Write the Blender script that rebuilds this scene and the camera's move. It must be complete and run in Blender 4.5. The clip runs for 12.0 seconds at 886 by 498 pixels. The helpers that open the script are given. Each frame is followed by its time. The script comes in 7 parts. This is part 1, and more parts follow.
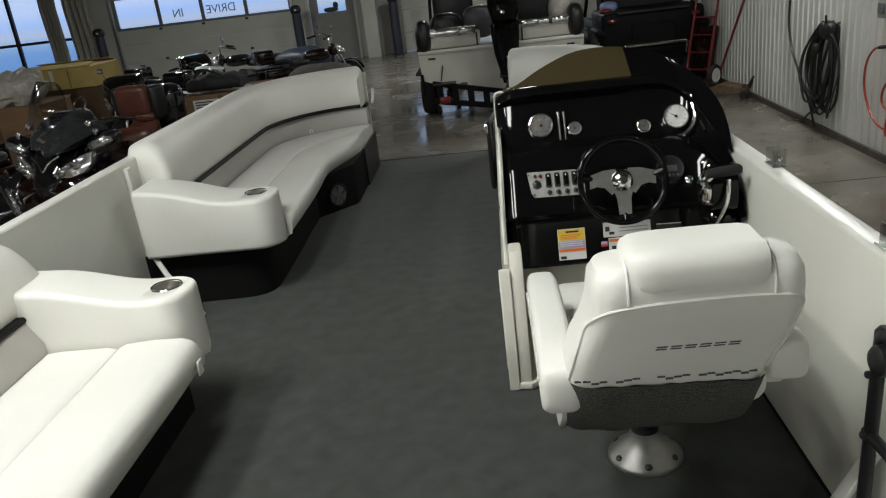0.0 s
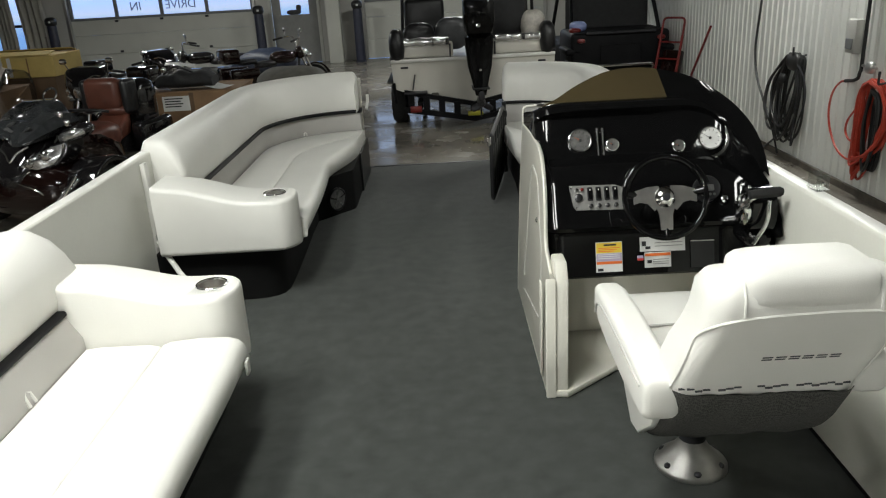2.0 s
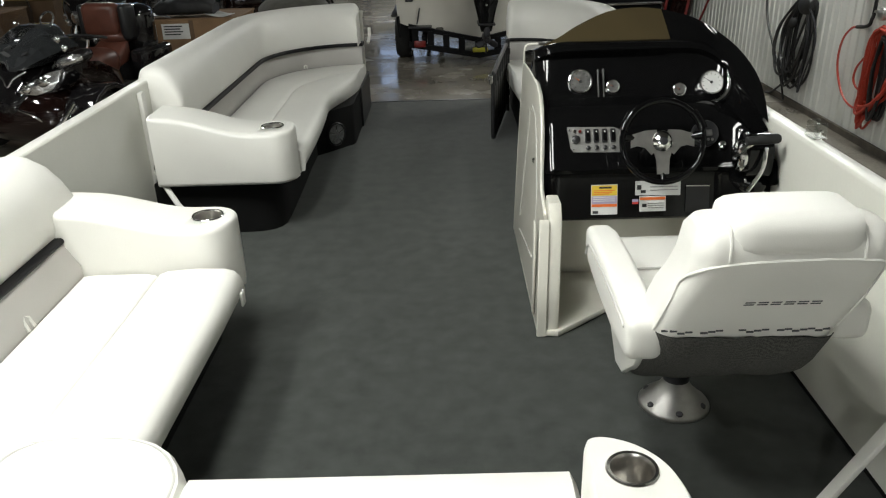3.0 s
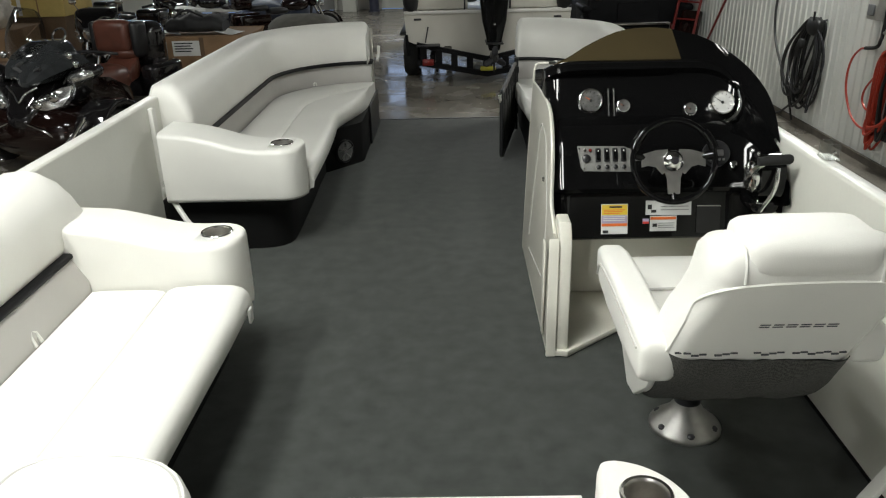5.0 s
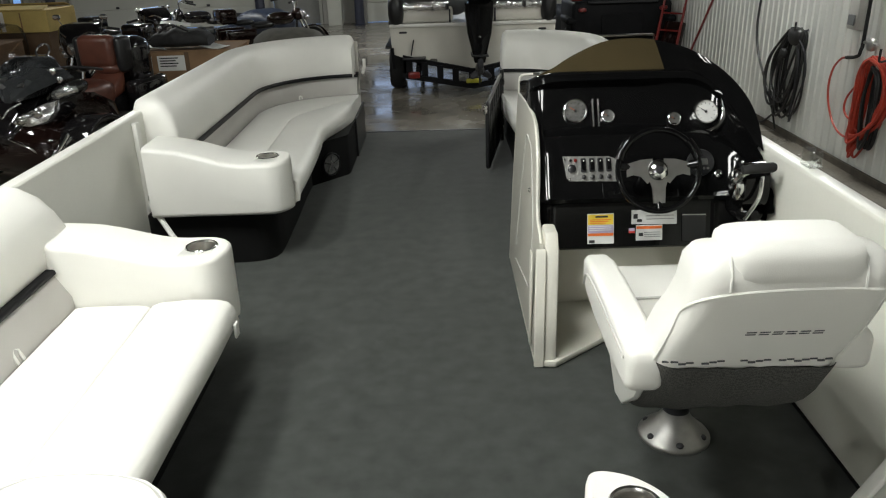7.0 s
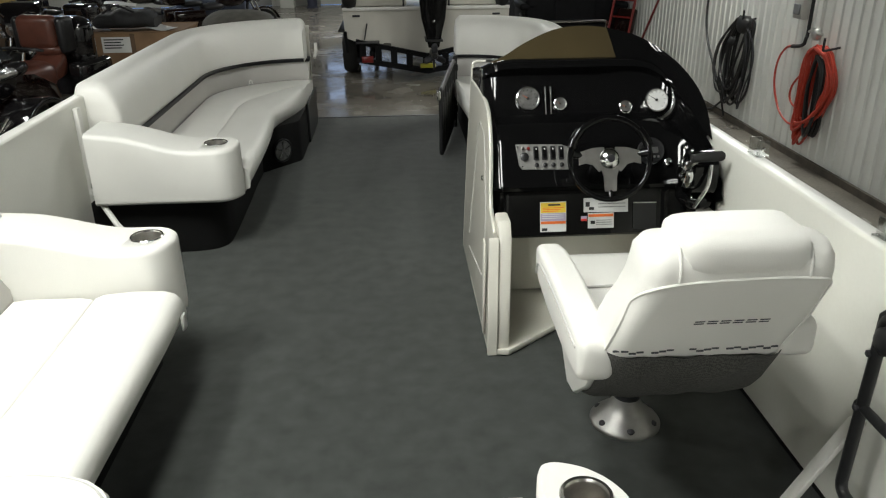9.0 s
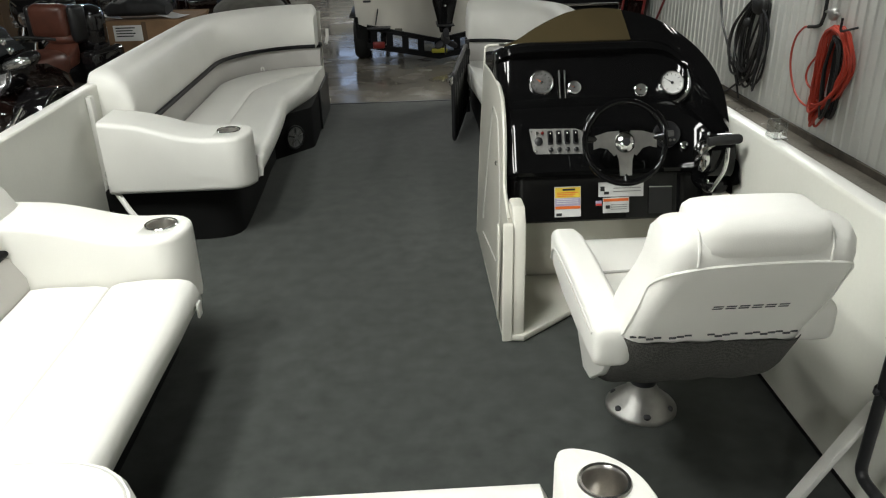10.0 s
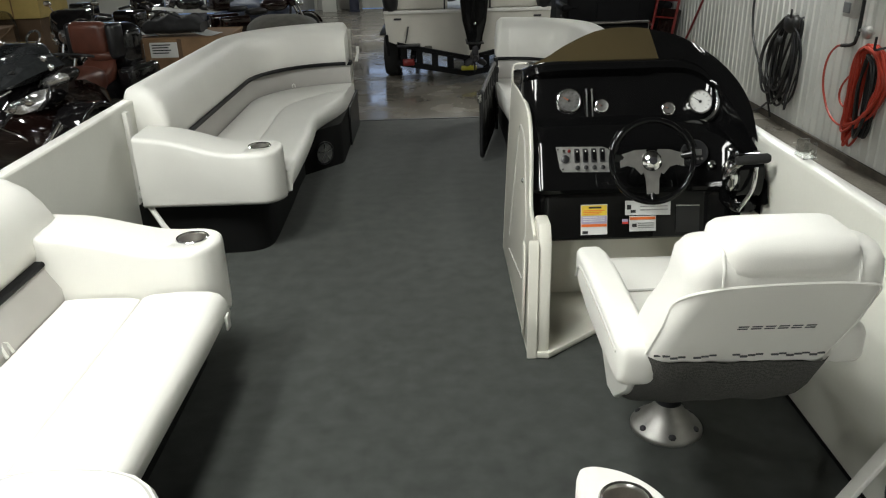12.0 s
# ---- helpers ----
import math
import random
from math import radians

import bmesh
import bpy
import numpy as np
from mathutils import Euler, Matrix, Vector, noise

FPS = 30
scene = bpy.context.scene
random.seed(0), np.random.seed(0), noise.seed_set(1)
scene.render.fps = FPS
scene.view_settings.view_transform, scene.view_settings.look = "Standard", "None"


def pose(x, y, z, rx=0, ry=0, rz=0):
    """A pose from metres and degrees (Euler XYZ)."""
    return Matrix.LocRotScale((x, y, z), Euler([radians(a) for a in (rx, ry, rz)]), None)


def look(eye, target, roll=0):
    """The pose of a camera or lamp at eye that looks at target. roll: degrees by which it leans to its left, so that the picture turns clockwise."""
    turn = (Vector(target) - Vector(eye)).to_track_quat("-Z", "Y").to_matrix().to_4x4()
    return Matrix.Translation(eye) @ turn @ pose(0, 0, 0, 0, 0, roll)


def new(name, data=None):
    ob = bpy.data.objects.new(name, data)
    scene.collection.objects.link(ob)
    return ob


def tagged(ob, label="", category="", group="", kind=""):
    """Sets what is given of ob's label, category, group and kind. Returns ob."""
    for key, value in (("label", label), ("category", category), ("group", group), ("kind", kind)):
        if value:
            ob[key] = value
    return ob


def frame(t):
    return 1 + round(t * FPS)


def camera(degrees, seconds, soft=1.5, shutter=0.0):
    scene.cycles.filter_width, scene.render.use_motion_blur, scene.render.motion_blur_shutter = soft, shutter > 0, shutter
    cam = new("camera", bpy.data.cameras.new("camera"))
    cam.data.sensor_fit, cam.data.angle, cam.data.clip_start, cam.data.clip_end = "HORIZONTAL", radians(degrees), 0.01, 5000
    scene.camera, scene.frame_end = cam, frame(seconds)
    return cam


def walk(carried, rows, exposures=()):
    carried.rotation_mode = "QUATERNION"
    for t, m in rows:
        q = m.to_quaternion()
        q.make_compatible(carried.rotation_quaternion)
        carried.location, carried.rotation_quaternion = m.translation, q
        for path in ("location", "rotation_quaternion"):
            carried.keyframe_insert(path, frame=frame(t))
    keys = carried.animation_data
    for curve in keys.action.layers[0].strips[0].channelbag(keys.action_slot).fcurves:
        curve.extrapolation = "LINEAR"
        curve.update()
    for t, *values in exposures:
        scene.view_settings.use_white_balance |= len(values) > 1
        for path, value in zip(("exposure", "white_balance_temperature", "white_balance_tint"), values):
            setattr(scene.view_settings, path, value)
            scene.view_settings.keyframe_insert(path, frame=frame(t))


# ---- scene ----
cam = camera(60.2, 12.0, soft=1.15)
PATH = [
    (0, (0.502, 0.228, 1.4), (0.338, 2.1, 0.714), -7.0),
    (0.5, (0.393, 0.181, 1.411), (0.396, 2.057, 0.719), -4.6),
    (1, (0.376, 0.228, 1.399), (0.29, 2.114, 0.741), -4.6),
    (1.5, (0.261, 0.214, 1.413), (0.195, 2.097, 0.743), -3.9),
    (2, (0.153, 0.183, 1.436), (0.139, 2.065, 0.761), -3.3),
    (2.5, (0.156, 0.179, 1.435), (0.135, 2.0, 0.608), -1.1),
    (3, (0.173, 0.167, 1.44), (0.151, 1.989, 0.616), -1.8),
    (5, (0.161, 0.18, 1.438), (0.125, 2.02, 0.656), -1.5),
    (5.5, (0.161, 0.179, 1.438), (0.121, 2.02, 0.659), -1.3),
    (6, (0.162, 0.175, 1.44), (0.051, 2.025, 0.689), -1.8),
    (6.5, (0.165, 0.178, 1.438), (0.073, 2.032, 0.694), -1.4),
    (7, (0.167, 0.185, 1.434), (0.162, 2.038, 0.68), -1.8),
    (7.2, (0.177, 0.195, 1.433), (0.184, 2.041, 0.665), -2.9),
    (9, (0.177, 0.208, 1.438), (0.287, 2.041, 0.646), -0.7),
    (9.5, (0.176, 0.21, 1.438), (0.274, 2.036, 0.628), -1.2),
    (10, (0.172, 0.218, 1.434), (0.248, 2.038, 0.609), -1.5),
    (10.5, (0.177, 0.223, 1.437), (0.239, 2.041, 0.605), -2.7),
    (11, (0.18, 0.226, 1.437), (0.243, 2.048, 0.616), -2.9),
    (11.5, (0.183, 0.219, 1.437), (0.263, 2.05, 0.638), -1.9),
    (12, (0.177, 0.203, 1.441), (0.183, 2.043, 0.656), -1.7),
]
walk(cam, [(t, look(eye, target, roll)) for t, eye, target, roll in PATH],
     exposures=[(0, -0.30), (0.3, -0.20), (0.6, -0.10), (1.0, 0.02), (1.4, 0.08), (12, 0.08)])

# ---- world and light ----
world = bpy.data.worlds.new("world")
scene.world = world
world.use_nodes = True
wn = world.node_tree
sky = wn.nodes.new("ShaderNodeTexSky")
sky.sky_type = "NISHITA"
sky.sun_disc = False
sky.sun_elevation = radians(12)
sky.sun_rotation = radians(40)
wn.links.new(sky.outputs["Color"], wn.nodes["Background"].inputs["Color"])
wn.nodes["Background"].inputs["Strength"].default_value = 0.1

FLOOR = -0.85          # shop floor below the deck
CEIL = 3.5
WALL_R = 4.25
WALL_L = -16.0
WALL_B = 24.0
WALL_F = -12.0


def area_lamp(x, y, z, sx, sy, watts, colour):
    data = bpy.data.lights.new("fill_lamp", "AREA")
    data.shape, data.size, data.size_y, data.energy, data.color = "RECTANGLE", sx, sy, watts, colour
    ob = new("fill_lamp", data)
    ob.matrix_basis = pose(x, y, z)
    return ob


COOL = (0.975, 1.0, 0.955)
# rows of unseen tube lamps under the ceiling, added where brightness was wanted: (x, y, watts)
LAMPS = [(-1.75, 1.2, 86), (-0.5, 1.35, 72), (-5.5, -8.2, 600), (-3.4, -9.4, 470), (3.7, 8.2, 100), (-5.8, 6.0, 100), (0.8, 10.5, 16), (-6.5, 17, 200), (0.5, 18, 165)]
for lx, ly, lw in LAMPS:
    area_lamp(lx, ly, CEIL - 0.14, 0.5, 1.4, lw, COOL)


# ---- materials ----
def material(name, colour, rough=0.5, metal=0.0, vary=0.12, scale=8.0, grain=0.15, grain_scale=220.0, coat=0.0, spec=0.5, alpha_colour=None, stain=0.0):
    """A procedural surface: colour mottled at two scales, and a fine bump."""
    m = bpy.data.materials.new(name)
    m.use_nodes = True
    nt = m.node_tree
    b = nt.nodes["Principled BSDF"]
    b.inputs["Roughness"].default_value = rough
    b.inputs["Metallic"].default_value = metal
    b.inputs["Coat Weight"].default_value = coat
    b.inputs["Coat Roughness"].default_value = 0.05
    b.inputs["Specular IOR Level"].default_value = spec
    co = nt.nodes.new("ShaderNodeTexCoord")
    n1 = nt.nodes.new("ShaderNodeTexNoise")
    n1.inputs["Scale"].default_value, n1.inputs["Detail"].default_value = scale, 6
    n2 = nt.nodes.new("ShaderNodeTexNoise")
    n2.inputs["Scale"].default_value, n2.inputs["Detail"].default_value = grain_scale, 3
    for n in (n1, n2):
        nt.links.new(co.outputs["Object"], n.inputs["Vector"])
    add = nt.nodes.new("ShaderNodeMath")
    add.operation = "MULTIPLY_ADD"
    add.inputs[1].default_value = 0.35
    nt.links.new(n2.outputs["Fac"], add.inputs[0])
    nt.links.new(n1.outputs["Fac"], add.inputs[2])
    ramp = nt.nodes.new("ShaderNodeMapRange")
    ramp.inputs["From Min"].default_value, ramp.inputs["From Max"].default_value = 0.42, 0.92
    ramp.inputs["To Min"].default_value, ramp.inputs["To Max"].default_value = 1 - vary, 1 + vary
    nt.links.new(add.outputs[0], ramp.inputs["Value"])
    rgb = nt.nodes.new("ShaderNodeMix")
    rgb.data_type, rgb.blend_type = "RGBA", "MULTIPLY"
    rgb.inputs["Factor"].default_value = 1.0
    rgb.inputs["A"].default_value = (*colour, 1)
    nt.links.new(ramp.outputs["Result"], rgb.inputs["B"])
    nt.links.new(rgb.outputs["Result"], b.inputs["Base Color"])
    if stain:
        rr = nt.nodes.new("ShaderNodeMapRange")
        rr.inputs["To Min"].default_value, rr.inputs["To Max"].default_value = max(0.02, rough - stain), rough + stain
        rr.inputs["From Min"].default_value, rr.inputs["From Max"].default_value = 0.35, 0.65
        nt.links.new(n1.outputs["Fac"], rr.inputs["Value"])
        nt.links.new(rr.outputs["Result"], b.inputs["Roughness"])
    if grain:
        bump = nt.nodes.new("ShaderNodeBump")
        bump.inputs["Strength"].default_value, bump.inputs["Distance"].default_value = grain, 0.002
        nt.links.new(n2.outputs["Fac"], bump.inputs["Height"])
        nt.links.new(bump.outputs["Normal"], b.inputs["Normal"])
    return m


def clear(name, colour, rough=0.03, gloss=0.25):
    """Thin clear plastic or glass: part see-through, part glossy."""
    m = bpy.data.materials.new(name)
    m.use_nodes = True
    nt = m.node_tree
    nt.nodes.clear()
    out = nt.nodes.new("ShaderNodeOutputMaterial")
    tr = nt.nodes.new("ShaderNodeBsdfTransparent")
    gl = nt.nodes.new("ShaderNodeBsdfGlossy")
    mix = nt.nodes.new("ShaderNodeMixShader")
    lw = nt.nodes.new("ShaderNodeLayerWeight")
    lw.inputs["Blend"].default_value = 0.25
    fr = nt.nodes.new("ShaderNodeMath")
    fr.operation = "MULTIPLY_ADD"
    fr.inputs[1].default_value, fr.inputs[2].default_value = gloss, 0.03
    nt.links.new(lw.outputs["Facing"], fr.inputs[0])
    tr.inputs["Color"].default_value = (*colour, 1)
    gl.inputs["Roughness"].default_value = rough
    nt.links.new(fr.outputs[0], mix.inputs[0])
    nt.links.new(tr.outputs[0], mix.inputs[1])
    nt.links.new(gl.outputs[0], mix.inputs[2])
    nt.links.new(mix.outputs[0], out.inputs["Surface"])
    return m


def glow(name, colour, strength):
    m = bpy.data.materials.new(name)
    m.use_nodes = True
    b = m.node_tree.nodes["Principled BSDF"]
    b.inputs["Base Color"].default_value = (*colour, 1)
    b.inputs["Emission Color"].default_value = (*colour, 1)
    b.inputs["Emission Strength"].default_value = strength
    return m


VINYL = material("white_vinyl", (0.78, 0.77, 0.725), 0.42, vary=0.035, scale=3, grain=0.22, grain_scale=420)
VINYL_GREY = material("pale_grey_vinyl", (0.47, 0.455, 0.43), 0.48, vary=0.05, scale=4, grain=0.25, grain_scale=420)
PIPING = material("black_piping", (0.008, 0.008, 0.009), 0.5, vary=0.2, spec=0.2)
WHITE_PANEL = material("white_painted_panel", (0.70, 0.695, 0.635), 0.33, vary=0.04, scale=2.5, grain=0.04, grain_scale=90)
WHITE_GEL = material("white_moulded_plastic", (0.74, 0.72, 0.64), 0.3, vary=0.05, scale=3, grain=0.05, grain_scale=150)
CARPET = material("charcoal_carpet", (0.050, 0.0545, 0.0505), 0.95, vary=0.24, scale=13, grain=0.35, grain_scale=420, spec=0.15)
bs = CARPET.node_tree.nodes["Principled BSDF"]
bs.inputs["Sheen Weight"].default_value, bs.inputs["Sheen Roughness"].default_value = 0.22, 0.45
TOEKICK = material("black_base_board", (0.007, 0.007, 0.007), 0.65, vary=0.2, scale=5, spec=0.15)
GLOSS_BLACK = material("gloss_black_plastic", (0.004, 0.004, 0.0042), 0.06, vary=0.15, scale=4, grain=0.0, coat=0.0, spec=0.30)
SATIN_BLACK = material("satin_black_plastic", (0.012, 0.012, 0.013), 0.38, vary=0.2, scale=12, grain=0.2)
RUBBER = material("black_rubber", (0.012, 0.012, 0.012), 0.75, vary=0.25, scale=20, grain=0.4)
CHROME = material("polished_chrome", (0.78, 0.78, 0.77), 0.13, 1.0, vary=0.05, grain=0.0)
BRUSHED = material("brushed_aluminium", (0.56, 0.55, 0.53), 0.32, 1.0, vary=0.12, scale=30, grain=0.3, grain_scale=400)
PLATE = material("brushed_grey_plate", (0.36, 0.355, 0.34), 0.42, 1.0, vary=0.12, scale=30, grain=0.3, grain_scale=400)
STEEL = material("stainless_steel", (0.55, 0.54, 0.52), 0.2, 1.0, vary=0.1, scale=10, grain=0.05)
WELL = material("satin_steel", (0.58, 0.56, 0.53), 0.30, 1.0, vary=0.15, scale=20, grain=0.05)
GAUGE_FACE = material("silver_dial_face", (0.30, 0.30, 0.29), 0.3, 0.8, vary=0.35, scale=60, grain=0.1)
# console white darkened for its aisle side: shading held in the colour
SIDE_SHADED = material("shaded_white_panel", (0.46, 0.445, 0.39), 0.35, vary=0.05, scale=3, grain=0.05, grain_scale=150)
ALU_WHITE = material("white_aluminium", (0.74, 0.73, 0.69), 0.3, vary=0.05, scale=6, grain=0.05)
MESH_CLOTH = material("dark_mesh_cloth", (0.03, 0.029, 0.027), 0.8, vary=0.4, scale=20, grain=0.8, grain_scale=500)
# pale threads of an open weave over the dark cloth
nt = MESH_CLOTH.node_tree
weave = nt.nodes.new("ShaderNodeTexVoronoi")
weave.inputs["Scale"].default_value, weave.inputs["Randomness"].default_value = 240, 0.5
edge = nt.nodes.new("ShaderNodeMapRange")
edge.inputs["From Min"].default_value, edge.inputs["From Max"].default_value = 0.30, 0.62
thread = nt.nodes.new("ShaderNodeMix")
thread.data_type = "RGBA"
thread.inputs["B"].default_value = (0.10, 0.097, 0.088, 1)
nt.links.new(nt.nodes["Texture Coordinate"].outputs["Object"], weave.inputs["Vector"])
nt.links.new(weave.outputs["Distance"], edge.inputs["Value"])
nt.links.new(edge.outputs["Result"], thread.inputs["Factor"])
nt.links.new(nt.nodes["Principled BSDF"].inputs["Base Color"].links[0].from_socket, thread.inputs["A"])
nt.links.new(thread.outputs["Result"], nt.nodes["Principled BSDF"].inputs["Base Color"])
THREAD = material("dark_grey_thread", (0.07, 0.07, 0.075), 0.7, vary=0.2)
SEAM = material("seam_stitching", (0.5, 0.49, 0.46), 0.6, vary=0.1)
PAPER = material("white_label_paper", (0.68, 0.68, 0.66), 0.5, vary=0.05)
YELLOW = material("yellow_label", (0.75, 0.55, 0.05), 0.5, vary=0.06)
ORANGE = material("orange_label", (0.75, 0.16, 0.03), 0.5, vary=0.06)
LILAC = material("lilac_print", (0.40, 0.36, 0.5), 0.5, vary=0.1)
RED_LAB = material("red_label", (0.55, 0.05, 0.04), 0.5, vary=0.06)
INK = material("black_ink", (0.02, 0.02, 0.02), 0.6)
CONCRETE = material("polished_concrete", (0.185, 0.168, 0.142), 0.19, vary=0.34, scale=1.3, grain=0.08, grain_scale=40, stain=0.12)
METAL_WALL = material("white_ribbed_steel", (0.66, 0.665, 0.63), 0.42, vary=0.07, scale=1.5, grain=0.05, grain_scale=60)
WALL_PAINT = material("pale_wall_board", (0.46, 0.45, 0.42), 0.6, vary=0.08, scale=1.2, grain=0.1, grain_scale=60)
CEIL_PAINT = material("dark_ceiling_steel", (0.11, 0.11, 0.105), 0.6, vary=0.08, scale=1.2, grain=0.1, grain_scale=60)
WALL_BASE = material("dirty_wall_foot", (0.075, 0.062, 0.048), 0.8, vary=0.4, scale=6, grain=0.3, grain_scale=60)
DOOR_WHITE = material("white_garage_door", (0.50, 0.50, 0.455), 0.5, vary=0.05, scale=2, grain=0.15, grain_scale=70)
FRAME_PALE = material("pale_aluminium_tube", (0.50, 0.51, 0.48), 0.4, 0.2, vary=0.06, scale=6)
FRAME_GREY = material("grey_steel_frame", (0.16, 0.165, 0.17), 0.5, vary=0.12, scale=5)
DARK_STEEL = material("dark_steel", (0.03, 0.03, 0.034), 0.45, 0.3, vary=0.25, scale=9)
CARD = material("brown_cardboard", (0.235, 0.142, 0.075), 0.85, vary=0.14, scale=5, grain=0.25, grain_scale=60)
CARD_DARK = material("dark_brown_cardboard", (0.12, 0.075, 0.042), 0.85, vary=0.16, scale=5, grain=0.25, grain_scale=60)
YELLOW_CARD = material("yellow_cardboard", (0.52, 0.39, 0.13), 0.75, vary=0.14, scale=4, grain=0.2, grain_scale=60)
BAG_CLOTH = material("black_bag_cloth", (0.016, 0.016, 0.017), 0.7, vary=0.3, scale=14, grain=0.6, grain_scale=120)
PLASTIC_FILM = material("crumpled_white_film", (0.5, 0.47, 0.42), 0.35, vary=0.2, scale=18, grain=0.5, grain_scale=40)
BROWN_SEAT = material("russet_leather", (0.115, 0.040, 0.026), 0.35, vary=0.2, scale=8, grain=0.3, grain_scale=180)
DARK_PAINT = material("black_metallic_paint", (0.012, 0.011, 0.012), 0.07, 0.2, vary=0.2, scale=30, grain=0.0, coat=0.7)
MAROON = material("maroon_metallic_paint", (0.014, 0.006, 0.005), 0.08, 0.25, vary=0.2, scale=30, grain=0.0, coat=0.6)
GREY_GLOSS = material("dark_grey_gloss", (0.03, 0.032, 0.034), 0.14, vary=0.2, scale=15, grain=0.0, coat=0.5)
GREY_PAINT = material("dark_grey_plastic", (0.045, 0.047, 0.05), 0.4, vary=0.2, scale=15, grain=0.2)
BLUE_PAINT = material("dark_blue_cover", (0.018, 0.027, 0.052), 0.5, vary=0.25, scale=9, grain=0.3)
RED_PAINT = material("red_enamel", (0.17, 0.014, 0.012), 0.28, vary=0.15, scale=10, coat=0.3)
HULL = material("white_boat_gelcoat", (0.60, 0.58, 0.52), 0.3, vary=0.05, scale=3, grain=0.03)
TAUPE = material("taupe_cloth", (0.10, 0.095, 0.08), 0.8, vary=0.25, scale=9, grain=0.5)
ORANGE_CORD = material("red_rubber_cord", (0.40, 0.038, 0.018), 0.4, vary=0.15, scale=20)
BLACK_CORD = material("black_rubber_cord", (0.010, 0.010, 0.010), 0.42, vary=0.2, scale=20)
JACK_PAINT = material("worn_tan_enamel", (0.13, 0.085, 0.05), 0.6, vary=0.35, scale=12, grain=0.3)
CURTAIN = material("grey_curtain", (0.33, 0.315, 0.28), 0.8, vary=0.12, scale=5, grain=0.3)
HEADLIGHT = material("headlight_reflector", (0.7, 0.7, 0.7), 0.16, 0.9, vary=0.35, scale=45, grain=0.4, grain_scale=90)
LIME = material("yellow_green_plastic", (0.45, 0.42, 0.03), 0.4)
TINTED = clear("smoked_bronze_acrylic", (0.30, 0.25, 0.16), 0.05, 0.06)
# the tint itself scatters a little brown light
nt = TINTED.node_tree
haze = nt.nodes.new("ShaderNodeBsdfDiffuse")
haze.inputs["Color"].default_value = (0.085, 0.066, 0.034, 1)
both = nt.nodes.new("ShaderNodeMixShader")
both.inputs[0].default_value = 0.62
out = nt.nodes["Material Output"]
nt.links.new(out.inputs["Surface"].links[0].from_socket, both.inputs[1])
nt.links.new(haze.outputs[0], both.inputs[2])
nt.links.new(both.outputs[0], out.inputs["Surface"])
ACRYLIC = clear("clear_acrylic", (0.84, 0.85, 0.84), 0.08, 1.0)
GLASS = clear("window_glass", (0.92, 0.95, 0.97), 0.02)
SHIELD = clear("smoked_shield", (0.80, 0.80, 0.80), 0.05, 0.6)
TUBE_GLOW = glow("lit_tube", (1.0, 0.98, 0.93), 14.0)


# ---- mesh helpers ----
def finish(name, bm, mat, angle=38):
    bmesh.ops.recalc_face_normals(bm, faces=bm.faces)
    me = bpy.data.meshes.new(name)
    bm.to_mesh(me)
    bm.free()
    me.materials.append(mat)
    for p in me.polygons:
        p.use_smooth = True
    me.set_sharp_from_angle(angle=radians(angle))
    return me


def part(name, bm, mat, parent=None, label="", angle=38):
    """Links a bmesh, in the coordinates of its thing, as one mesh object under it."""
    ob = new(name, finish(name, bm, mat, angle))
    if parent is not None:
        ob.parent = parent
    if label:
        tagged(ob, label)
    return ob


def thing(name, label, category, group="", at=None):
    ob = new(name)
    ob.empty_display_size = 0.1
    tagged(ob, label, category, group)
    if at is not None:
        ob.matrix_basis = at
    return ob


def box(bm, x0, x1, y0, y1, z0, z1, bevel=0.0, seg=2, m=None):
    v = [bm.verts.new(p) for p in ((x0, y0, z0), (x1, y0, z0), (x1, y1, z0), (x0, y1, z0), (x0, y0, z1), (x1, y0, z1), (x1, y1, z1), (x0, y1, z1))]
    f = [bm.faces.new([v[i] for i in q]) for q in ((3, 2, 1, 0), (4, 5, 6, 7), (0, 1, 5, 4), (1, 2, 6, 5), (2, 3, 7, 6), (3, 0, 4, 7))]
    if bevel:
        es = {e for q in f for e in q.edges}
        r = bmesh.ops.bevel(bm, geom=list(es), offset=bevel, segments=seg, affect="EDGES", profile=0.5)
        v = list({w for q in r["faces"] for w in q.verts} | {w for w in v if w.is_valid})
    if m is not None:
        bmesh.ops.transform(bm, matrix=m, verts=[w for w in v if w.is_valid])
    return v


def loft(bm, rings, cap=True, closed=True):
    rows = [[bm.verts.new(p) for p in ring] for ring in rings]
    n = len(rows[0])
    for a, b in zip(rows, rows[1:]):
        for i in range(n if closed else n - 1):
            j = (i + 1) % n
            bm.faces.new((a[i], a[j], b[j], b[i]))
    if cap and closed:
        bm.faces.new(rows[0][::-1])
        bm.faces.new(rows[-1])
    return rows


def rrect(w, h, r, n=4):
    """Points of a rounded rectangle round the origin."""
    pts = []
    r = min(r, w / 2 - 1e-4, h / 2 - 1e-4)
    for cx, cy, a0 in ((w / 2 - r, h / 2 - r, 0), (-w / 2 + r, h / 2 - r, 90), (-w / 2 + r, -h / 2 + r, 180), (w / 2 - r, -h / 2 + r, 270)):
        for i in range(n + 1):
            a = radians(a0 + 90 * i / n)
            pts.append((cx + r * math.cos(a), cy + r * math.sin(a)))
    return pts


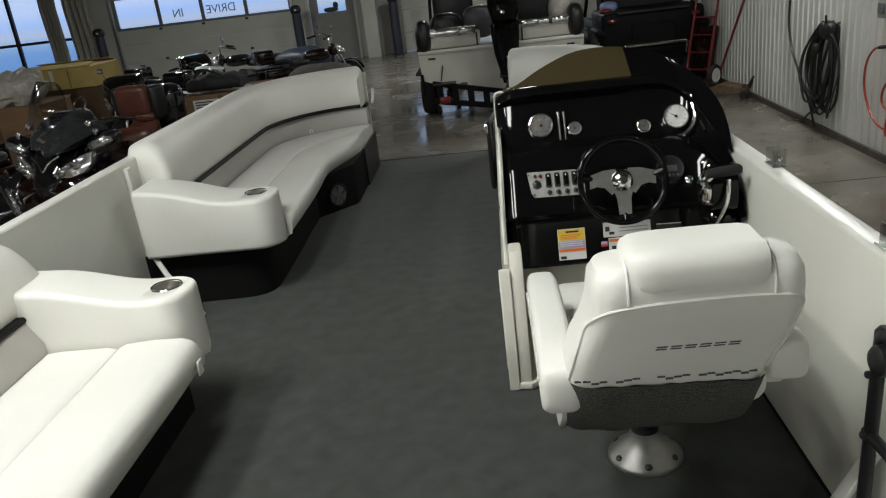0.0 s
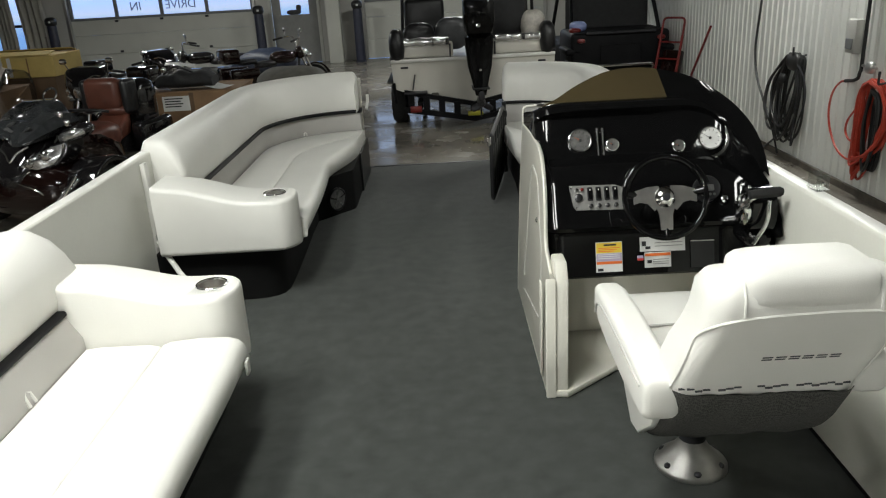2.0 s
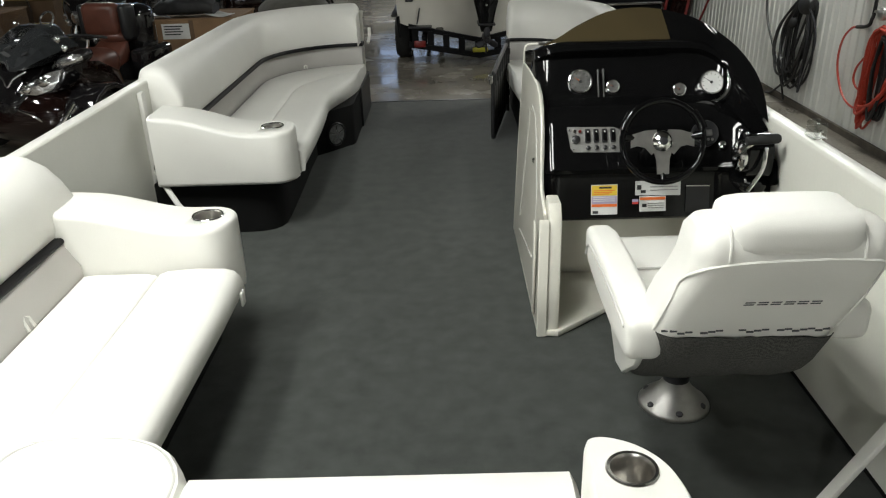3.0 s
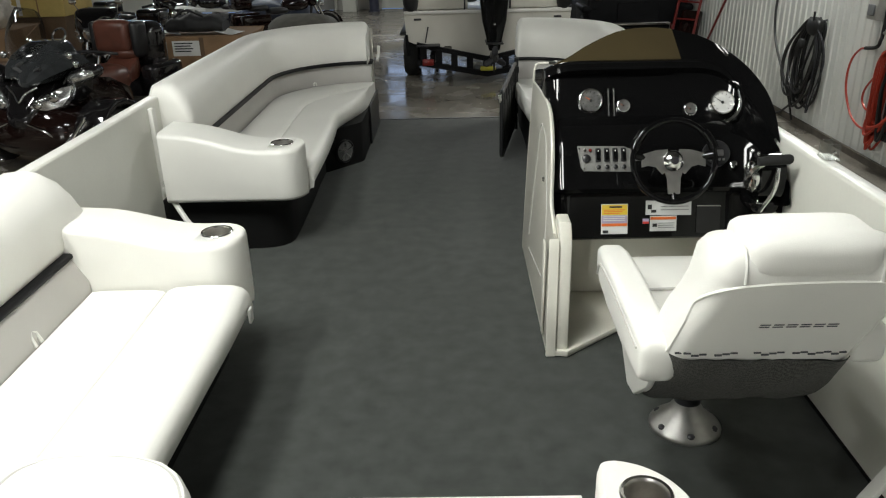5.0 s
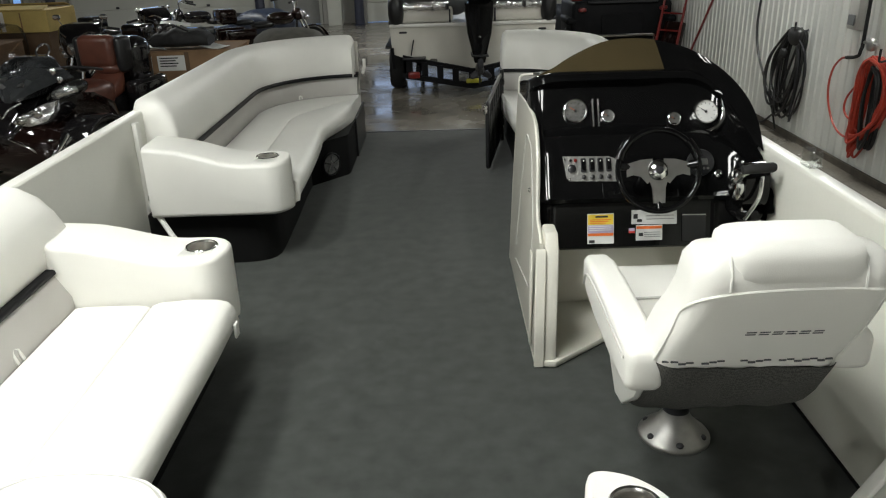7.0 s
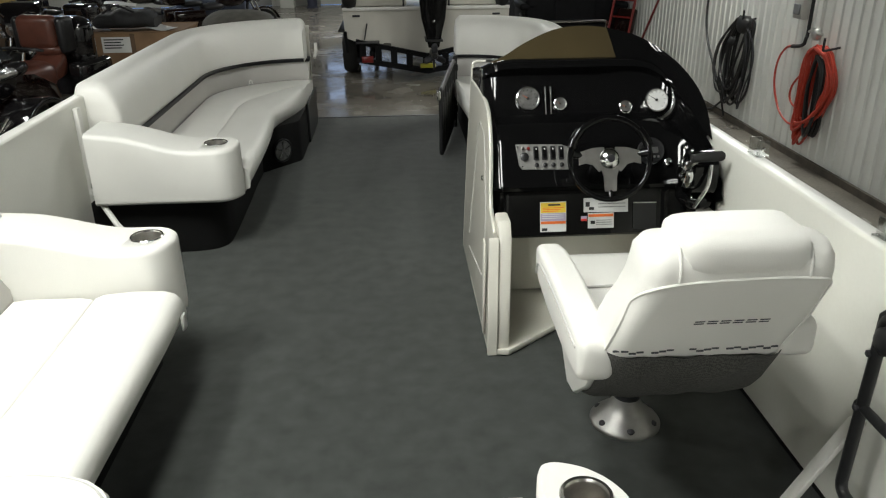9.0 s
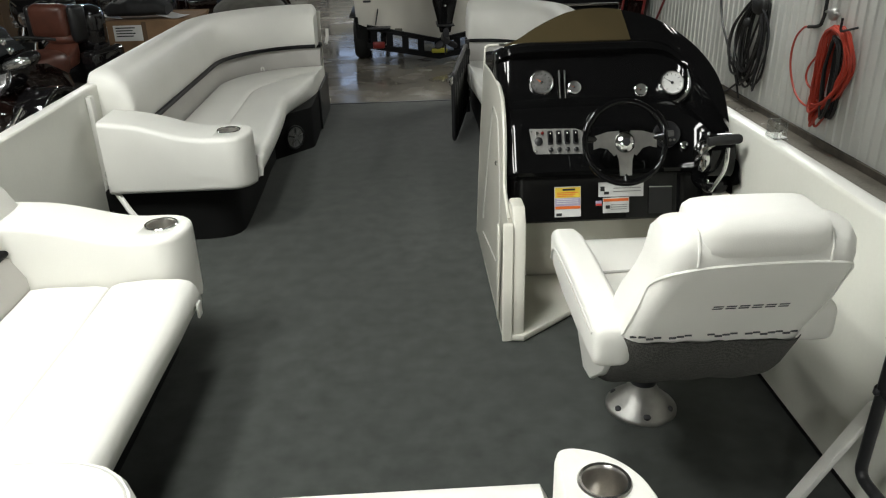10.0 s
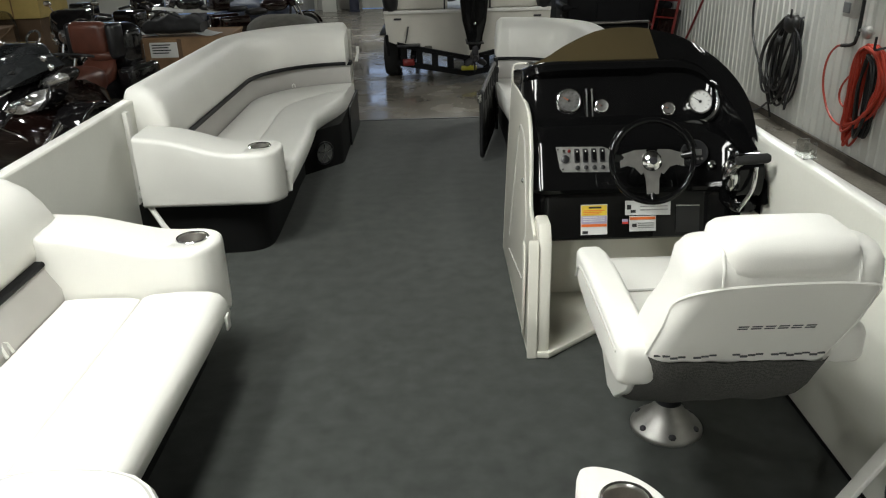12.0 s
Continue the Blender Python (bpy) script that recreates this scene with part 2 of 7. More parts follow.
def tube(bm, pts, r, n=10, cap=True):
    """A round tube along points; r a number or one for each point."""
    pts = [Vector(p) for p in pts]
    rings, up = [], None
    for i, p in enumerate(pts):
        d = (pts[min(i + 1, len(pts) - 1)] - pts[max(i - 1, 0)]).normalized()
        if up is None:
            up = d.orthogonal().normalized()
        up = (up - d * up.dot(d)).normalized()
        side = d.cross(up)
        rad = r[i] if isinstance(r, (list, tuple)) else r
        rings.append([p + (up * math.cos(2 * math.pi * k / n) + side * math.sin(2 * math.pi * k / n)) * rad for k in range(n)])
    loft(bm, rings, cap)


def bend(pts, r=0.04, n=5):
    """Rounds the corners of a polyline."""
    pts = [Vector(p) for p in pts]
    out = [pts[0]]
    for a, b, c in zip(pts, pts[1:], pts[2:]):
        ra = min(r, (a - b).length / 2, (c - b).length / 2)
        p, q = b + (a - b).normalized() * ra, b + (c - b).normalized() * ra
        for i in range(n + 1):
            t = i / n
            out.append(p * (1 - t) ** 2 + b * 2 * t * (1 - t) + q * t * t)
    out.append(pts[-1])
    return out


def curve(pts, n=8):
    """A smooth line through points."""
    pts = [Vector(p) for p in pts]
    ext = [2 * pts[0] - pts[1]] + pts + [2 * pts[-1] - pts[-2]]
    out = []
    for a, b, c, d in zip(ext, ext[1:], ext[2:], ext[3:]):
        for i in range(n):
            t = i / n
            out.append(0.5 * (2 * b + (c - a) * t + (2 * a - 5 * b + 4 * c - d) * t * t + (3 * b - a - 3 * c + d) * t ** 3))
    out.append(pts[-1])
    return out


def disc(bm, c, axis, profile, n=24, cap=True):
    """A turned shape: profile of (radius, height along axis) from the centre c."""
    q = Vector((0, 0, 1)).rotation_difference(Vector(axis).normalized()).to_matrix().to_4x4()
    m = Matrix.Translation(c) @ q
    rings = [[m @ Vector((r * math.cos(2 * math.pi * k / n), r * math.sin(2 * math.pi * k / n), h)) for k in range(n)] for r, h in profile]
    loft(bm, rings, cap)


def torus(bm, c, axis, R, r, n=32, k=10):
    q = Vector((0, 0, 1)).rotation_difference(Vector(axis).normalized()).to_matrix().to_4x4()
    m = Matrix.Translation(c) @ q
    rows = []
    for i in range(n):
        a = 2 * math.pi * i / n
        rows.append([bm.verts.new(m @ Vector(((R + r * math.cos(2 * math.pi * j / k)) * math.cos(a), (R + r * math.cos(2 * math.pi * j / k)) * math.sin(a), r * math.sin(2 * math.pi * j / k)))) for j in range(k)])
    for i in range(n):
        a, b = rows[i], rows[(i + 1) % n]
        for j in range(k):
            bm.faces.new((a[j], b[j], b[(j + 1) % k], a[(j + 1) % k]))


def prism(bm, outline, axis, a, b, bevel=0.0, seg=2):
    """Extrudes a 2D outline along an axis from a to b."""
    def put(u, v, w):
        return {"x": (w, u, v), "y": (u, w, v), "z": (u, v, w)}[axis]
    lo = [bm.verts.new(put(u, v, a)) for u, v in outline]
    hi = [bm.verts.new(put(u, v, b)) for u, v in outline]
    fs = [bm.faces.new(lo[::-1]), bm.faces.new(hi)]
    n = len(outline)
    for i in range(n):
        fs.append(bm.faces.new((lo[i], lo[(i + 1) % n], hi[(i + 1) % n], hi[i])))
    if bevel:
        bmesh.ops.recalc_face_normals(bm, faces=fs)
        es = list({e for f in fs[:2] for e in f.edges})
        bmesh.ops.bevel(bm, geom=es, offset=bevel, segments=seg, affect="EDGES", profile=0.5)


def blob(bm, c, r, m=None, n=14, k=9, power=2.6):
    """A rounded lump with half sizes r (a superellipsoid)."""
    def s(v):
        return math.copysign(abs(v) ** (2 / power), v)
    rings = []
    for i in range(1, k):
        t = math.pi * i / k - math.pi / 2
        rings.append([Vector((r[0] * s(math.cos(t)) * s(math.cos(2 * math.pi * j / n)), r[1] * s(math.cos(t)) * s(math.sin(2 * math.pi * j / n)), r[2] * s(math.sin(t)))) for j in range(n)])
    if m is None:
        m = Matrix()
    rings = [[Vector(c) + (m.to_3x3() @ p) for p in ring] for ring in rings]
    loft(bm, rings)


def B():
    return bmesh.new()


# ---- the shop ----
bm = B()
box(bm, WALL_L, WALL_R, WALL_F, WALL_B, FLOOR - 0.2, FLOOR)
shop_floor = tagged(part("floor", bm, CONCRETE), "stained polished concrete shop floor", "floor", kind="structure")
# sawn joints in the slab, filled dark
bm = B()
for y in (7.2, 11.4, 15.6, 19.8):
    box(bm, WALL_L, WALL_R, y, y + 0.006, FLOOR + 0.001, FLOOR + 0.003)
for x in (-5.5, -0.2):
    box(bm, x, x + 0.006, WALL_F, WALL_B, FLOOR + 0.001, FLOOR + 0.003)
tagged(part("trim", bm, WALL_BASE), "dark filled joints sawn into the slab", "floor joint", kind="structure")

bm = B()
box(bm, WALL_L - 0.2, WALL_R + 0.2, WALL_F - 0.2, WALL_B + 0.2, CEIL, CEIL + 0.2)
tagged(part("ceiling", bm, CEIL_PAINT), "dark steel shop ceiling", "ceiling", kind="structure")

# right wall: ribbed sheet steel
bm = B()
outline = []
y = WALL_F
while y < WALL_B:
    outline += [(WALL_R, y), (WALL_R, y + 0.095), (WALL_R - 0.014, y + 0.108), (WALL_R - 0.014, y + 0.125), (WALL_R, y + 0.138)]
    y += 0.15
outline += [(WALL_R, WALL_B), (WALL_R + 0.2, WALL_B), (WALL_R + 0.2, WALL_F)]
prism(bm, outline, "z", FLOOR + 0.0, CEIL)
tagged(part("wall_east", bm, METAL_WALL, angle=20), "white ribbed sheet steel wall", "wall", kind="structure")
bm = B()
box(bm, WALL_R - 0.05, WALL_R - 0.02, WALL_F, WALL_B, FLOOR + 0.001, FLOOR + 0.07)
tagged(part("baseboard", bm, WALL_BASE), "dark dirty kick board along the wall", "baseboard", kind="structure")

bm = B()
box(bm, WALL_L - 0.2, WALL_L, WALL_F, WALL_B, FLOOR, CEIL)
tagged(part("wall_west", bm, WALL_PAINT), "pale shop wall", "wall", kind="structure")
# unseen end wall, made dark so that the gloss dash mirrors little light
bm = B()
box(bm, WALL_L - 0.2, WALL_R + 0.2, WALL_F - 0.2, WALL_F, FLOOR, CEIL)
tagged(part("wall_south", bm, material("darkened_unseen_wall", (0.10, 0.10, 0.105), 0.6, vary=0.15, scale=2)), "unseen shop wall, darkened to keep reflections low", "wall", kind="structure")

# back wall with its openings: (x0, x1, z0, z1)
OPENINGS = [(-15.2, -11.95, FLOOR + 0.05, 2.6), (-10.72, -5.22, FLOOR, 3.0), (-4.75, -3.3, FLOOR, 2.0), (-1.95, 3.4, FLOOR, 3.0)]
bm = B()
xs = WALL_L
for x0, x1, z0, z1 in OPENINGS:
    box(bm, xs, x0, WALL_B, WALL_B + 0.2, FLOOR, CEIL)
    box(bm, x0, x1, WALL_B, WALL_B + 0.2, z1, CEIL)
    if z0 > FLOOR:
        box(bm, x0, x1, WALL_B, WALL_B + 0.2, FLOOR, z0)
    xs = x1
box(bm, xs, WALL_R + 0.2, WALL_B, WALL_B + 0.2, FLOOR, CEIL)
tagged(part("wall_north", bm, WALL_PAINT), "pale shop wall with door openings", "wall", kind="structure")

# daylight outside
bm = B()
box(bm, -40, 30, 34, 34.1, -6, 16)
back = part("backdrop", bm, glow("daylight", (0.52, 0.68, 1.0), 1.15))
nt = back.data.materials[0].node_tree
co = nt.nodes.new("ShaderNodeTexCoord")
sep = nt.nodes.new("ShaderNodeSeparateXYZ")
rp = nt.nodes.new("ShaderNodeValToRGB")
mr = nt.nodes.new("ShaderNodeMapRange")
mr.inputs["From Min"].default_value, mr.inputs["From Max"].default_value = -2.0, 3.0
nt.links.new(co.outputs["Object"], sep.inputs[0])
nt.links.new(sep.outputs["Z"], mr.inputs["Value"])
nt.links.new(mr.outputs[0], rp.inputs["Fac"])
rp.color_ramp.elements[0].position, rp.color_ramp.elements[0].color = 0.0, (0.10, 0.20, 0.42, 1)
rp.color_ramp.elements[1].position, rp.color_ramp.elements[1].color = 1.0, (0.62, 0.72, 0.95, 1)
for pos, c in ((0.38, (0.16, 0.32, 0.66, 1)), (0.48, (0.33, 0.47, 0.72, 1)), (0.53, (0.52, 0.58, 0.74, 1)), (0.62, (0.42, 0.58, 0.98, 1)), (0.72, (0.60, 0.71, 0.98, 1))):
    e = rp.color_ramp.elements.new(pos)
    e.color = c
nt.links.new(rp.outputs["Color"], nt.nodes["Principled BSDF"].inputs["Emission Color"])
tagged(back, "bright hazy blue daylight outside", "backdrop", kind="structure")


def garage_door(x0, x1, z_win0, z_win1, panes, name):
    door = tagged(new(name), "white sectional garage door with a row of windows", "garage door", kind="structure")
    door.empty_display_size = 0.1
    y0, y1 = WALL_B + 0.06, WALL_B + 0.11
    secs = [FLOOR + 0.005, FLOOR + 0.57, z_win0 - 0.5, z_win0 - 0.07]
    for a, b in zip(secs, secs[1:]):
        bm = B()
        box(bm, x0 + 0.01, x1 - 0.01, y0, y1, a + 0.001, b - 0.001, 0.008, 1)
        part("panel", bm, DOOR_WHITE, door)
    for a, b in ((z_win1 + 0.07, z_win1 + 0.6), (z_win1 + 0.6, 3.0)):
        bm = B()
        box(bm, x0 + 0.01, x1 - 0.01, y0, y1, a + 0.001, b - 0.001, 0.008, 1)
        part("panel", bm, DOOR_WHITE, door)
    w = (x1 - x0 - 0.1) / panes
    bm = B()
    for zz in (z_win0 - 0.07, z_win1):
        box(bm, x0 + 0.01, x1 - 0.01, y0 - 0.004, y1, zz, zz + 0.07)
    for i in range(panes + 1):
        xc = x0 + 0.05 + i * w
        box(bm, xc - 0.05, xc + 0.05, y0 - 0.003, y1, z_win0, z_win1)
    part("window_frame", bm, FRAME_GREY, door)
    for i in range(panes):
        bm = B()
        box(bm, x0 + 0.1 + i * w, x0 + w + 0.0 + i * w, y0 + 0.02, y0 + 0.026, z_win0, z_win1)
        p = part("pane", bm, GLASS, door)
        p.visible_shadow = False
    for i in range(1, panes):
        for zz in (z_win0 - 0.12, z_win0 - 1.0):
            bm = B()
            box(bm, x0 + i * w - 0.03, x0 + i * w + 0.07, y0 - 0.03, y0, zz - 0.03, zz + 0.03, 0.008, 1)
            part("hinge", bm, DARK_STEEL, door)
    bm = B()
    for xx in (x0 - 0.02, x1 + 0.02):
        box(bm, xx - 0.04, xx + 0.04, WALL_B - 0.09, WALL_B - 0.002, FLOOR, 3.1, 0.01, 1)
    part("track", bm, BRUSHED, door)
    return door


gd = garage_door(-10.72, -5.22, 0.78, 1.6, 4, "door_1")
garage_door(-1.95, 3.4, 0.86, 2.3, 4, "door_2")


def lettering(word, x, y, z, size, name, mat, mirror=True):
    data = bpy.data.curves.new("lettering", "FONT")
    data.body, data.size, data.extrude, data.align_x = word, size, 0.003, "CENTER"
    tmp = new("lettering", data)
    bpy.context.view_layer.update()
    me = bpy.data.meshes.new_from_object(tmp.evaluated_get(bpy.context.evaluated_depsgraph_get()))
    bpy.data.objects.remove(tmp)
    me.transform(pose(x, y, z, 90, 0, 0) @ Matrix.Diagonal((-1 if mirror else 1, 1, 1, 1)))
    me.materials.clear()
    me.materials.append(mat)
    return new(name, me)


LETTER = material("grey_blue_letters", (0.24, 0.30, 0.44), 0.6)
for word, x in (("IN", -8.72), ("DRIVE", -7.38)):
    ob = lettering(word, x, WALL_B + 0.06, 0.93, 0.34, "lettering", LETTER)
    ob.parent = gd
    tagged(ob, "grey letters on the pane, seen from behind")

# glazed entrance at the far side
door3 = tagged(new("window_1"), "tall glazed entrance with dark frames", "window", kind="structure")
bm = B()
for xx in (-15.2, -14.0, -12.75, -12.02):
    box(bm, xx, xx + 0.1, WALL_B + 0.03, WALL_B + 0.13, FLOOR + 0.05, 2.6)
for zz in (FLOOR + 0.05, 0.62, 2.5):
    box(bm, -15.2, -11.95, WALL_B + 0.035, WALL_B + 0.125, zz, zz + 0.08)
part("window_frame", bm, DARK_STEEL, door3)
for a, b in ((-15.1, -14.0), (-13.9, -12.75), (-12.65, -12.02)):
    bm = B()
    box(bm, a, b, WALL_B + 0.075, WALL_B + 0.081, FLOOR + 0.1, 2.5)
    p = part("pane", bm, GLASS, door3)
    p.visible_shadow = False

# service door with a window
door4 = tagged(new("door_3"), "grey service door with an upper window", "door", kind="structure")
bm = B()
for a, b, c, d in ((-4.7, -4.45, FLOOR, 1.98), (-3.6, -3.35, FLOOR, 1.98), (-4.45, -3.6, FLOOR, 0.55), (-4.45, -3.6, 1.7, 1.98)):
    box(bm, a, b, WALL_B + 0.07, WALL_B + 0.12, c, d)
part("door_leaf", bm, material("grey_door_paint", (0.2, 0.2, 0.19), 0.5, vary=0.08), door4)
bm = B()
box(bm, -4.45, -3.6, WALL_B + 0.09, WALL_B + 0.096, 0.55, 1.7)
p = part("pane", bm, GLASS, door4)
p.visible_shadow = False
bm = B()
blob(bm, (-4.05, WALL_B + 0.05, 0.62), (0.22, 0.03, 0.07))
blob(bm, (-3.9, WALL_B + 0.05, 0.74), (0.08, 0.03, 0.09))
part("sign", bm, INK, door4)
bm = B()
for xx in (-4.8, -3.35):
    box(bm, xx, xx + 0.1, WALL_B - 0.03, WALL_B + 0.06, FLOOR, 2.05, 0.01, 1)
box(bm, -4.7, -3.35, WALL_B - 0.03, WALL_B + 0.06, 1.985, 2.07, 0.01, 1)
part("door_frame", bm, DOOR_WHITE, door4)

# white boxed column before the back wall
bm = B()
box(bm, -3.02, -2.62, WALL_B - 0.7, WALL_B - 0.3, FLOOR, CEIL, 0.015, 2)
tagged(part("wall_column", bm, DOOR_WHITE), "white boxed steel column", "column", kind="structure")


def upright_post(x, y):
    """A dark padded door guard with a round cap."""
    t = thing("door_bollard", "dark blue padded bollard beside the door", "bollard", "door bollards", pose(x, y, FLOOR))
    bm = B()
    disc(bm, (0, 0, 0), (0, 0, 1), [(0.17, 0), (0.17, 0.02), (0.14, 0.04), (0.13, 1.45), (0.12, 1.5)], 16)
    part("sleeve", bm, material("navy_vinyl", (0.022, 0.025, 0.045), 0.5, vary=0.3), t)
    bm = B()
    blob(bm, (0, 0, 1.6), (0.16, 0.15, 0.14))
    part("cap", bm, SATIN_BLACK, t)
    bm = B()
    blob(bm, (0.02, -0.14, 1.6), (0.035, 0.03, 0.03))
    part("badge", bm, PAPER, t)


for px, py in ((-11.0, 23.4), (-4.95, 23.3), (-2.1, 23.3)):
    upright_post(px, py)

# curtains by the entrance
for cx, w in ((-11.55, 0.75), (-12.4, 0.5)):
    t = thing("strip_curtain", "grey hanging strip curtain beside the entrance", "curtain", "curtains", pose(cx, 23.5, FLOOR))
    bm = B()
    rows = []
    for z in (0.02, 1.2, 2.4, 3.4):
        row = []
        for i in range(41):
            u = i / 40
            row.append((-w / 2 + w * u + 0.03 * math.sin(z * 2), 0.06 * math.sin(u * 26) + 0.02 * math.sin(u * 61 + z), z))
        rows.append(row)
    r2 = [[(x, y + 0.012, z) for x, y, z in row] for row in rows]
    loft(bm, [a + b[::-1] for a, b in zip(rows, r2)])
    part("cloth", bm, CURTAIN, t)

# ceiling lamps, added out of view: twin tubes in a tray
for lx, ly, lw in LAMPS:
    t = thing("ceiling_light", "unseen white twin tube ceiling light, lit, added for brightness", "ceiling light", "ceiling lights", pose(lx, ly, CEIL))
    bm = B()
    prism(bm, [(-0.17, -0.06), (0.17, -0.06), (0.1, -0.002), (-0.1, -0.002)], "y", -0.75, 0.75)
    part("tray", bm, ALU_WHITE, t)
    for dx in (-0.07, 0.07):
        bm = B()
        tube(bm, [(dx, -0.7, -0.085), (dx, 0.7, -0.085)], 0.018, 10)
        part("tube", bm, TUBE_GLOW, t)

# ---- the pontoon boat: deck, fence, floats ----
RAIL = 0.74
XR, XL = 1.28, -1.25       # inner faces of the fence
BOW = 6.25
STERN = 0.55
boat = thing("pontoon_boat", "white pontoon boat with charcoal carpeted deck and white fence", "boat")
bm = B()
box(bm, XL - 0.06, XR + 0.06, STERN - 0.6, BOW - 0.004, -0.06, -0.006)
part("deck_board", bm, TOEKICK, boat)
bm = B()
box(bm, XL - 0.03, XR + 0.03, STERN - 0.55, BOW - 0.012, -0.006, 0.0)
part("carpet", bm, CARPET, boat, "charcoal marine carpet")
bm = B()
box(bm, XL - 0.07, XR + 0.07, BOW - 0.012, BOW + 0.02, -0.07, 0.004, 0.004, 1)
part("edge_trim", bm, DARK_STEEL, boat, "dark edge trim")
for sx in (-0.85, 0.87):
    bm = B()
    prof = [(0.02, -0.5), (0.2, -0.25), (0.29, 0.1)] + [(0.3, v) for v in (0.5, 5.6)] + [(0.28, 5.7), (0.02, 5.72)]
    disc(bm, (sx, BOW + 0.1, -0.40), (0, -1, 0), prof, 20)
    part("float", bm, BRUSHED, boat, "aluminium float tube")


def fence_path(side, y_start):
    """Plan line of the fence's inner face, from astern round the bow corner."""
    x = XR if side > 0 else XL
    end = 0.655 if side > 0 else -0.46
    pts = [(x, y_start), (x, 3.0), (x, 4.6), (x, 5.0)]
    r = 0.60 if side > 0 else 0.78
    cx, cy = x - side * r, 6.2 - r
    for i in range(1, 10):
        a = radians(90 * i / 9)
        pts.append((cx + side * r * math.cos(a), cy + r * math.sin(a)))
    pts.append((end, 6.2))
    return pts


def sweep(bm, path, section, flip=1):
    """Sweeps a closed section of (offset to the left of travel, z) along a plan path."""
    pts = [Vector((p[0], p[1], 0)) for p in path]
    rings = []
    for i, p in enumerate(pts):
        d = (pts[min(i + 1, len(pts) - 1)] - pts[max(i - 1, 0)]).normalized()
        nrm = Vector((-d.y, d.x, 0)) * flip
        rings.append([p + nrm * o + Vector((0, 0, z)) for o, z in section])
    loft(bm, rings)


for side, ys, nm in ((1, 0.75, "starboard"), (-1, 1.0, "port")):
    path = fence_path(side, ys)
    top = RAIL if side > 0 else RAIL - 0.022
    out = -1 if side > 0 else 1
    bm = B()
    sweep(bm, path, [(0, 0.004), (0.022, 0.004), (0.022, top - 0.012), (0.006, top - 0.004), (0.0015, top - 0.008), (0, top - 0.014)], out)
    part("fence_panel", bm, WHITE_PANEL, boat)
    bm = B()
    sec = [(o + 0.031, z + top - 0.024) for o, z in rrect(0.056, 0.042, 0.010, 4)]
    sweep(bm, path, sec, out)
    part("top_rail", bm, ALU_WHITE, boat)
    bm = B()
    sweep(bm, path, [(-0.004, 0.003), (-0.004, 0.014), (0.03, 0.014), (0.03, 0.003)], out)
    part("bottom_rail", bm, TOEKICK, boat)

# upright posts of the port side gate, with its slanted stay
for py, w in ((3.665, 0.045),):
    bm = B()
    box(bm, XL + 0.001, XL + 0.024, py - w / 2, py + w / 2, 0.016, RAIL - 0.05, 0.005, 2)
    part("gate_post", bm, ALU_WHITE, boat)
bm = B()
tube(bm, [(XL + 0.030, 3.625, 0.315), (XL + 0.055, 3.60, 0.29), (XL + 0.155, 3.5, 0.197), (XL + 0.32, 3.42, 0.012)], 0.013, 8)
part("gate_stay", bm, ALU_WHITE, boat)
bm = B()
disc(bm, (XL + 0.024, 3.64, 0.335), (1, 0, 0), [(0.016, 0), (0.016, 0.012), (0.01, 0.016)], 10)
part("hinge_pin", bm, CHROME, boat)
# clear acrylic clips on both rails
for cx, cy in ((XR + 0.045, 2.50), (XL - 0.035, 2.46)):
    clip = thing("rail_clip", "clear acrylic clip standing on the fence rail", "clip", "rail clips", pose(cx, cy, RAIL - 0.002 if cx > 0 else RAIL - 0.024) @ Matrix.Scale(0.82, 4))
    for dy in (-0.035, 0.03):
        bm = B()
        box(bm, -0.024, 0.024, dy - 0.005, dy + 0.005, 0, 0.062, 0.003, 2)
        part("plate", bm, ACRYLIC, clip)
    bm = B()
    box(bm, -0.026, 0.026, -0.045, 0.04, 0.0, 0.006)
    part("foot", bm, ACRYLIC, clip)
    bm = B()
    disc(bm, (0, -0.041, 0.03), (0, -1, 0), [(0.008, 0), (0.008, 0.004), (0.004, 0.006)], 8)
    part("screw", bm, CHROME, clip)

# stern corner: slanted stay at the fence's end, and the black tube gate
bm = B()
loft(bm, [[(x + u * 0.87, 1.673 + v, z + u * 0.48) for u, v in rrect(0.030, 0.036, 0.004, 2)] for x, z in ((1.262, 0.318), (1.25, 0.297), (1.098, 0.02), (1.086, -0.0))])
part("gate_stay", bm, ALU_WHITE, boat)
bm = B()
disc(bm, (1.279, 1.675, 0.315), (-1, 0, 0), [(0.016, 0), (0.016, 0.014), (0.01, 0.02)], 12)
part("hinge_pin", bm, CHROME, boat)
# folded canopy arm of two square tubes, resting in a clip on the starboard rail
arm = thing("canopy_arm", "folded pale aluminium canopy arm resting on the fence rail", "canopy arm")


def square_tube(a, b, w):
    a, b = Vector(a), Vector(b)
    d = (b - a).normalized()
    sd = d.cross(Vector((1, 0, 0))).normalized()
    bm = B()
    loft(bm, [[p + Vector((u, 0, 0)) + sd * v for u, v in rrect(w, w, w * 0.15, 2)] for p in (a, b)])
    return bm


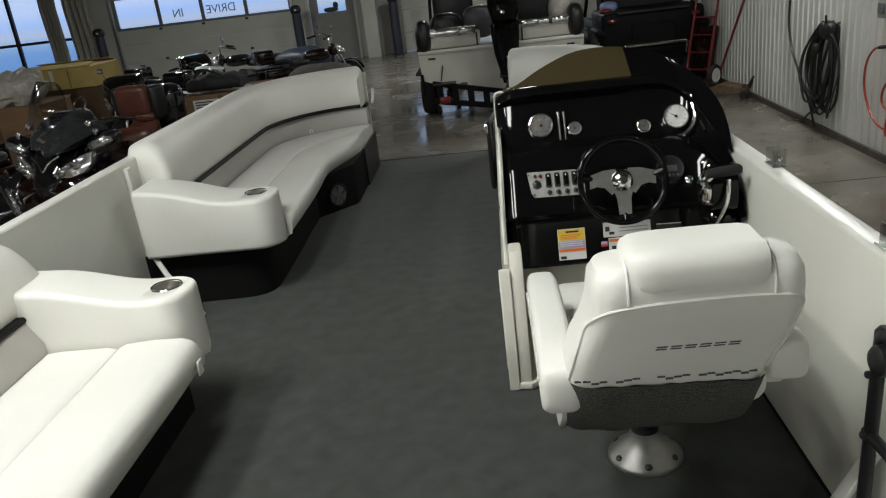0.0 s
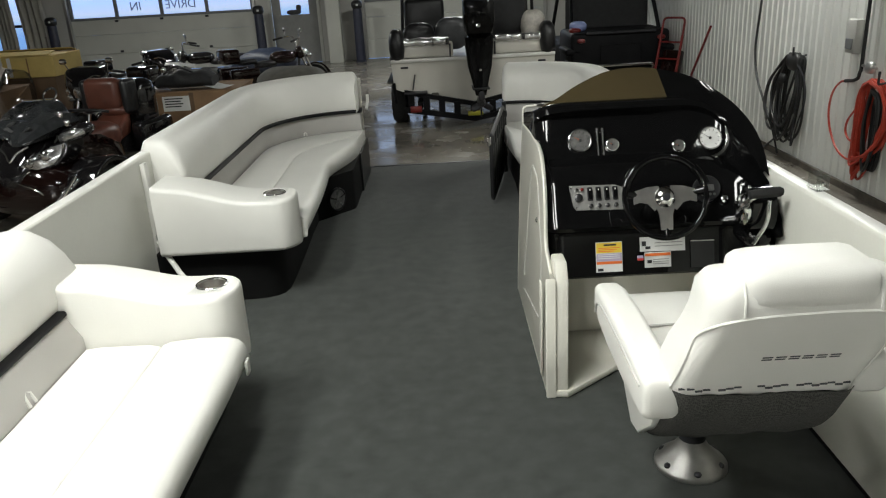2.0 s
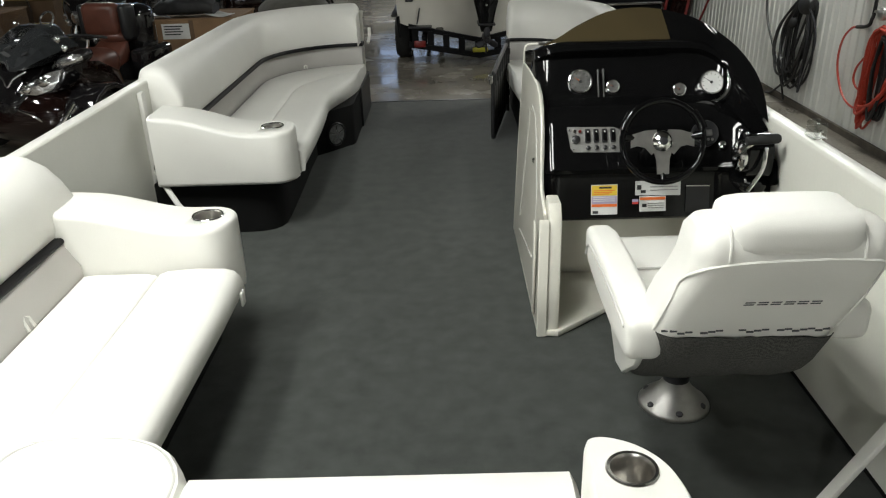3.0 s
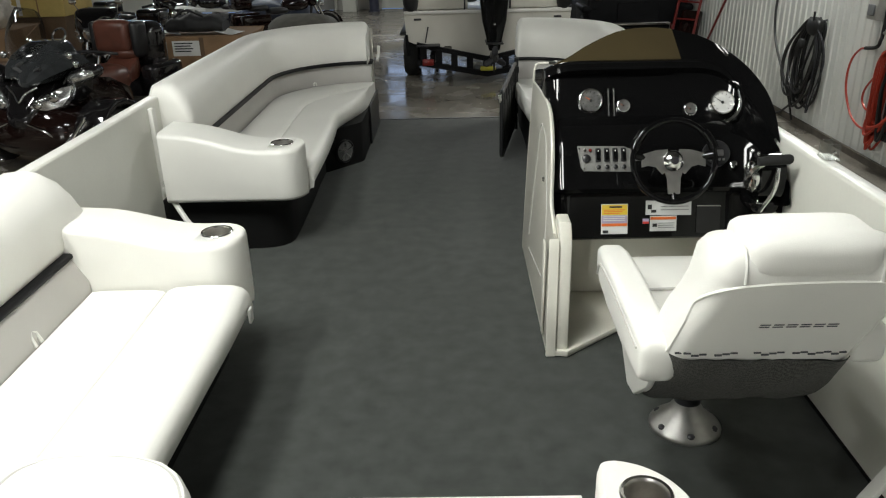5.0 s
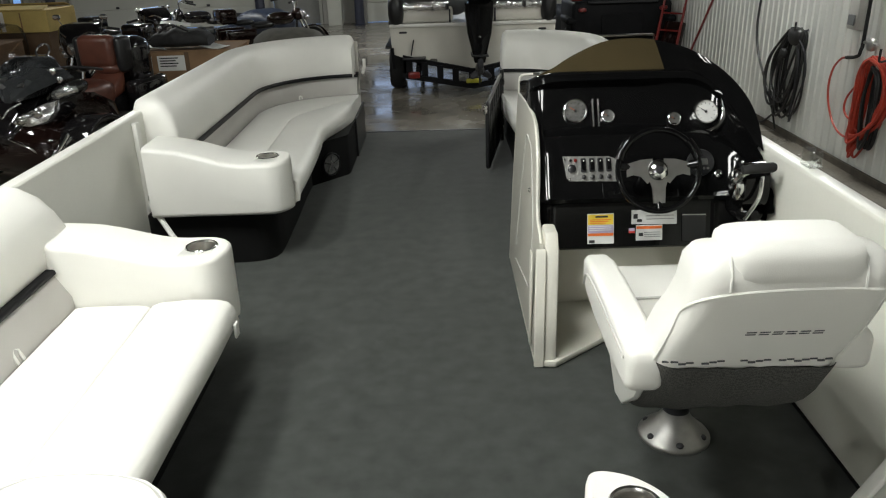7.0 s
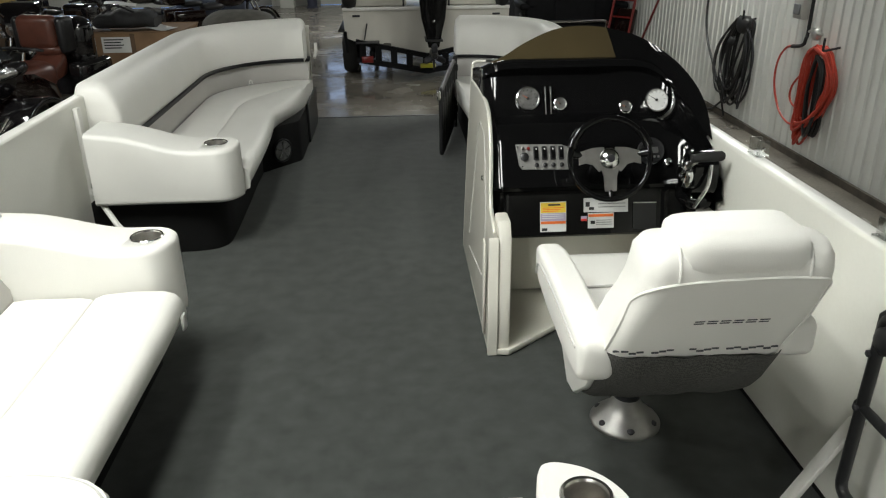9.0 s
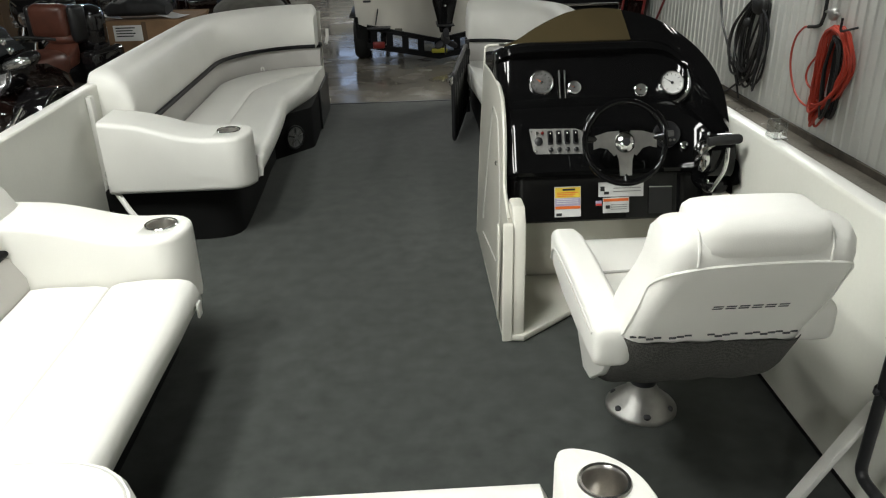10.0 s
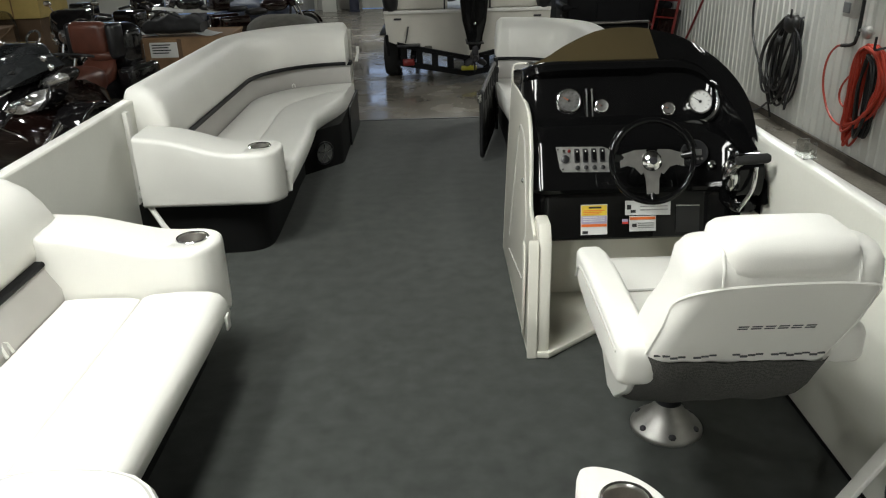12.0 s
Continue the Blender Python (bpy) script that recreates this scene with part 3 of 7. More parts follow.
LOW, UPP, ALONG = Vector((1.325, 1.80, 0.762)), Vector((1.335, 1.80, 0.845)), Vector((0.02, -0.44, 0.42))
part("lower_tube", square_tube(LOW, LOW + ALONG, 0.032), FRAME_PALE, arm)
part("upper_tube", square_tube(UPP - ALONG * 0.02, UPP + ALONG, 0.03), FRAME_PALE, arm)
bm = B()
prism(bm, [(1.80, 0.748), (1.82, 0.83), (1.79, 0.858), (1.765, 0.845), (1.75, 0.79)], "x", 1.318, 1.332, 0.004, 1)
part("hinge_plate", bm, FRAME_PALE, arm)
bm = B()
disc(bm, (1.317, 1.792, 0.838), (-1, 0, 0), [(0.006, 0), (0.005, 0.004)], 10)
part("rivet", bm, DARK_STEEL, arm)
part("sleeve", square_tube(UPP + ALONG * 0.05, UPP + ALONG * 0.07, 0.04), ALU_WHITE, arm)
for sx in (1.302, 1.344):
    bm = B()
    box(bm, sx - 0.003, sx + 0.003, 1.775, 1.815, 0.738, 0.79, 0.002, 1)
    part("clip_prong", bm, ACRYLIC, arm)
bm = B()
box(bm, 1.29, 1.355, 1.772, 1.818, 0.736, 0.744, 0.002, 1)
part("clip_base", bm, ACRYLIC, arm)
gate = thing("stern_gate", "black tube stern gate standing against the white fence", "gate")
bm = B()
tube(bm, bend([(1.20, 1.0, 0.66), (1.20, 1.575, 0.66), (1.20, 1.592, 0.178), (1.20, 1.0, 0.178)], 0.035), 0.014, 10)
part("frame", bm, SATIN_BLACK, gate)
bm = B()
tube(bm, [(1.20, 1.60, 0.42), (1.20, 1.0, 0.42)], 0.012, 10)
part("crossbar", bm, SATIN_BLACK, gate)
bm = B()
prism(bm, [(1.50, 0.672), (1.575, 0.672), (1.592, 0.655), (1.594, 0.575), (1.56, 0.565), (1.50, 0.60)], "x", 1.192, 1.206, 0.003, 1)
part("corner_plate", bm, SATIN_BLACK, gate)
bm = B()
disc(bm, (1.192, 1.535, 0.618), (-1, 0, 0), [(0.030, 0), (0.030, 0.018), (0.022, 0.026), (0.008, 0.028)], 18)
part("knob", bm, SATIN_BLACK, gate)
for z in (0.56, 0.42):
    bm = B()
    disc(bm, (1.188, 1.583, z), (-1, 0, 0), [(0.008, 0), (0.008, 0.007), (0.004, 0.01)], 10)
    part("bolt", bm, DARK_STEEL, gate)
bm = B()
tube(bm, [(1.20, 1.1, 0.178), (1.20, 1.1, 0.0)], 0.012, 8)
part("foot", bm, SATIN_BLACK, gate)
bm = B()
tube(bm, [(1.20, 1.50, 0.178), (1.20, 1.50, 0.0)], 0.012, 8)
part("foot", bm, SATIN_BLACK, gate)

# bow gate, swung inward
gate = thing("bow_gate", "black tube bow gate swung open inward", "gate")
G0, G1 = Vector((0.610, 5.83, 0)), Vector((0.460, 4.95, 0))


def on_gate(u, z):
    p = G0.lerp(G1, u)
    return (p.x, p.y, z)


bm = B()
tube(bm, bend([on_gate(0, 0.05), on_gate(1, 0.05), on_gate(1, 0.46), on_gate(0, 0.50), on_gate(0, 0.05)], 0.04), 0.014, 10)
part("frame", bm, SATIN_BLACK, gate)
for i in range(1, 6):
    bm = B()
    tube(bm, [on_gate(i / 6, 0.05), on_gate(i / 6, 0.50 - 0.04 * i / 6)], 0.008, 8)
    part("bar", bm, SATIN_BLACK, gate)
bm = B()
a, b = G0.lerp(G1, 0.03), G0.lerp(G1, 0.97)
loft(bm, [[(p.x - 0.003, p.y, 0.06), (p.x + 0.003, p.y, 0.06), (p.x + 0.003, p.y, 0.36), (p.x - 0.003, p.y, 0.36)] for p in (a, b)])
part("infill", bm, MESH_CLOTH, gate)
for z in (0.12, 0.42):
    bm = B()
    box(bm, 0.595, 0.64, 5.82, 5.86, z, z + 0.05, 0.006, 1)
    part("hinge", bm, SATIN_BLACK, gate)
bm = B()
box(bm, 0.435, 0.458, 4.925, 4.975, 0.40, 0.46, 0.006, 1)
part("latch", bm, CHROME, gate)
bm = B()
tube(bm, [(0.622, 5.86, 0.001), (0.622, 5.86, 0.53)], 0.016, 10)
part("post", bm, SATIN_BLACK, gate)


# ---- sofas ----
def lerp(a, b, t):
    return a + (b - a) * t


def seat_between(bm, outer, inner, z_back, z_front, thick=0.11):
    """A seat cushion between a back line and a front line, with a raised front roll."""
    prof = [(0.0, 0.0, 0.0), (0.10, 0.006, 0), (0.40, 0.010, 0), (0.458, 0.005, 0), (0.467, 0.0, 0), (0.47, -0.006, 0), (0.473, 0.0, 0), (0.485, 0.008, 0), (0.54, 0.020, 0), (0.72, 0.030, 0), (0.90, 0.030, 0), (0.955, 0.022, 0), (0.985, 0.006, 0), (1.0, -0.018, 0), (0.992, -0.045, 0), (0.962, -0.08, 0), (0.92, -thick, 0), (0.5, -thick, 0), (0.0, -thick, 0)]
    rings = []
    for o, i in zip(outer, inner):
        ring = []
        for s, dz, _ in prof:
            ring.append((lerp(o[0], i[0], s), lerp(o[1], i[1], s), lerp(z_back, z_front, s) + dz))
        rings.append(ring)
    # soften both ends
    def lowered(ring, dz):
        return [(x, y, z + (dz if z > z_back - thick + 0.03 else 0)) for x, y, z in ring]
    first = [tuple(p) for p in rings[0]]
    last = [tuple(p) for p in rings[-1]]
    rings = [lowered(first, -0.03)] + rings + [lowered(last, -0.03)]
    # end rings stand a little outside
    def push(ring, ref, d):
        v = (Vector(ring[5]) - Vector(ref[5]))
        v.z = 0
        v = v.normalized() * d
        return [(x + v.x, y + v.y, z) for x, y, z in ring]
    rings[0] = push(rings[0], rings[2], 0.015)
    rings[-1] = push(rings[-1], rings[-3], 0.015)
    loft(bm, rings)


def back_cushion(bm, path, flip, z0, z1, t0=0.10, t1=0.15, round_ends=(0.10, 0.10), drop=0.13):
    """The upper back cushion, swept along the fence: section leans outward and rolls over its top."""
    pts = [Vector((p[0], p[1], 0)) for p in path]
    length = [0.0]
    for a, b in zip(pts, pts[1:]):
        length.append(length[-1] + (b - a).length)
    total = length[-1]
    def section(top, squeeze):
        h = top - z0
        s = [(0.0, 0.0), (-0.006, 0.10), (-0.004, 0.45), (0.022, 0.72), (0.050, 0.88), (0.085, 0.97), (0.12, 1.0), (0.16, 0.985), (0.185, 0.94), (0.195, 0.85), (0.19, 0.3), (0.185, 0.0)]
        return [(0.09 + (o - 0.09) * squeeze, z0 + h * k) for o, k in s]
    rings = []
    # stations, with extra ones near the ends so that the corners round off
    stations = []
    for k in range(len(pts)):
        stations.append((pts[k], length[k]))
    extra = []
    for d in (0.0, 0.008, 0.02, 0.035, 0.06, 0.1, 0.15, 0.2):
        for s in (d, total - d):
            extra.append(s)
    allv = sorted(set([round(s, 4) for s in length] + [round(s, 4) for s in extra]))
    for s in allv:
        for k in range(len(pts) - 1):
            if length[k] - 1e-6 <= s <= length[k + 1] + 1e-4:
                break
        seg = pts[k + 1] - pts[k]
        p = pts[k] + seg * ((s - length[k]) / seg.length)
        # blended direction
        u = (s - length[k]) / seg.length
        d0 = (pts[k + 1] - pts[max(k - 1, 0)]).normalized()
        d1 = (pts[min(k + 2, len(pts) - 1)] - pts[k]).normalized()
        d = d0.lerp(d1, u).normalized()
        nrm = Vector((-d.y, d.x, 0)) * flip
        e = 1.0
        for dist, r in ((s, round_ends[0]), (total - s, round_ends[1])):
            if dist < r:
                q = 1 - dist / r
                e = min(e, math.sqrt(max(0.0, 1 - q * q)))
        top = z1 - (1 - e) * drop
        rings.append([p + nrm * o + Vector((0, 0, z)) for o, z in section(top, 0.8 + 0.2 * min(1, e + 0.2))])
    loft(bm, rings)


def bore(ob, at, r, depth):
    """Sinks a round hole into the top of a mesh."""
    bm = B()
    disc(bm, (at[0], at[1], at[2] - depth), (0, 0, 1), [(r, 0), (r, depth + 0.1)], 40)
    cutter = new("cutter", finish("cutter", bm, VINYL))
    mod = ob.modifiers.new("hole", "BOOLEAN")
    mod.operation, mod.object, mod.solver = "DIFFERENCE", cutter, "EXACT"
    bpy.context.view_layer.update()
    me = bpy.data.meshes.new_from_object(ob.evaluated_get(bpy.context.evaluated_depsgraph_get()))
    ob.modifiers.clear()
    ob.data = me
    bpy.data.objects.remove(cutter)


def arm_rest(sofa, x_back, x_end, y0, y1, z_base, xc, nose=0.10, lift=0.0):
    """A moulded arm rest: wavy top, half-round nose towards the aisle, with a steel cup well."""
    yc, half = (y0 + y1) / 2, (y1 - y0) / 2
    xn = x_end - nose
    stations = [(lerp(x_back, xn, i / 16), 1.0) for i in range(17)]
    stations += [(xn + nose * math.sin(radians(a)), math.cos(radians(a))) for a in (15, 30, 42, 53, 63, 71, 78, 84, 88)]
    rings = []
    for x, k in stations:
        s = (x - x_back) / (x_end - x_back)
        top = 0.513 + 0.058 * (0.5 + 0.5 * math.cos(math.pi * min(1, max(0, (s - 0.18) / 0.55)))) + 0.010 * max(0, 0.3 - s) / 0.3 + lift * max(0.0, 1 - s / 0.5)
        if k < 0.5:
            top -= 0.030 * (1 - k / 0.5) ** 2
        h = max(0.004, half * k)
        zc, hh = (top + z_base) / 2, top - z_base
        rings.append([(x, yc + a, zc + b) for a, b in rrect(2 * h, hh, 0.024, 4)])
    bm = B()
    loft(bm, rings)
    cup = (xc, yc + 0.005, 0.514)
    bore(part("arm_rest", bm, VINYL, sofa), cup, 0.050, 0.09)
    holder = B()
    disc(holder, cup, (0, 0, 1), [(0.0535, -0.006), (0.0535, 0.002), (0.051, 0.005), (0.047, 0.004), (0.0455, 0.0)], 32, False)
    ring = part("cup_holder", holder, CHROME, sofa, "polished steel cup holder")
    well = B()
    disc(well, cup, (0, 0, -1), [(0.0465, -0.003), (0.0455, 0.004), (0.045, 0.075), (0.040, 0.082), (0.002, 0.083)], 32, False)
    part("cup_well", well, WELL, ring)


def strap(bm, x, y, z, turn, size=1.0):
    m = pose(x, y, z, 0, 0, turn) @ Matrix.Scale(size, 4)
    tube(bm, [m @ Vector(q) for q in ((-0.016, 0, 0), (-0.014, -0.012, 0.03), (0, -0.018, 0.038), (0.014, -0.012, 0.03), (0.016, 0, 0))], 0.006, 6)


# port aft sofa
sofa = thing("port_sofa", "white vinyl sofa with black piping and a cup holder arm rest", "sofa", "boat sofas")
PX = XL + 0.015
bm = B()
box(bm, PX, -0.68, 1.0, 2.60, 0.0, 0.262)
part("base", bm, TOEKICK, sofa, "black recessed base")
bm = B()
seat_between(bm, [(-1.03, y) for y in (1.475, 1.7, 2.0, 2.2, 2.405)], [(-0.517, 1.475), (-0.515, 1.7), (-0.511, 2.0), (-0.508, 2.2), (-0.510, 2.395)], 0.362, 0.352)
part("seat", bm, VINYL, sofa)
bm = B()
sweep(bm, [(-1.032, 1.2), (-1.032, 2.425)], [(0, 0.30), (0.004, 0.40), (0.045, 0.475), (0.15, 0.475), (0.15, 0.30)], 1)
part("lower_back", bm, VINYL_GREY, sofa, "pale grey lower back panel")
bm = B()
sweep(bm, [(-1.09, 1.0), (-1.09, 2.50)], [(o + 0.03, z + 0.487) for o, z in rrect(0.10, 0.020, 0.009, 3)], 1)
part("piping", bm, PIPING, sofa)
bm = B()
back_cushion(bm, [(-1.095, 1.0), (-1.095, 1.5), (-1.095, 2.0), (-1.095, 2.615)], 1, 0.50, 0.757, round_ends=(0.02, 0.16), drop=0.18)
part("back_cushion", bm, VINYL, sofa)
arm_rest(sofa, -1.14, -0.54, 2.415, 2.64, 0.262, -0.635)
bm = B()
strap(bm, -1.028, 2.06, 0.368, -90)
part("pull_strap", bm, VINYL, sofa)
bm = B()
box(bm, -0.508, -0.499, 2.33, 2.365, 0.275, 0.325, 0.003, 1)
part("bracket", bm, ALU_WHITE, sofa)

# port bow sofa, wrapped round the corner
sofa = thing("port_bow_sofa", "white vinyl corner sofa wrapped round the bow with black piping", "sofa", "boat sofas")


def corner_line(off, y0, end_x, side=-1, n=12, r0=0.78):
    """The fence's line moved inward by off."""
    x = (XL + off) if side < 0 else (XR - off)
    if side > 0:
        r0 = 0.60
    r = max(0.06, r0 - off)
    cy = 6.2 - r0
    cx = XL + r0 if side < 0 else XR - r0
    pts = [(x, lerp(y0, cy, k / 5)) for k in range(6)]
    for i in range(1, n + 1):
        a = radians(90 * i / n)
        pts.append((cx + side * r * math.cos(a), cy + r * math.sin(a)))
    y = cy + r
    for k in (0.5, 1.0):
        pts.append((lerp(cx, end_x, k), y))
    return pts


line_in = [(-0.525, 3.74), (-0.525, 3.85), (-0.525, 4.0), (-0.527, 4.2), (-0.532, 4.4), (-0.540, 4.58), (-0.55, 4.72), (-0.556, 4.80), (-0.560, 4.86), (-0.556, 4.91), (-0.545, 4.97), (-0.53, 5.04), (-0.512, 5.11), (-0.495, 5.18), (-0.48, 5.25), (-0.468, 5.32), (-0.458, 5.39), (-0.451, 5.46), (-0.447, 5.52), (-0.446, 5.58)]
line_out = corner_line(0.155, 3.74, -0.446)
bm = B()
seat_between(bm, line_out, line_in, 0.342, 0.346, 0.105)
part("seat", bm, VINYL, sofa)
bm = B()
low = corner_line(0.14, 3.7, -0.466)
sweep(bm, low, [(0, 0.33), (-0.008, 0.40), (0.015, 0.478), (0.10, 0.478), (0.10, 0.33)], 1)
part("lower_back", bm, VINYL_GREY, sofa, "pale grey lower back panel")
bm = B()
sweep(bm, corner_line(0.135, 3.74, -0.455), [(o + 0.03, z + 0.488) for o, z in rrect(0.12, 0.024, 0.009, 3)], 1)
part("piping", bm, PIPING, sofa)
bm = B()
back_cushion(bm, corner_line(0.145, 3.80, -0.475), 1, 0.50, 0.775, round_ends=(0.065, 0.045), drop=0.09)
part("back_cushion", bm, VINYL, sofa)
arm_rest(sofa, -1.18, -0.542, 3.525, 3.785, 0.268, -0.648, lift=0.022)
bm = B()
base_in = [(-0.80, 3.615), (-0.735, 3.625), (-0.69, 3.645), (-0.66, 3.68), (-0.645, 3.73), (-0.643, 3.87), (-0.65, 4.3), (-0.66, 4.6), (-0.66, 4.84), (-0.62, 4.885), (-0.455, 5.075), (-0.443, 5.12), (-0.443, 5.5), (-0.443, 6.12)]
outl = [(XL + 0.02, 3.60)] + base_in + [(-0.6, 6.12), (-1.0, 5.95), (XL + 0.06, 5.5)]
prism(bm, outl, "z", 0.0, 0.262)
part("base", bm, TOEKICK, sofa, "black recessed base")
bm = B()
box(bm, -0.442, -0.428, 5.52, 6.13, 0.0, 0.275, 0.004, 1)
part("end_board", bm, SATIN_BLACK, sofa)
# speaker in the base, facing aft
spk = Vector((-0.551, 4.962, 0.105))
sax = Vector((0.755, -0.656, 0.0)).normalized()
bm = B()
disc(bm, spk, sax, [(0.074, -0.02), (0.076, 0.008), (0.071, 0.014), (0.066, 0.012), (0.064, 0.006)], 28)
sp = part("speaker", bm, SATIN_BLACK, sofa, "round speaker with a chrome grille")
bm = B()
disc(bm, spk + sax * 0.004, sax, [(0.064, 0.0), (0.062, 0.006), (0.04, 0.002), (0.03, 0.004)], 24)
part("cone", bm, GAUGE_FACE, sp)
for k in range(5):
    bm = B()
    a = radians(72 * k + 20)
    side_v = sax.cross(Vector((0, 0, 1))).normalized()
    dv = side_v * math.cos(a) + Vector((0, 0, 1)) * math.sin(a)
    tube(bm, [spk + sax * 0.012 + dv * 0.015, spk + sax * 0.012 + dv * 0.06], 0.006, 6)
    part("spoke", bm, CHROME, sp)
bm = B()
strap(bm, -0.86, 5.83, 0.362, 200, 0.6)
part("pull_strap", bm, VINYL, sofa)
bm = B()
tube(bm, [(-0.415, 6.06, 0.50), (-0.405, 6.10, 0.545), (-0.405, 6.12, 0.60)], 0.012, 8)
part("hook", bm, ALU_WHITE, sofa)

# starboard bow sofa
sofa = thing("starboard_bow_sofa", "white vinyl corner sofa behind the helm console", "sofa", "boat sofas")
bm = B()
back_cushion(bm, corner_line(0.145, 4.0, 0.64, 1), -1, 0.50, 0.775, round_ends=(0.09, 0.045))
part("back_cushion", bm, VINYL, sofa)
bm = B()
sweep(bm, corner_line(0.135, 4.0, 0.63, 1), [(o + 0.03, z + 0.490) for o, z in rrect(0.10, 0.024, 0.01, 3)], -1)
part("piping", bm, PIPING, sofa)
bm = B()
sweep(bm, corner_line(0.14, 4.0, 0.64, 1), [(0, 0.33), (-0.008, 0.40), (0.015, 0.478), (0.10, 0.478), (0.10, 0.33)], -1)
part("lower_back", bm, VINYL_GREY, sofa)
ins = [(0.62 + (0.02 if k < 12 else 0), 4.0 + 1.58 * k / 19) for k in range(20)]
bm = B()
seat_between(bm, corner_line(0.155, 4.0, 0.62, 1), ins, 0.342, 0.352, 0.105)
part("seat", bm, VINYL, sofa)
bm = B()
prism(bm, [(0.62, 4.0), (XR - 0.02, 4.0), (XR - 0.06, 5.5), (1.0, 5.95), (0.72, 6.12), (0.66, 6.12), (0.66, 5.5)], "z", 0.0, 0.262)
part("base", bm, TOEKICK, sofa)

# stern bench with its corner cushion and cup holder arm
sofa = thing("stern_bench", "white vinyl stern bench with a steel cup holder arm", "bench", "boat sofas")
bm = B()
seat_between(bm, [(-0.375 + 0.775 * k / 6, 0.86) for k in range(7)], [(-0.375 + 0.775 * k / 6, 1.42) for k in range(7)], 0.35, 0.36)
part("seat", bm, VINYL, sofa)
bm = B()
out = [(-1.20, 0.9), (-0.375, 0.9), (-0.372, 1.30), (-0.377, 1.375), (-0.395, 1.425), (-0.43, 1.475), (-0.47, 1.507), (-0.53, 1.53), (-0.62, 1.54), (-0.70, 1.537), (-0.76, 1.525), (-0.90, 1.52), (-1.12, 1.515)]
cx = sum(p[0] for p in out) / len(out)
cy = sum(p[1] for p in out) / len(out)
rings = [[(lerp(x, cx, k), lerp(y, cy, k), z) for x, y in out] for k, z in ((0.03, 0.25), (0.0, 0.28), (0.0, 0.352), (0.012, 0.376), (0.05, 0.392), (0.15, 0.398), (0.5, 0.40))]
loft(bm, rings)
part("corner_cushion", bm, VINYL, sofa)
for line in ([(-1.1, 1.496, 0.388), (-0.9, 1.50, 0.389), (-0.76, 1.507, 0.389), (-0.70, 1.517, 0.389), (-0.62, 1.520, 0.389), (-0.54, 1.511, 0.389), (-0.48, 1.488, 0.389), (-0.44, 1.455, 0.389), (-0.412, 1.41, 0.388), (-0.398, 1.36, 0.388), (-0.395, 1.20, 0.388)], [(-0.735, 1.508, 0.3905), (-0.775, 1.47, 0.394), (-0.79, 1.40, 0.3975), (-0.79, 1.25, 0.399)]):
    bm = B()
    tube(bm, [p + Vector((0, 0, 0.004)) for p in curve(line, 4)], 0.004, 6)
    part("piped_seam", bm, SEAM, sofa)
bm = B()
box(bm, -1.2, 0.42, 0.72, 1.30, 0.0, 0.245)
part("base", bm, TOEKICK, sofa)
bm = B()
back_cushion(bm, [(0.4, 0.86), (0.0, 0.86), (-0.6, 0.86), (-1.1, 0.86)], -1, 0.42, 0.60, round_ends=(0.05, 0.05))
part("back_cushion", bm, VINYL, sofa)
# arm with cup holder: plan outline tapering aft, the well let into its top
CUP = (0.482, 1.235)
pl = [(0.412, 0.80), (0.40, 1.10), (0.404, 1.26), (0.412, 1.318), (0.428, 1.336), (0.455, 1.335), (0.50, 1.315), (0.54, 1.275), (0.562, 1.22), (0.572, 1.12), (0.58, 0.80)]
pl = [(p.x, p.y) for p in curve([(x, y, 0) for x, y in pl], 5)]
cx, cy = 0.488, 1.1
rings = [[(lerp(x, cx, k), lerp(y, cy, k * 0.5), z) for x, y in pl] for k, z in ((0.0, 0.03), (0.0, 0.30), (0.0, 0.500), (0.03, 0.514), (0.09, 0.520))]
for r, z in ((0.046, 0.521), (0.040, 0.521), (0.0385, 0.43)):
    ring = []
    for x, y in pl:
        a = math.atan2(y - CUP[1], x - CUP[0])
        ring.append((CUP[0] + r * math.cos(a), CUP[1] + r * math.sin(a), z))
    rings.append(ring)
bm = B()
loft(bm, rings)
part("arm_rest", bm, VINYL, sofa)
bm = B()
disc(bm, (CUP[0], CUP[1], 0.5205), (0, 0, 1), [(0.0475, -0.004), (0.0475, 0.002), (0.045, 0.005), (0.040, 0.004), (0.0385, 0.001)], 32, False)
ch = part("cup_holder", bm, STEEL, sofa, "polished steel cup holder")
bm = B()
n = 28
rows = []
for r, h in [(0.0395, 0.0025), (0.038, 0.0), (0.0365, -0.004), (0.036, -0.075), (0.03, -0.082), (0.001, -0.083)]:
    rows.append([(CUP[0] + r * math.cos(2 * math.pi * k / n), CUP[1] + r * math.sin(2 * math.pi * k / n), 0.5215 + h) for k in range(n)])
loft(bm, rows, cap=False)
part("cup_well", bm, WELL, ch)


# ---- helm console ----
con = thing("helm_console", "white and gloss black helm console with wheel and gauges", "boat console")
# white side towards the aisle, its shade put into a greyer colour
bm = B()
side = [(3.56, 0.004), (3.56, 0.45), (3.525, 0.80), (3.25, 0.815), (3.02, 0.815), (2.93, 0.797), (2.87, 0.757), (2.815, 0.695), (2.78, 0.62), (2.76, 0.55), (2.73, 0.505), (2.66, 0.48), (2.60, 0.455), (2.585, 0.40), (2.572, 0.004)]


def side_x(z):
    """The aisle face of the side panel, which leans inboard as it rises."""
    return 0.475 + 0.042 * max(0.0, z - 0.05)


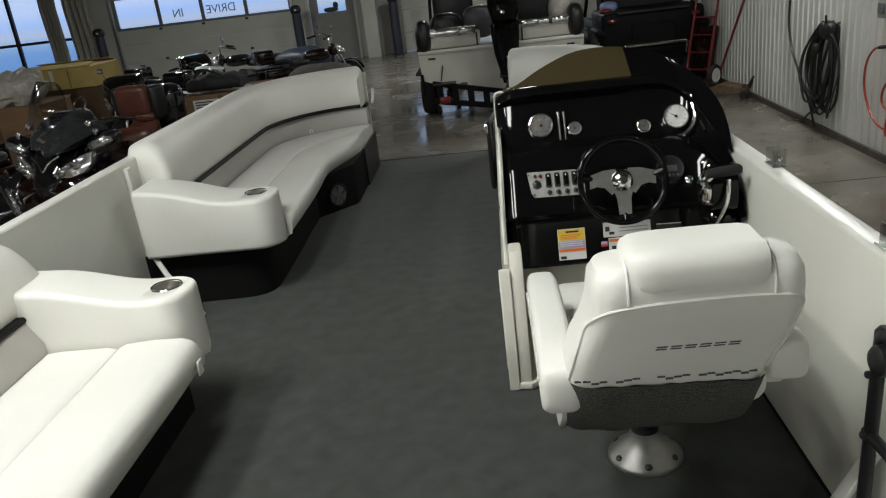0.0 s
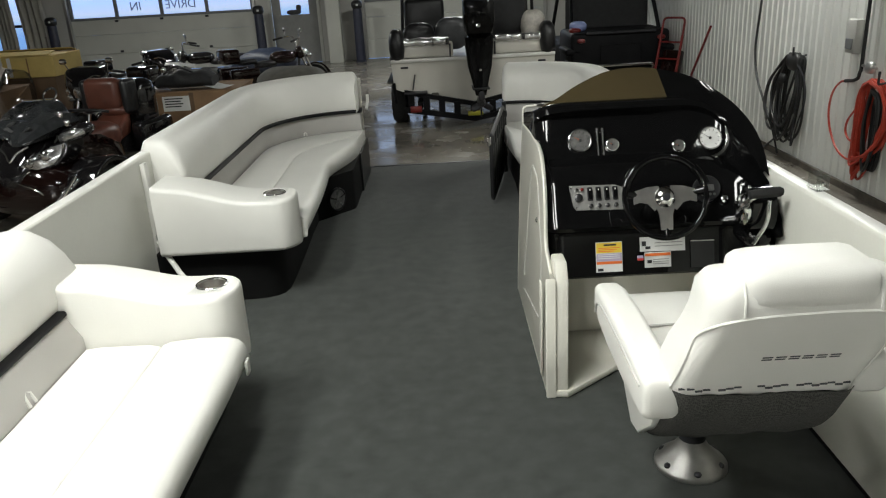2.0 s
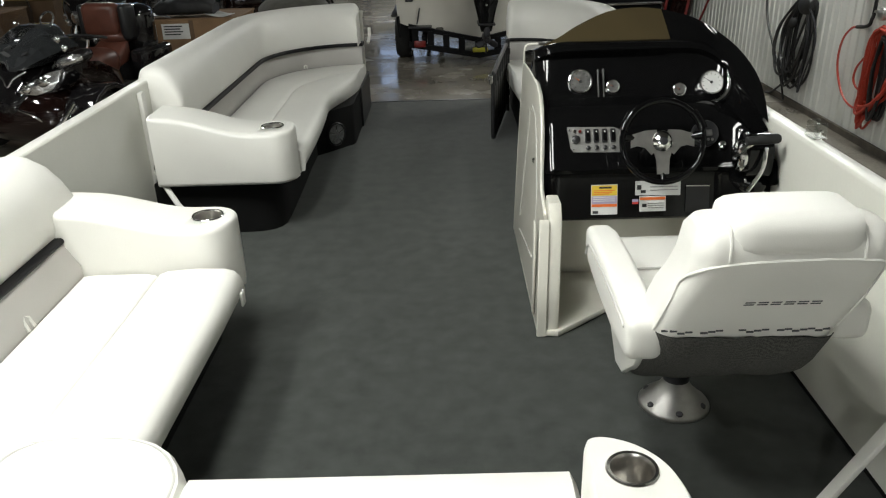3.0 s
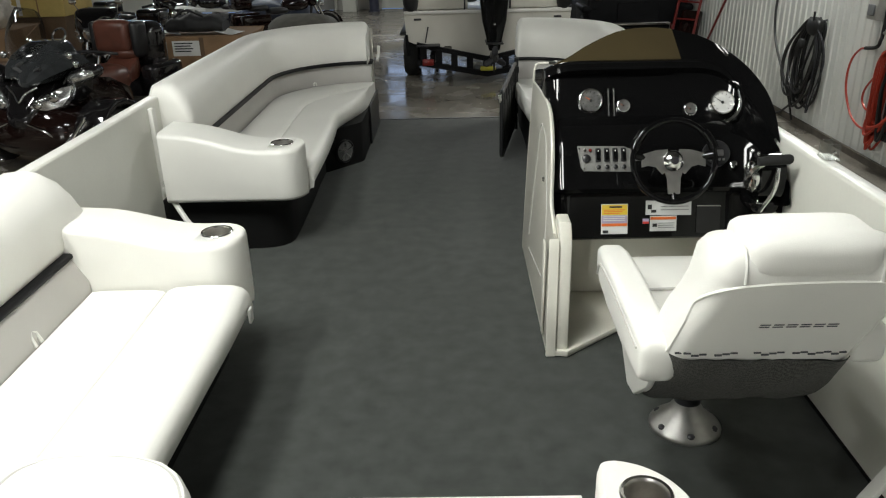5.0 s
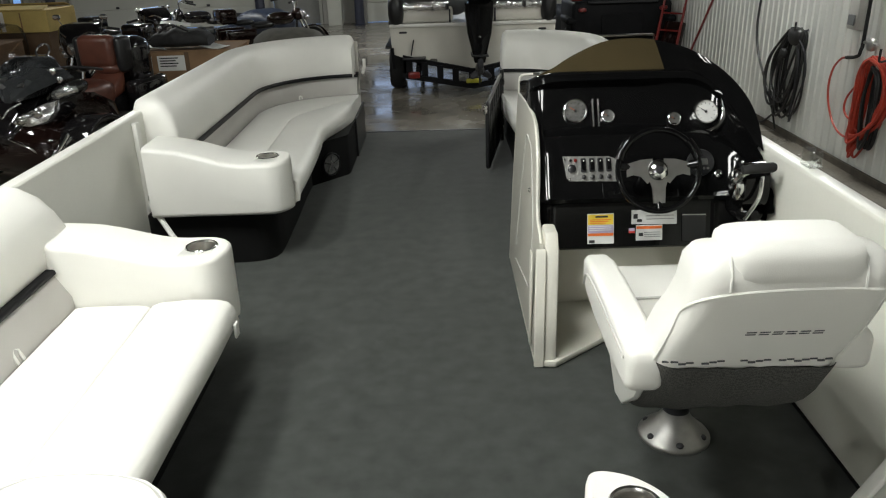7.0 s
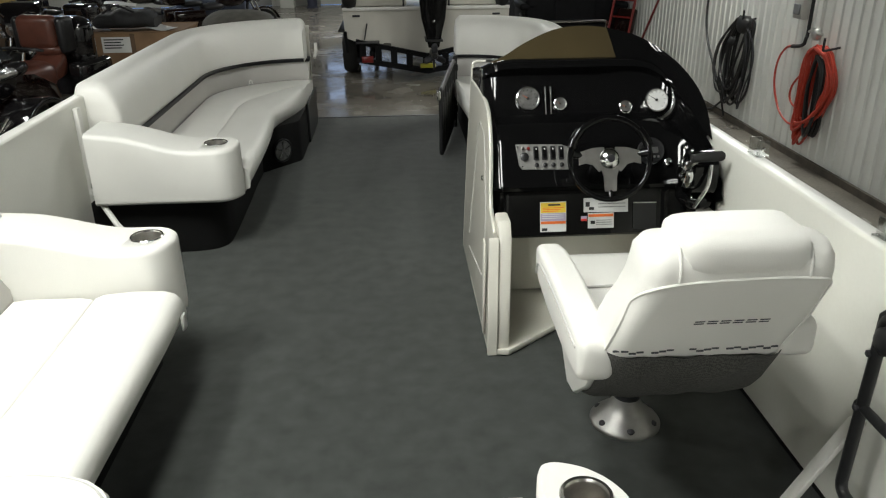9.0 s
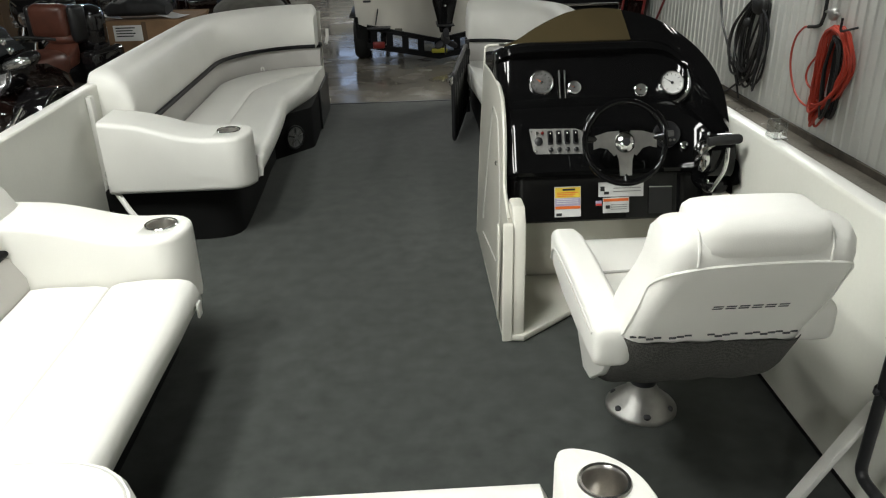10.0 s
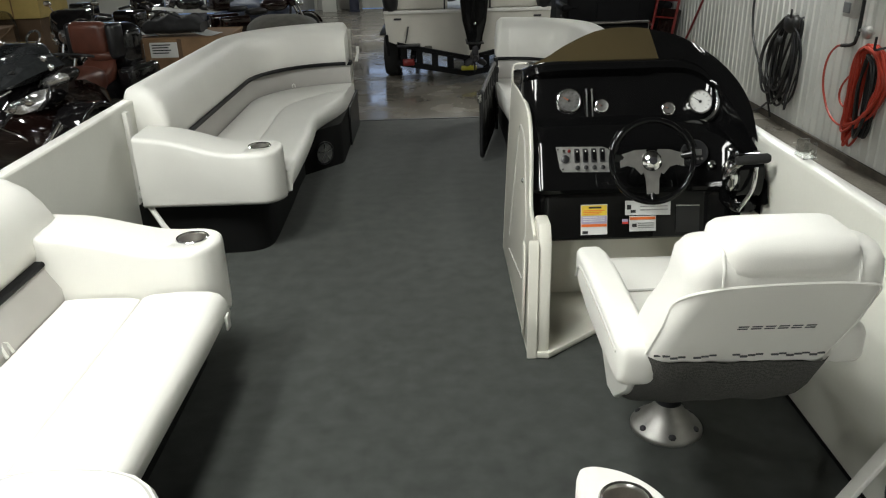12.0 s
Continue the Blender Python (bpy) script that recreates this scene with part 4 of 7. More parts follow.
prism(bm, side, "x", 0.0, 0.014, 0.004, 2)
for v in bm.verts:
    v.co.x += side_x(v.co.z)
part("side_panel", bm, SIDE_SHADED, con)
bm = B()
tube(bm, bend([(side_x(z) + 0.004, y, z) for y, z in side[:13]], 0.03), 0.005, 8)
tube(bm, bend([(side_x(0.8) + 0.004, 3.527, 0.79), (0.513, 3.512, 0.878), (0.66, 3.505, 0.882)], 0.02), 0.006, 8)
part("edge_trim", bm, WHITE_GEL, con, "white edge trim")
bm = B()
prism(bm, [(2.56, 0.004), (2.56, 0.44), (2.60, 0.50), (2.68, 0.50), (2.68, 0.004)], "x", 0.507, 0.552, 0.008, 2)
prism(bm, [(2.552, 0.004), (2.552, 0.44), (2.562, 0.455), (2.562, 0.004)], "x", 0.472, 0.508, 0.003, 1)
part("corner_post", bm, WHITE_GEL, con)
bm = B()
box(bm, 0.468, 0.4745, 2.66, 2.70, 0.03, 0.40, 0.003, 1)
part("side_strip", bm, WHITE_GEL, con)
bm = B()
tube(bm, bend([(side_x(z) - 0.0005, y, z) for y, z in ((3.30, 0.18), (3.14, 0.72), (2.96, 0.70), (2.80, 0.46), (2.78, 0.2), (3.28, 0.12))], 0.05), 0.003, 6)
part("hatch_seam", bm, SEAM, con)
for y, z in ((2.92, 0.55), (2.68, 0.14)):
    bm = B()
    disc(bm, (side_x(z) - 0.001, y, z), (-1, 0, 0), [(0.011, 0), (0.011, 0.005), (0.006, 0.009)], 12)
    part("screw", bm, CHROME, con)
# foot well: floor plate with a slanted edge, back wall, far side
bm = B()
prism(bm, [(0.475, 2.56), (0.548, 2.545), (0.76, 2.72), (1.27, 2.72), (1.27, 3.2), (0.475, 3.2)], "z", 0.003, 0.028, 0.006, 2)
part("foot_plate", bm, WHITE_GEL, con)
bm = B()
prism(bm, [(0.51, 3.02), (0.51, 3.10), (1.27, 3.10), (1.27, 3.02)], "z", 0.03, 0.36)
part("foot_well_wall", bm, WHITE_GEL, con)
bm = B()
box(bm, 1.235, 1.27, 2.60, 3.5, 0.03, 0.5, 0.01, 2)
part("inner_side", bm, WHITE_GEL, con)
bm = B()
box(bm, 0.51, 1.27, 3.506, 3.54, 0.005, 0.6)
part("front_panel", bm, WHITE_GEL, con)

# black dash: a section in y and z carried across, lower towards both ends
NST = 37
DASH = [(2.965, 0.335), (2.955, 0.345), (2.78, 0.36), (2.765, 0.372), (2.80, 0.515), (2.80, 0.53), (2.765, 0.545), (2.755, 0.562), (2.77, 0.585), (2.80, 0.62), (2.845, 0.70), (2.875, 0.735), (2.93, 0.755), (2.985, 0.765), (3.01, 0.782), (3.07, 0.872), (3.09, 0.905), (3.07, 0.925), (3.085, 0.945), (3.11, 0.952), (3.16, 0.945), (3.30, 0.918), (3.46, 0.882), (3.50, 0.86), (3.50, 0.56), (3.44, 0.335)]


def dash_point(i, x):
    """The dash section at x: its near end draws down a little, its far end wraps aft along the fence."""
    y, z = DASH[i]
    c, half = 0.885, 0.383
    u = (x - c) / half
    k = max(0.0, (z - 0.55) / 0.41)
    if u > 0:
        drop, aft = 0.25 * u ** 7.0, u ** 9 * (0.17 + 0.20 * k)
    else:
        # the near end rounds off into a cheek that turns forward
        edge = min(1.0, max(0.0, (0.552 - x) / 0.045))
        turn = 1 - math.sqrt(max(0.0, 1 - edge * edge))
        drop, aft = 0.045 * u ** 8 * min(1.0, abs(u)), -0.008 * k * abs(u) ** 3 - 0.055 * turn
    return (x, y - aft, z - drop * k)


rings = []
for s in range(NST):
    x = 0.510 + (0.0, 0.002, 0.006, 0.012, 0.020, 0.030)[s] if s < 6 else lerp(0.552, 1.268, (s - 6) / (NST - 7))
    rings.append([dash_point(i, x) for i in range(len(DASH))])
bm = B()
loft(bm, rings)
dash = part("dash", bm, GLOSS_BLACK, con, "gloss black moulded dash", angle=30)

bm = B()
tube(bm, curve([(x, dash_point(17, x)[1] - 0.004, dash_point(17, x)[2] + 0.002) for x in [0.56 + 0.44 * k / 12 for k in range(13)]], 3), [0.003] * 3 + [0.007] * 31 + [0.003] * 3, 8)
part("hood_bead", bm, GLOSS_BLACK, con)

# smoked windscreen curving up from the hood
TOP = curve([(0.545, 3.16, 0.925), (0.60, 3.19, 0.948), (0.68, 3.23, 0.99), (0.80, 3.26, 1.036), (0.90, 3.27, 1.048), (0.985, 3.26, 1.045), (1.06, 3.23, 1.032), (1.125, 3.19, 1.014), (1.192, 3.12, 0.975), (1.246, 3.03, 0.925), (1.280, 2.93, 0.862), (1.284, 2.83, 0.798), (1.274, 2.74, 0.722)], 3)
rings = []
for p in TOP:
    x = min(1.262, lerp(p.x, 0.9, -0.06))
    base = Vector(dash_point(18, max(0.545, x)))
    base.z -= 0.01
    pts = [base.lerp(p, t) + Vector((0, 0.02 * math.sin(math.pi * t), 0.012 * math.sin(math.pi * t))) for t in (0, 0.2, 0.4, 0.6, 0.8, 1.0)]
    rings.append(pts + [q + Vector((0, 0.005, -0.002)) for q in pts[::-1]])
SPLIT = 16
bm = B()
loft(bm, rings[SPLIT:])
part("hood_end", bm, GLOSS_BLACK, con)
bm = B()
loft(bm, rings[:SPLIT + 1])
wind = part("windscreen", bm, TINTED, con, "smoked bronze acrylic windscreen")

# small white cup recess on the top shelf
bm = B()
torus(bm, (0.580, 3.32, 0.914), (0, 0.25, 1), 0.030, 0.005, 20, 6)
part("shelf_ring", bm, BRUSHED, con)

# gauges, facing the helmsman
GAX = Vector((0.0, -0.90, 0.44)).normalized()


def gauge(x, y, z, r, lit=False):
    c = Vector((x, y, z))
    bm = B()
    disc(bm, c - GAX * 0.02, GAX, [(r, 0), (r, 0.03), (r * 0.97, 0.036), (r * 0.88, 0.037), (r * 0.84, 0.03)], 32)
    g = part("gauge", bm, CHROME, con, "round dial with a chrome rim")
    bm = B()
    disc(bm, c - GAX * 0.02, GAX, [(r * 0.85, 0.024), (r * 0.84, 0.0305), (r * 0.3, 0.031)], 28)
    # a lit dial is white: lamp glare painted as its face colour
    part("dial", bm, PAPER if lit else GAUGE_FACE, g)
    side_v = GAX.cross(Vector((0, 0, 1))).normalized()
    up_v = side_v.cross(GAX).normalized() * (1 if side_v.cross(GAX).z > 0 else -1)
    for k in range(11):
        a = radians(-50 + 28 * k)
        dv = side_v * math.cos(a) + up_v * math.sin(a)
        bm = B()
        tube(bm, [c + GAX * 0.012 + dv * r * 0.62, c + GAX * 0.012 + dv * r * 0.76], r * 0.02, 4)
        part("tick", bm, INK, g)
    bm = B()
    dv = side_v * 0.8 + up_v * 0.5
    tube(bm, [c + GAX * 0.0135, c + GAX * 0.0135 + dv * r * 0.6], [r * 0.035, r * 0.012], 5)
    part("needle", bm, INK if lit else ORANGE, g)
    bm = B()
    disc(bm, c + GAX * 0.012, GAX, [(r * 0.12, 0), (r * 0.1, 0.004)], 12)
    part("pivot", bm, INK, g)


gauge(0.671, 3.036, 0.815, 0.046)
gauge(0.791, 3.024, 0.795, 0.025)
gauge(1.036, 3.010, 0.780, 0.025)
# last dial, with the reflected glare painted on
gauge(1.148, 2.998, 0.806, 0.046, True)
# chrome trims: twin bars beside the first dial, a curved bezel round the last
up = Vector((0, 0.44, 0.90))
for x in (0.735, 0.755):
    bm = B()
    c = Vector((x, 3.022, 0.80)) + GAX * 0.012
    tube(bm, [c - up * 0.055, c + up * 0.06], 0.0045, 6)
    part("trim_bar", bm, CHROME, con)
bm = B()
c0 = Vector((1.142, 2.998, 0.806)) + GAX * 0.014
pts = [c0 + Vector((0.066, 0, 0)) + up * 0.070]
pts += [c0 + Vector((0.072 * math.cos(radians(a)), 0, 0)) + up * 0.075 * math.sin(radians(a)) for a in (20, 0, -20, -40, -60, -80, -100, -118)]
tube(bm, curve(pts, 4), [0.004 + 0.008 * math.sin(math.pi * min(1, k / 32)) for k in range(33)], 8)
part("curved_bezel", bm, CHROME, con)

# switch plate
PAX = Vector((0, -0.86, 0.50)).normalized()
PUP = Vector((0, 0.50, 0.86))


def on_plate(u, v, d=0.0):
    return Vector((0.598 + u, 2.823, 0.652)) + PUP * v + PAX * d


bm = B()
outl = [(0.0, 0.047), (0.165, 0.043), (0.195, 0.03), (0.195, -0.05), (0.02, -0.045), (0.01, -0.03)]
rings = [[on_plate(u, v, d) for u, v in outl] for d in (-0.012, 0.010)]
loft(bm, rings)
sw = part("switch_plate", bm, PLATE, con, "brushed silver switch plate")
for i in range(4):
    u = 0.072 + 0.030 * i
    bm = B()
    rings = [[on_plate(u + a, 0.012 + b, d) for a, b in rrect(0.019, 0.05, 0.004, 2)] for d in (0.008, 0.014)]
    loft(bm, rings)
    rk = part("rocker", bm, SATIN_BLACK, sw)
    bm = B()
    rings = [[on_plate(u + a, 0.012 + b, d) for a, b in rrect(0.012, 0.036, 0.003, 2)] for d in (0.014, 0.019)]
    loft(bm, rings)
    part("paddle", bm, GLOSS_BLACK, rk)
    bm = B()
    rings = [[on_plate(u + a, 0.026 + b, d) for a, b in rrect(0.004, 0.006, 0.001, 1)] for d in (0.0188, 0.0198)]
    loft(bm, rings)
    part("mark", bm, PAPER, rk)
    bm = B()
    disc(bm, on_plate(u, -0.032, 0.008), PAX, [(0.008, 0), (0.008, 0.008), (0.005, 0.01)], 12)
    part("breaker", bm, SATIN_BLACK, sw)
for u, v, r, mt in ((0.030, 0.0, 0.015, SATIN_BLACK), (0.026, 0.03, 0.006, CHROME), (0.045, 0.03, 0.006, RED_PAINT), (0.006, 0.036, 0.003, CHROME), (0.02, -0.036, 0.003, CHROME)):
    bm = B()
    disc(bm, on_plate(u, v, 0.008), PAX, [(r, 0), (r, 0.008), (r * 0.6, 0.011)], 14)
    part("button", bm, mt, sw)

# round display to the right of the wheel
bm = B()
c = Vector((1.085, 2.815, 0.665))
disc(bm, c, PAX, [(0.047, -0.02), (0.047, 0.014), (0.043, 0.018), (0.036, 0.016)], 28)
rd = part("round_display", bm, SATIN_BLACK, con, "round black display with buttons")
bm = B()
rings = [[c + Vector((a, 0, 0)) + PUP * b + PAX * d for a, b in rrect(0.044, 0.022, 0.003, 2)] for d in (0.014, 0.0185)]
loft(bm, rings)
part("screen", bm, GAUGE_FACE, rd)
for k in range(4):
    bm = B()
    disc(bm, c + Vector((-0.021 + 0.014 * k, 0, 0)) - PUP * 0.024 + PAX * 0.016, PAX, [(0.005, 0), (0.004, 0.004)], 8)
    part("button", bm, BRUSHED, rd)

# steering wheel
wc = Vector((0.906, 2.700, 0.677))
wax = Vector((0, -0.93, 0.37)).normalized()
bm = B()
torus(bm, wc, wax, 0.139, 0.0105, 48, 10)
wheel = part("steering_wheel", bm, GLOSS_BLACK, con, "black rimmed wheel with three silver spokes")
wside = Vector((1, 0, 0))
wup = wside.cross(wax) * -1
if wup.z < 0:
    wup = -wup


def on_wheel(u, v, d=0.0):
    return wc + wside * u + wup * v + wax * d


for a, w in ((172, 0.040), (8, 0.040), (270, 0.030)):
    # black ends that carry each spoke to the rim
    ca, sa = math.cos(radians(a)), math.sin(radians(a))
    bm = B()
    tube(bm, [on_wheel(0.100 * ca, 0.100 * sa, -0.016), on_wheel(0.136 * ca, 0.136 * sa, -0.004)], [w * 0.36, w * 0.42], 10)
    part("spoke_end", bm, GLOSS_BLACK, wheel)
for pts in ([(-0.02, 0.040), (-0.06, 0.038), (-0.108, 0.024), (-0.108, -0.020), (-0.085, -0.014), (-0.06, -0.020), (-0.038, -0.045), (-0.022, -0.03)],
            [(0.02, 0.040), (0.06, 0.038), (0.108, 0.024), (0.108, -0.020), (0.085, -0.014), (0.06, -0.020), (0.038, -0.045), (0.022, -0.03)],
            [(-0.038, -0.012), (0.038, -0.012), (0.023, -0.06), (0.020, -0.112), (-0.020, -0.112), (-0.023, -0.06)]):
    bm = B()
    rings = [[on_wheel(u, v, d - 0.008) for u, v in pts] for d in (0.0, 0.006)]
    loft(bm, rings)
    part("spoke", bm, BRUSHED, wheel)
bm = B()
disc(bm, on_wheel(0, 0, -0.02), wax, [(0.040, 0), (0.039, 0.014), (0.034, 0.024), (0.022, 0.030), (0.016, 0.034), (0.004, 0.035)], 28)
part("hub", bm, CHROME, wheel)
bm = B()
disc(bm, on_wheel(0, 0, 0.0135), wax, [(0.014, 0), (0.012, 0.004), (0.003, 0.005)], 16)
part("hub_cap", bm, DARK_STEEL, wheel)
bm = B()
tube(bm, [on_wheel(0, 0, -0.02), on_wheel(0, 0, -0.13)], 0.03, 14)
part("column", bm, SATIN_BLACK, wheel)
for a0 in (150, 30):
    bm = B()
    tube(bm, [on_wheel(0.141 * math.cos(radians(a)), 0.141 * math.sin(radians(a)), 0.002) for a in range(a0 - 14, a0 + 15, 7)], 0.016, 10)
    part("grip", bm, GLOSS_BLACK, wheel)

# throttle: side box, chrome quadrant, lever with a black handle
tc = Vector((1.205, 2.66, 0.63))
bm = B()
rings = [[tc + Vector((x, a, b)) for a, b in rrect(0.125, 0.155, 0.06, 6)] for x in (-0.035, 0.03, 0.045)]
loft(bm, rings)
th = part("throttle", bm, GLOSS_BLACK, con, "black throttle box with chrome lever")
bm = B()
disc(bm, tc + Vector((-0.036, 0, 0.0)), (-1, 0, 0), [(0.055, 0), (0.055, 0.012), (0.045, 0.022), (0.02, 0.026)], 22)
part("quadrant", bm, CHROME, th)
bm = B()
tube(bm, curve([tc + Vector((-0.05, 0, 0)), tc + Vector((-0.052, -0.05, 0.045)), tc + Vector((-0.04, -0.09, 0.078))], 5), [0.016] * 6 + [0.012] * 5, 8)
part("lever", bm, CHROME, th)
bm = B()
tube(bm, [tc + Vector((-0.065, -0.09, 0.078)), tc + Vector((-0.01, -0.09, 0.082)), tc + Vector((0.035, -0.09, 0.084)), tc + Vector((0.043, -0.09, 0.084))], [0.014, 0.0165, 0.0165, 0.012], 12)
part("handle", bm, RUBBER, th)
bm = B()
tube(bm, curve([tc + Vector((-0.03, -0.07, -0.10)), tc + Vector((0.0, -0.09, -0.02)), tc + Vector((0.01, -0.075, 0.05))], 5), 0.007, 8)
part("trim_arc", bm, CHROME, th)
for y, z in ((-0.02, 0.12), (0.05, 0.11), (-0.055, -0.1)):
    bm = B()
    disc(bm, tc + Vector((-0.036, y, z * 0.7)), (-1, 0, 0), [(0.008, 0), (0.006, 0.005)], 10)
    part("screw", bm, CHROME, th)
bm = B()
blob(bm, (1.215, 2.70, 0.53), (0.055, 0.09, 0.035))
part("bezel", bm, GLOSS_BLACK, con)
# ignition key and cords
bm = B()
disc(bm, Vector((1.145, 2.80, 0.625)), PAX, [(0.014, -0.01), (0.014, 0.016), (0.006, 0.02)], 14)
part("ignition", bm, CHROME, con)

# labels on the lower panel
LAX = Vector((0, -0.971, 0.237))
LUP = Vector((0, 0.237, 0.971))


def label_patch(parent, name, x0, x1, v0, v1, mat, d=0.0, tilt=0.0):
    """A thin sticker on the lower panel; v along the panel's height."""
    bm = B()
    c = Vector((0, 2.7825, 0.4435)) + LAX * (0.004 + d)
    rings = [[Vector((u, 0, 0)) + c + LUP * (v + tilt * (u - x0)) + LAX * e for u, v in ((x0, v0), (x1, v0), (x1, v1), (x0, v1))] for e in (0.0, 0.0012)]
    loft(bm, rings)
    return part(name, bm, mat, parent)


lab = label_patch(con, "warning_label", 0.686, 0.782, -0.060, 0.050, PAPER)
label_patch(lab, "band", 0.688, 0.780, 0.010, 0.047, YELLOW, 0.0014)
label_patch(lab, "band", 0.688, 0.780, -0.020, 0.008, LILAC, 0.0014)
label_patch(lab, "band", 0.688, 0.780, -0.031, -0.021, ORANGE, 0.0014)
label_patch(lab, "bar", 0.715, 0.760, 0.036, 0.042, INK, 0.0026)
for k in range(3):
    label_patch(lab, "bar", 0.695, 0.772 - 0.01 * k, 0.027 - 0.006 * k, 0.0295 - 0.006 * k, ORANGE, 0.0026)
for k in range(3):
    label_patch(lab, "bar", 0.693, 0.772, 0.003 - 0.007 * k, 0.0055 - 0.007 * k, PAPER, 0.0026)
label_patch(lab, "pictogram", 0.692, 0.712, -0.056, -0.046, INK, 0.0014)
lab = label_patch(con, "notice_label", 0.846, 1.010, 0.008, 0.060, PAPER, tilt=-0.02)
label_patch(lab, "pictogram", 0.853, 0.868, 0.028, 0.045, INK, 0.0014)
label_patch(lab, "pictogram", 0.866, 0.884, 0.016, 0.026, INK, 0.0014)
for k in range(2):
    label_patch(lab, "bar", 0.90, 1.0, 0.036 - 0.012 * k, 0.039 - 0.012 * k, GAUGE_FACE, 0.0014)
lab = label_patch(con, "caution_label", 0.862, 0.958, -0.052, 0.004, PAPER, 0.0002)
label_patch(lab, "band", 0.864, 0.956, -0.010, 0.000, ORANGE, 0.0014)
label_patch(lab, "pictogram", 0.872, 0.888, -0.036, -0.024, INK, 0.0014)
for k in range(3):
    label_patch(lab, "bar", 0.892, 0.95, -0.024 - 0.008 * k, -0.0215 - 0.008 * k, GAUGE_FACE, 0.0014)
lab = label_patch(con, "small_label", 0.836, 0.858, -0.024, -0.006, LILAC)
label_patch(lab, "band", 0.836, 0.858, -0.024, -0.016, RED_LAB, 0.0014)
lab = label_patch(con, "hatch_cover", 1.03, 1.115, -0.060, 0.040, SATIN_BLACK, tilt=-0.02)
label_patch(lab, "edge", 1.03, 1.115, 0.036, 0.040, BRUSHED, 0.0014, tilt=-0.02)

# ---- helm chair ----
chair = thing("helm_chair", "white vinyl helm chair with arm rests on an aluminium pedestal", "chair")
CX, CY = 0.845, 2.10
bm = B()
disc(bm, (0.852, 2.142, 0.0), (0, 0, 1), [(0.108, 0.0), (0.108, 0.006), (0.102, 0.014), (0.062, 0.048), (0.044, 0.075), (0.036, 0.095)], 40)
ped = part("pedestal_base", bm, PLATE, chair, "brushed aluminium flange")
for k in range(6):
    a = radians(60 * k + 25)
    bm = B()
    disc(bm, (0.852 + 0.086 * math.cos(a), 2.142 + 0.086 * math.sin(a), 0.016), (0, 0, 1), [(0.013, 0), (0.013, 0.007), (0.008, 0.012), (0.003, 0.013)], 10)
    part("bolt", bm, DARK_STEEL, ped)
bm = B()
tube(bm, [(0.852, 2.142, 0.09), (0.852, 2.142, 0.36)], 0.034, 20)
part("post", bm, BRUSHED, chair)
bm = B()
tube(bm, [(0.852, 2.142, 0.092), (0.852, 2.142, 0.17)], 0.040, 20)
box(bm, 0.832, 0.872, 2.087, 2.112, 0.125, 0.16, 0.005, 1)
part("collar", bm, DARK_STEEL, chair)
bm = B()
box(bm, CX - 0.15, CX + 0.15, CY - 0.15, CY + 0.17, 0.36, 0.384, 0.008, 2)
part("slide_plate", bm, DARK_STEEL, chair)
# seat
bm = B()
rings = []
for y, w, zt in ((1.79, 0.44, 0.47), (1.82, 0.455, 0.475), (1.95, 0.47, 0.475), (2.20, 0.48, 0.49), (2.30, 0.47, 0.492), (2.345, 0.45, 0.48), (2.365, 0.40, 0.455)):
    rings.append([(CX + a, y, (zt + 0.385) / 2 + b) for a, b in rrect(w, zt - 0.385, 0.042, 5)])
loft(bm, rings)
part("seat", bm, VINYL, chair)
bm = B()
tube(bm, [(CX - 0.2, 2.1, 0.487), (CX, 2.1, 0.492), (CX + 0.2, 2.1, 0.487)], 0.004, 6)
part("seam", bm, SEAM, chair)

# reclined back: rounded shell, wider at the top
def back_ring(z, w, depth, y, dx, r=0.05):
    return [(CX + dx + a, y + b, z) for a, b in rrect(w, depth, r, 6)]


BACK = [(0.322, 0.34, 0.06, 1.90, -0.04), (0.334, 0.385, 0.11, 1.872, -0.042), (0.37, 0.405, 0.15, 1.825, -0.044), (0.42, 0.412, 0.165, 1.768, -0.047), (0.48, 0.41, 0.168, 1.716, -0.05), (0.54, 0.405, 0.165, 1.676, -0.052), (0.60, 0.40, 0.165, 1.645, -0.048), (0.64, 0.41, 0.165, 1.634, -0.036), (0.68, 0.415, 0.165, 1.624, -0.022), (0.72, 0.405, 0.165, 1.613, -0.008), (0.76, 0.398, 0.17, 1.600, 0.0), (0.79, 0.394, 0.168, 1.596, 0.002), (0.82, 0.388, 0.16, 1.594, 0.002), (0.842, 0.37, 0.13, 1.592, 0.002), (0.852, 0.32, 0.08, 1.590, 0.002)]
bm = B()
loft(bm, [back_ring(*row) for row in BACK])
part("backrest", bm, VINYL, chair)
# piped seam round the rear panel
def rear_y(z):
    for (z0, w0, d0, y0, _), (z1, w1, d1, y1, _) in zip(BACK, BACK[1:]):
        if z0 <= z <= z1:
            t = (z - z0) / (z1 - z0)
            return lerp(y0 - d0 / 2, y1 - d1 / 2, t)
    return BACK[-1][3]


def rear_at(x, z, r=0.05):
    """The rear face of the back at a point, rounded off towards its sides."""
    for (z0, w0, d0, y0, c0), (z1, w1, d1, y1, c1) in zip(BACK, BACK[1:]):
        if z0 <= z <= z1:
            t = (z - z0) / (z1 - z0)
            w, d, y, c = lerp(w0, w1, t), lerp(d0, d1, t), lerp(y0, y1, t), lerp(c0, c1, t)
            over = max(0.0, abs(x - CX - c) - (w / 2 - r))
            return y - d / 2 + r - math.sqrt(max(0.0, r * r - min(over, r) ** 2))
    return rear_y(z)


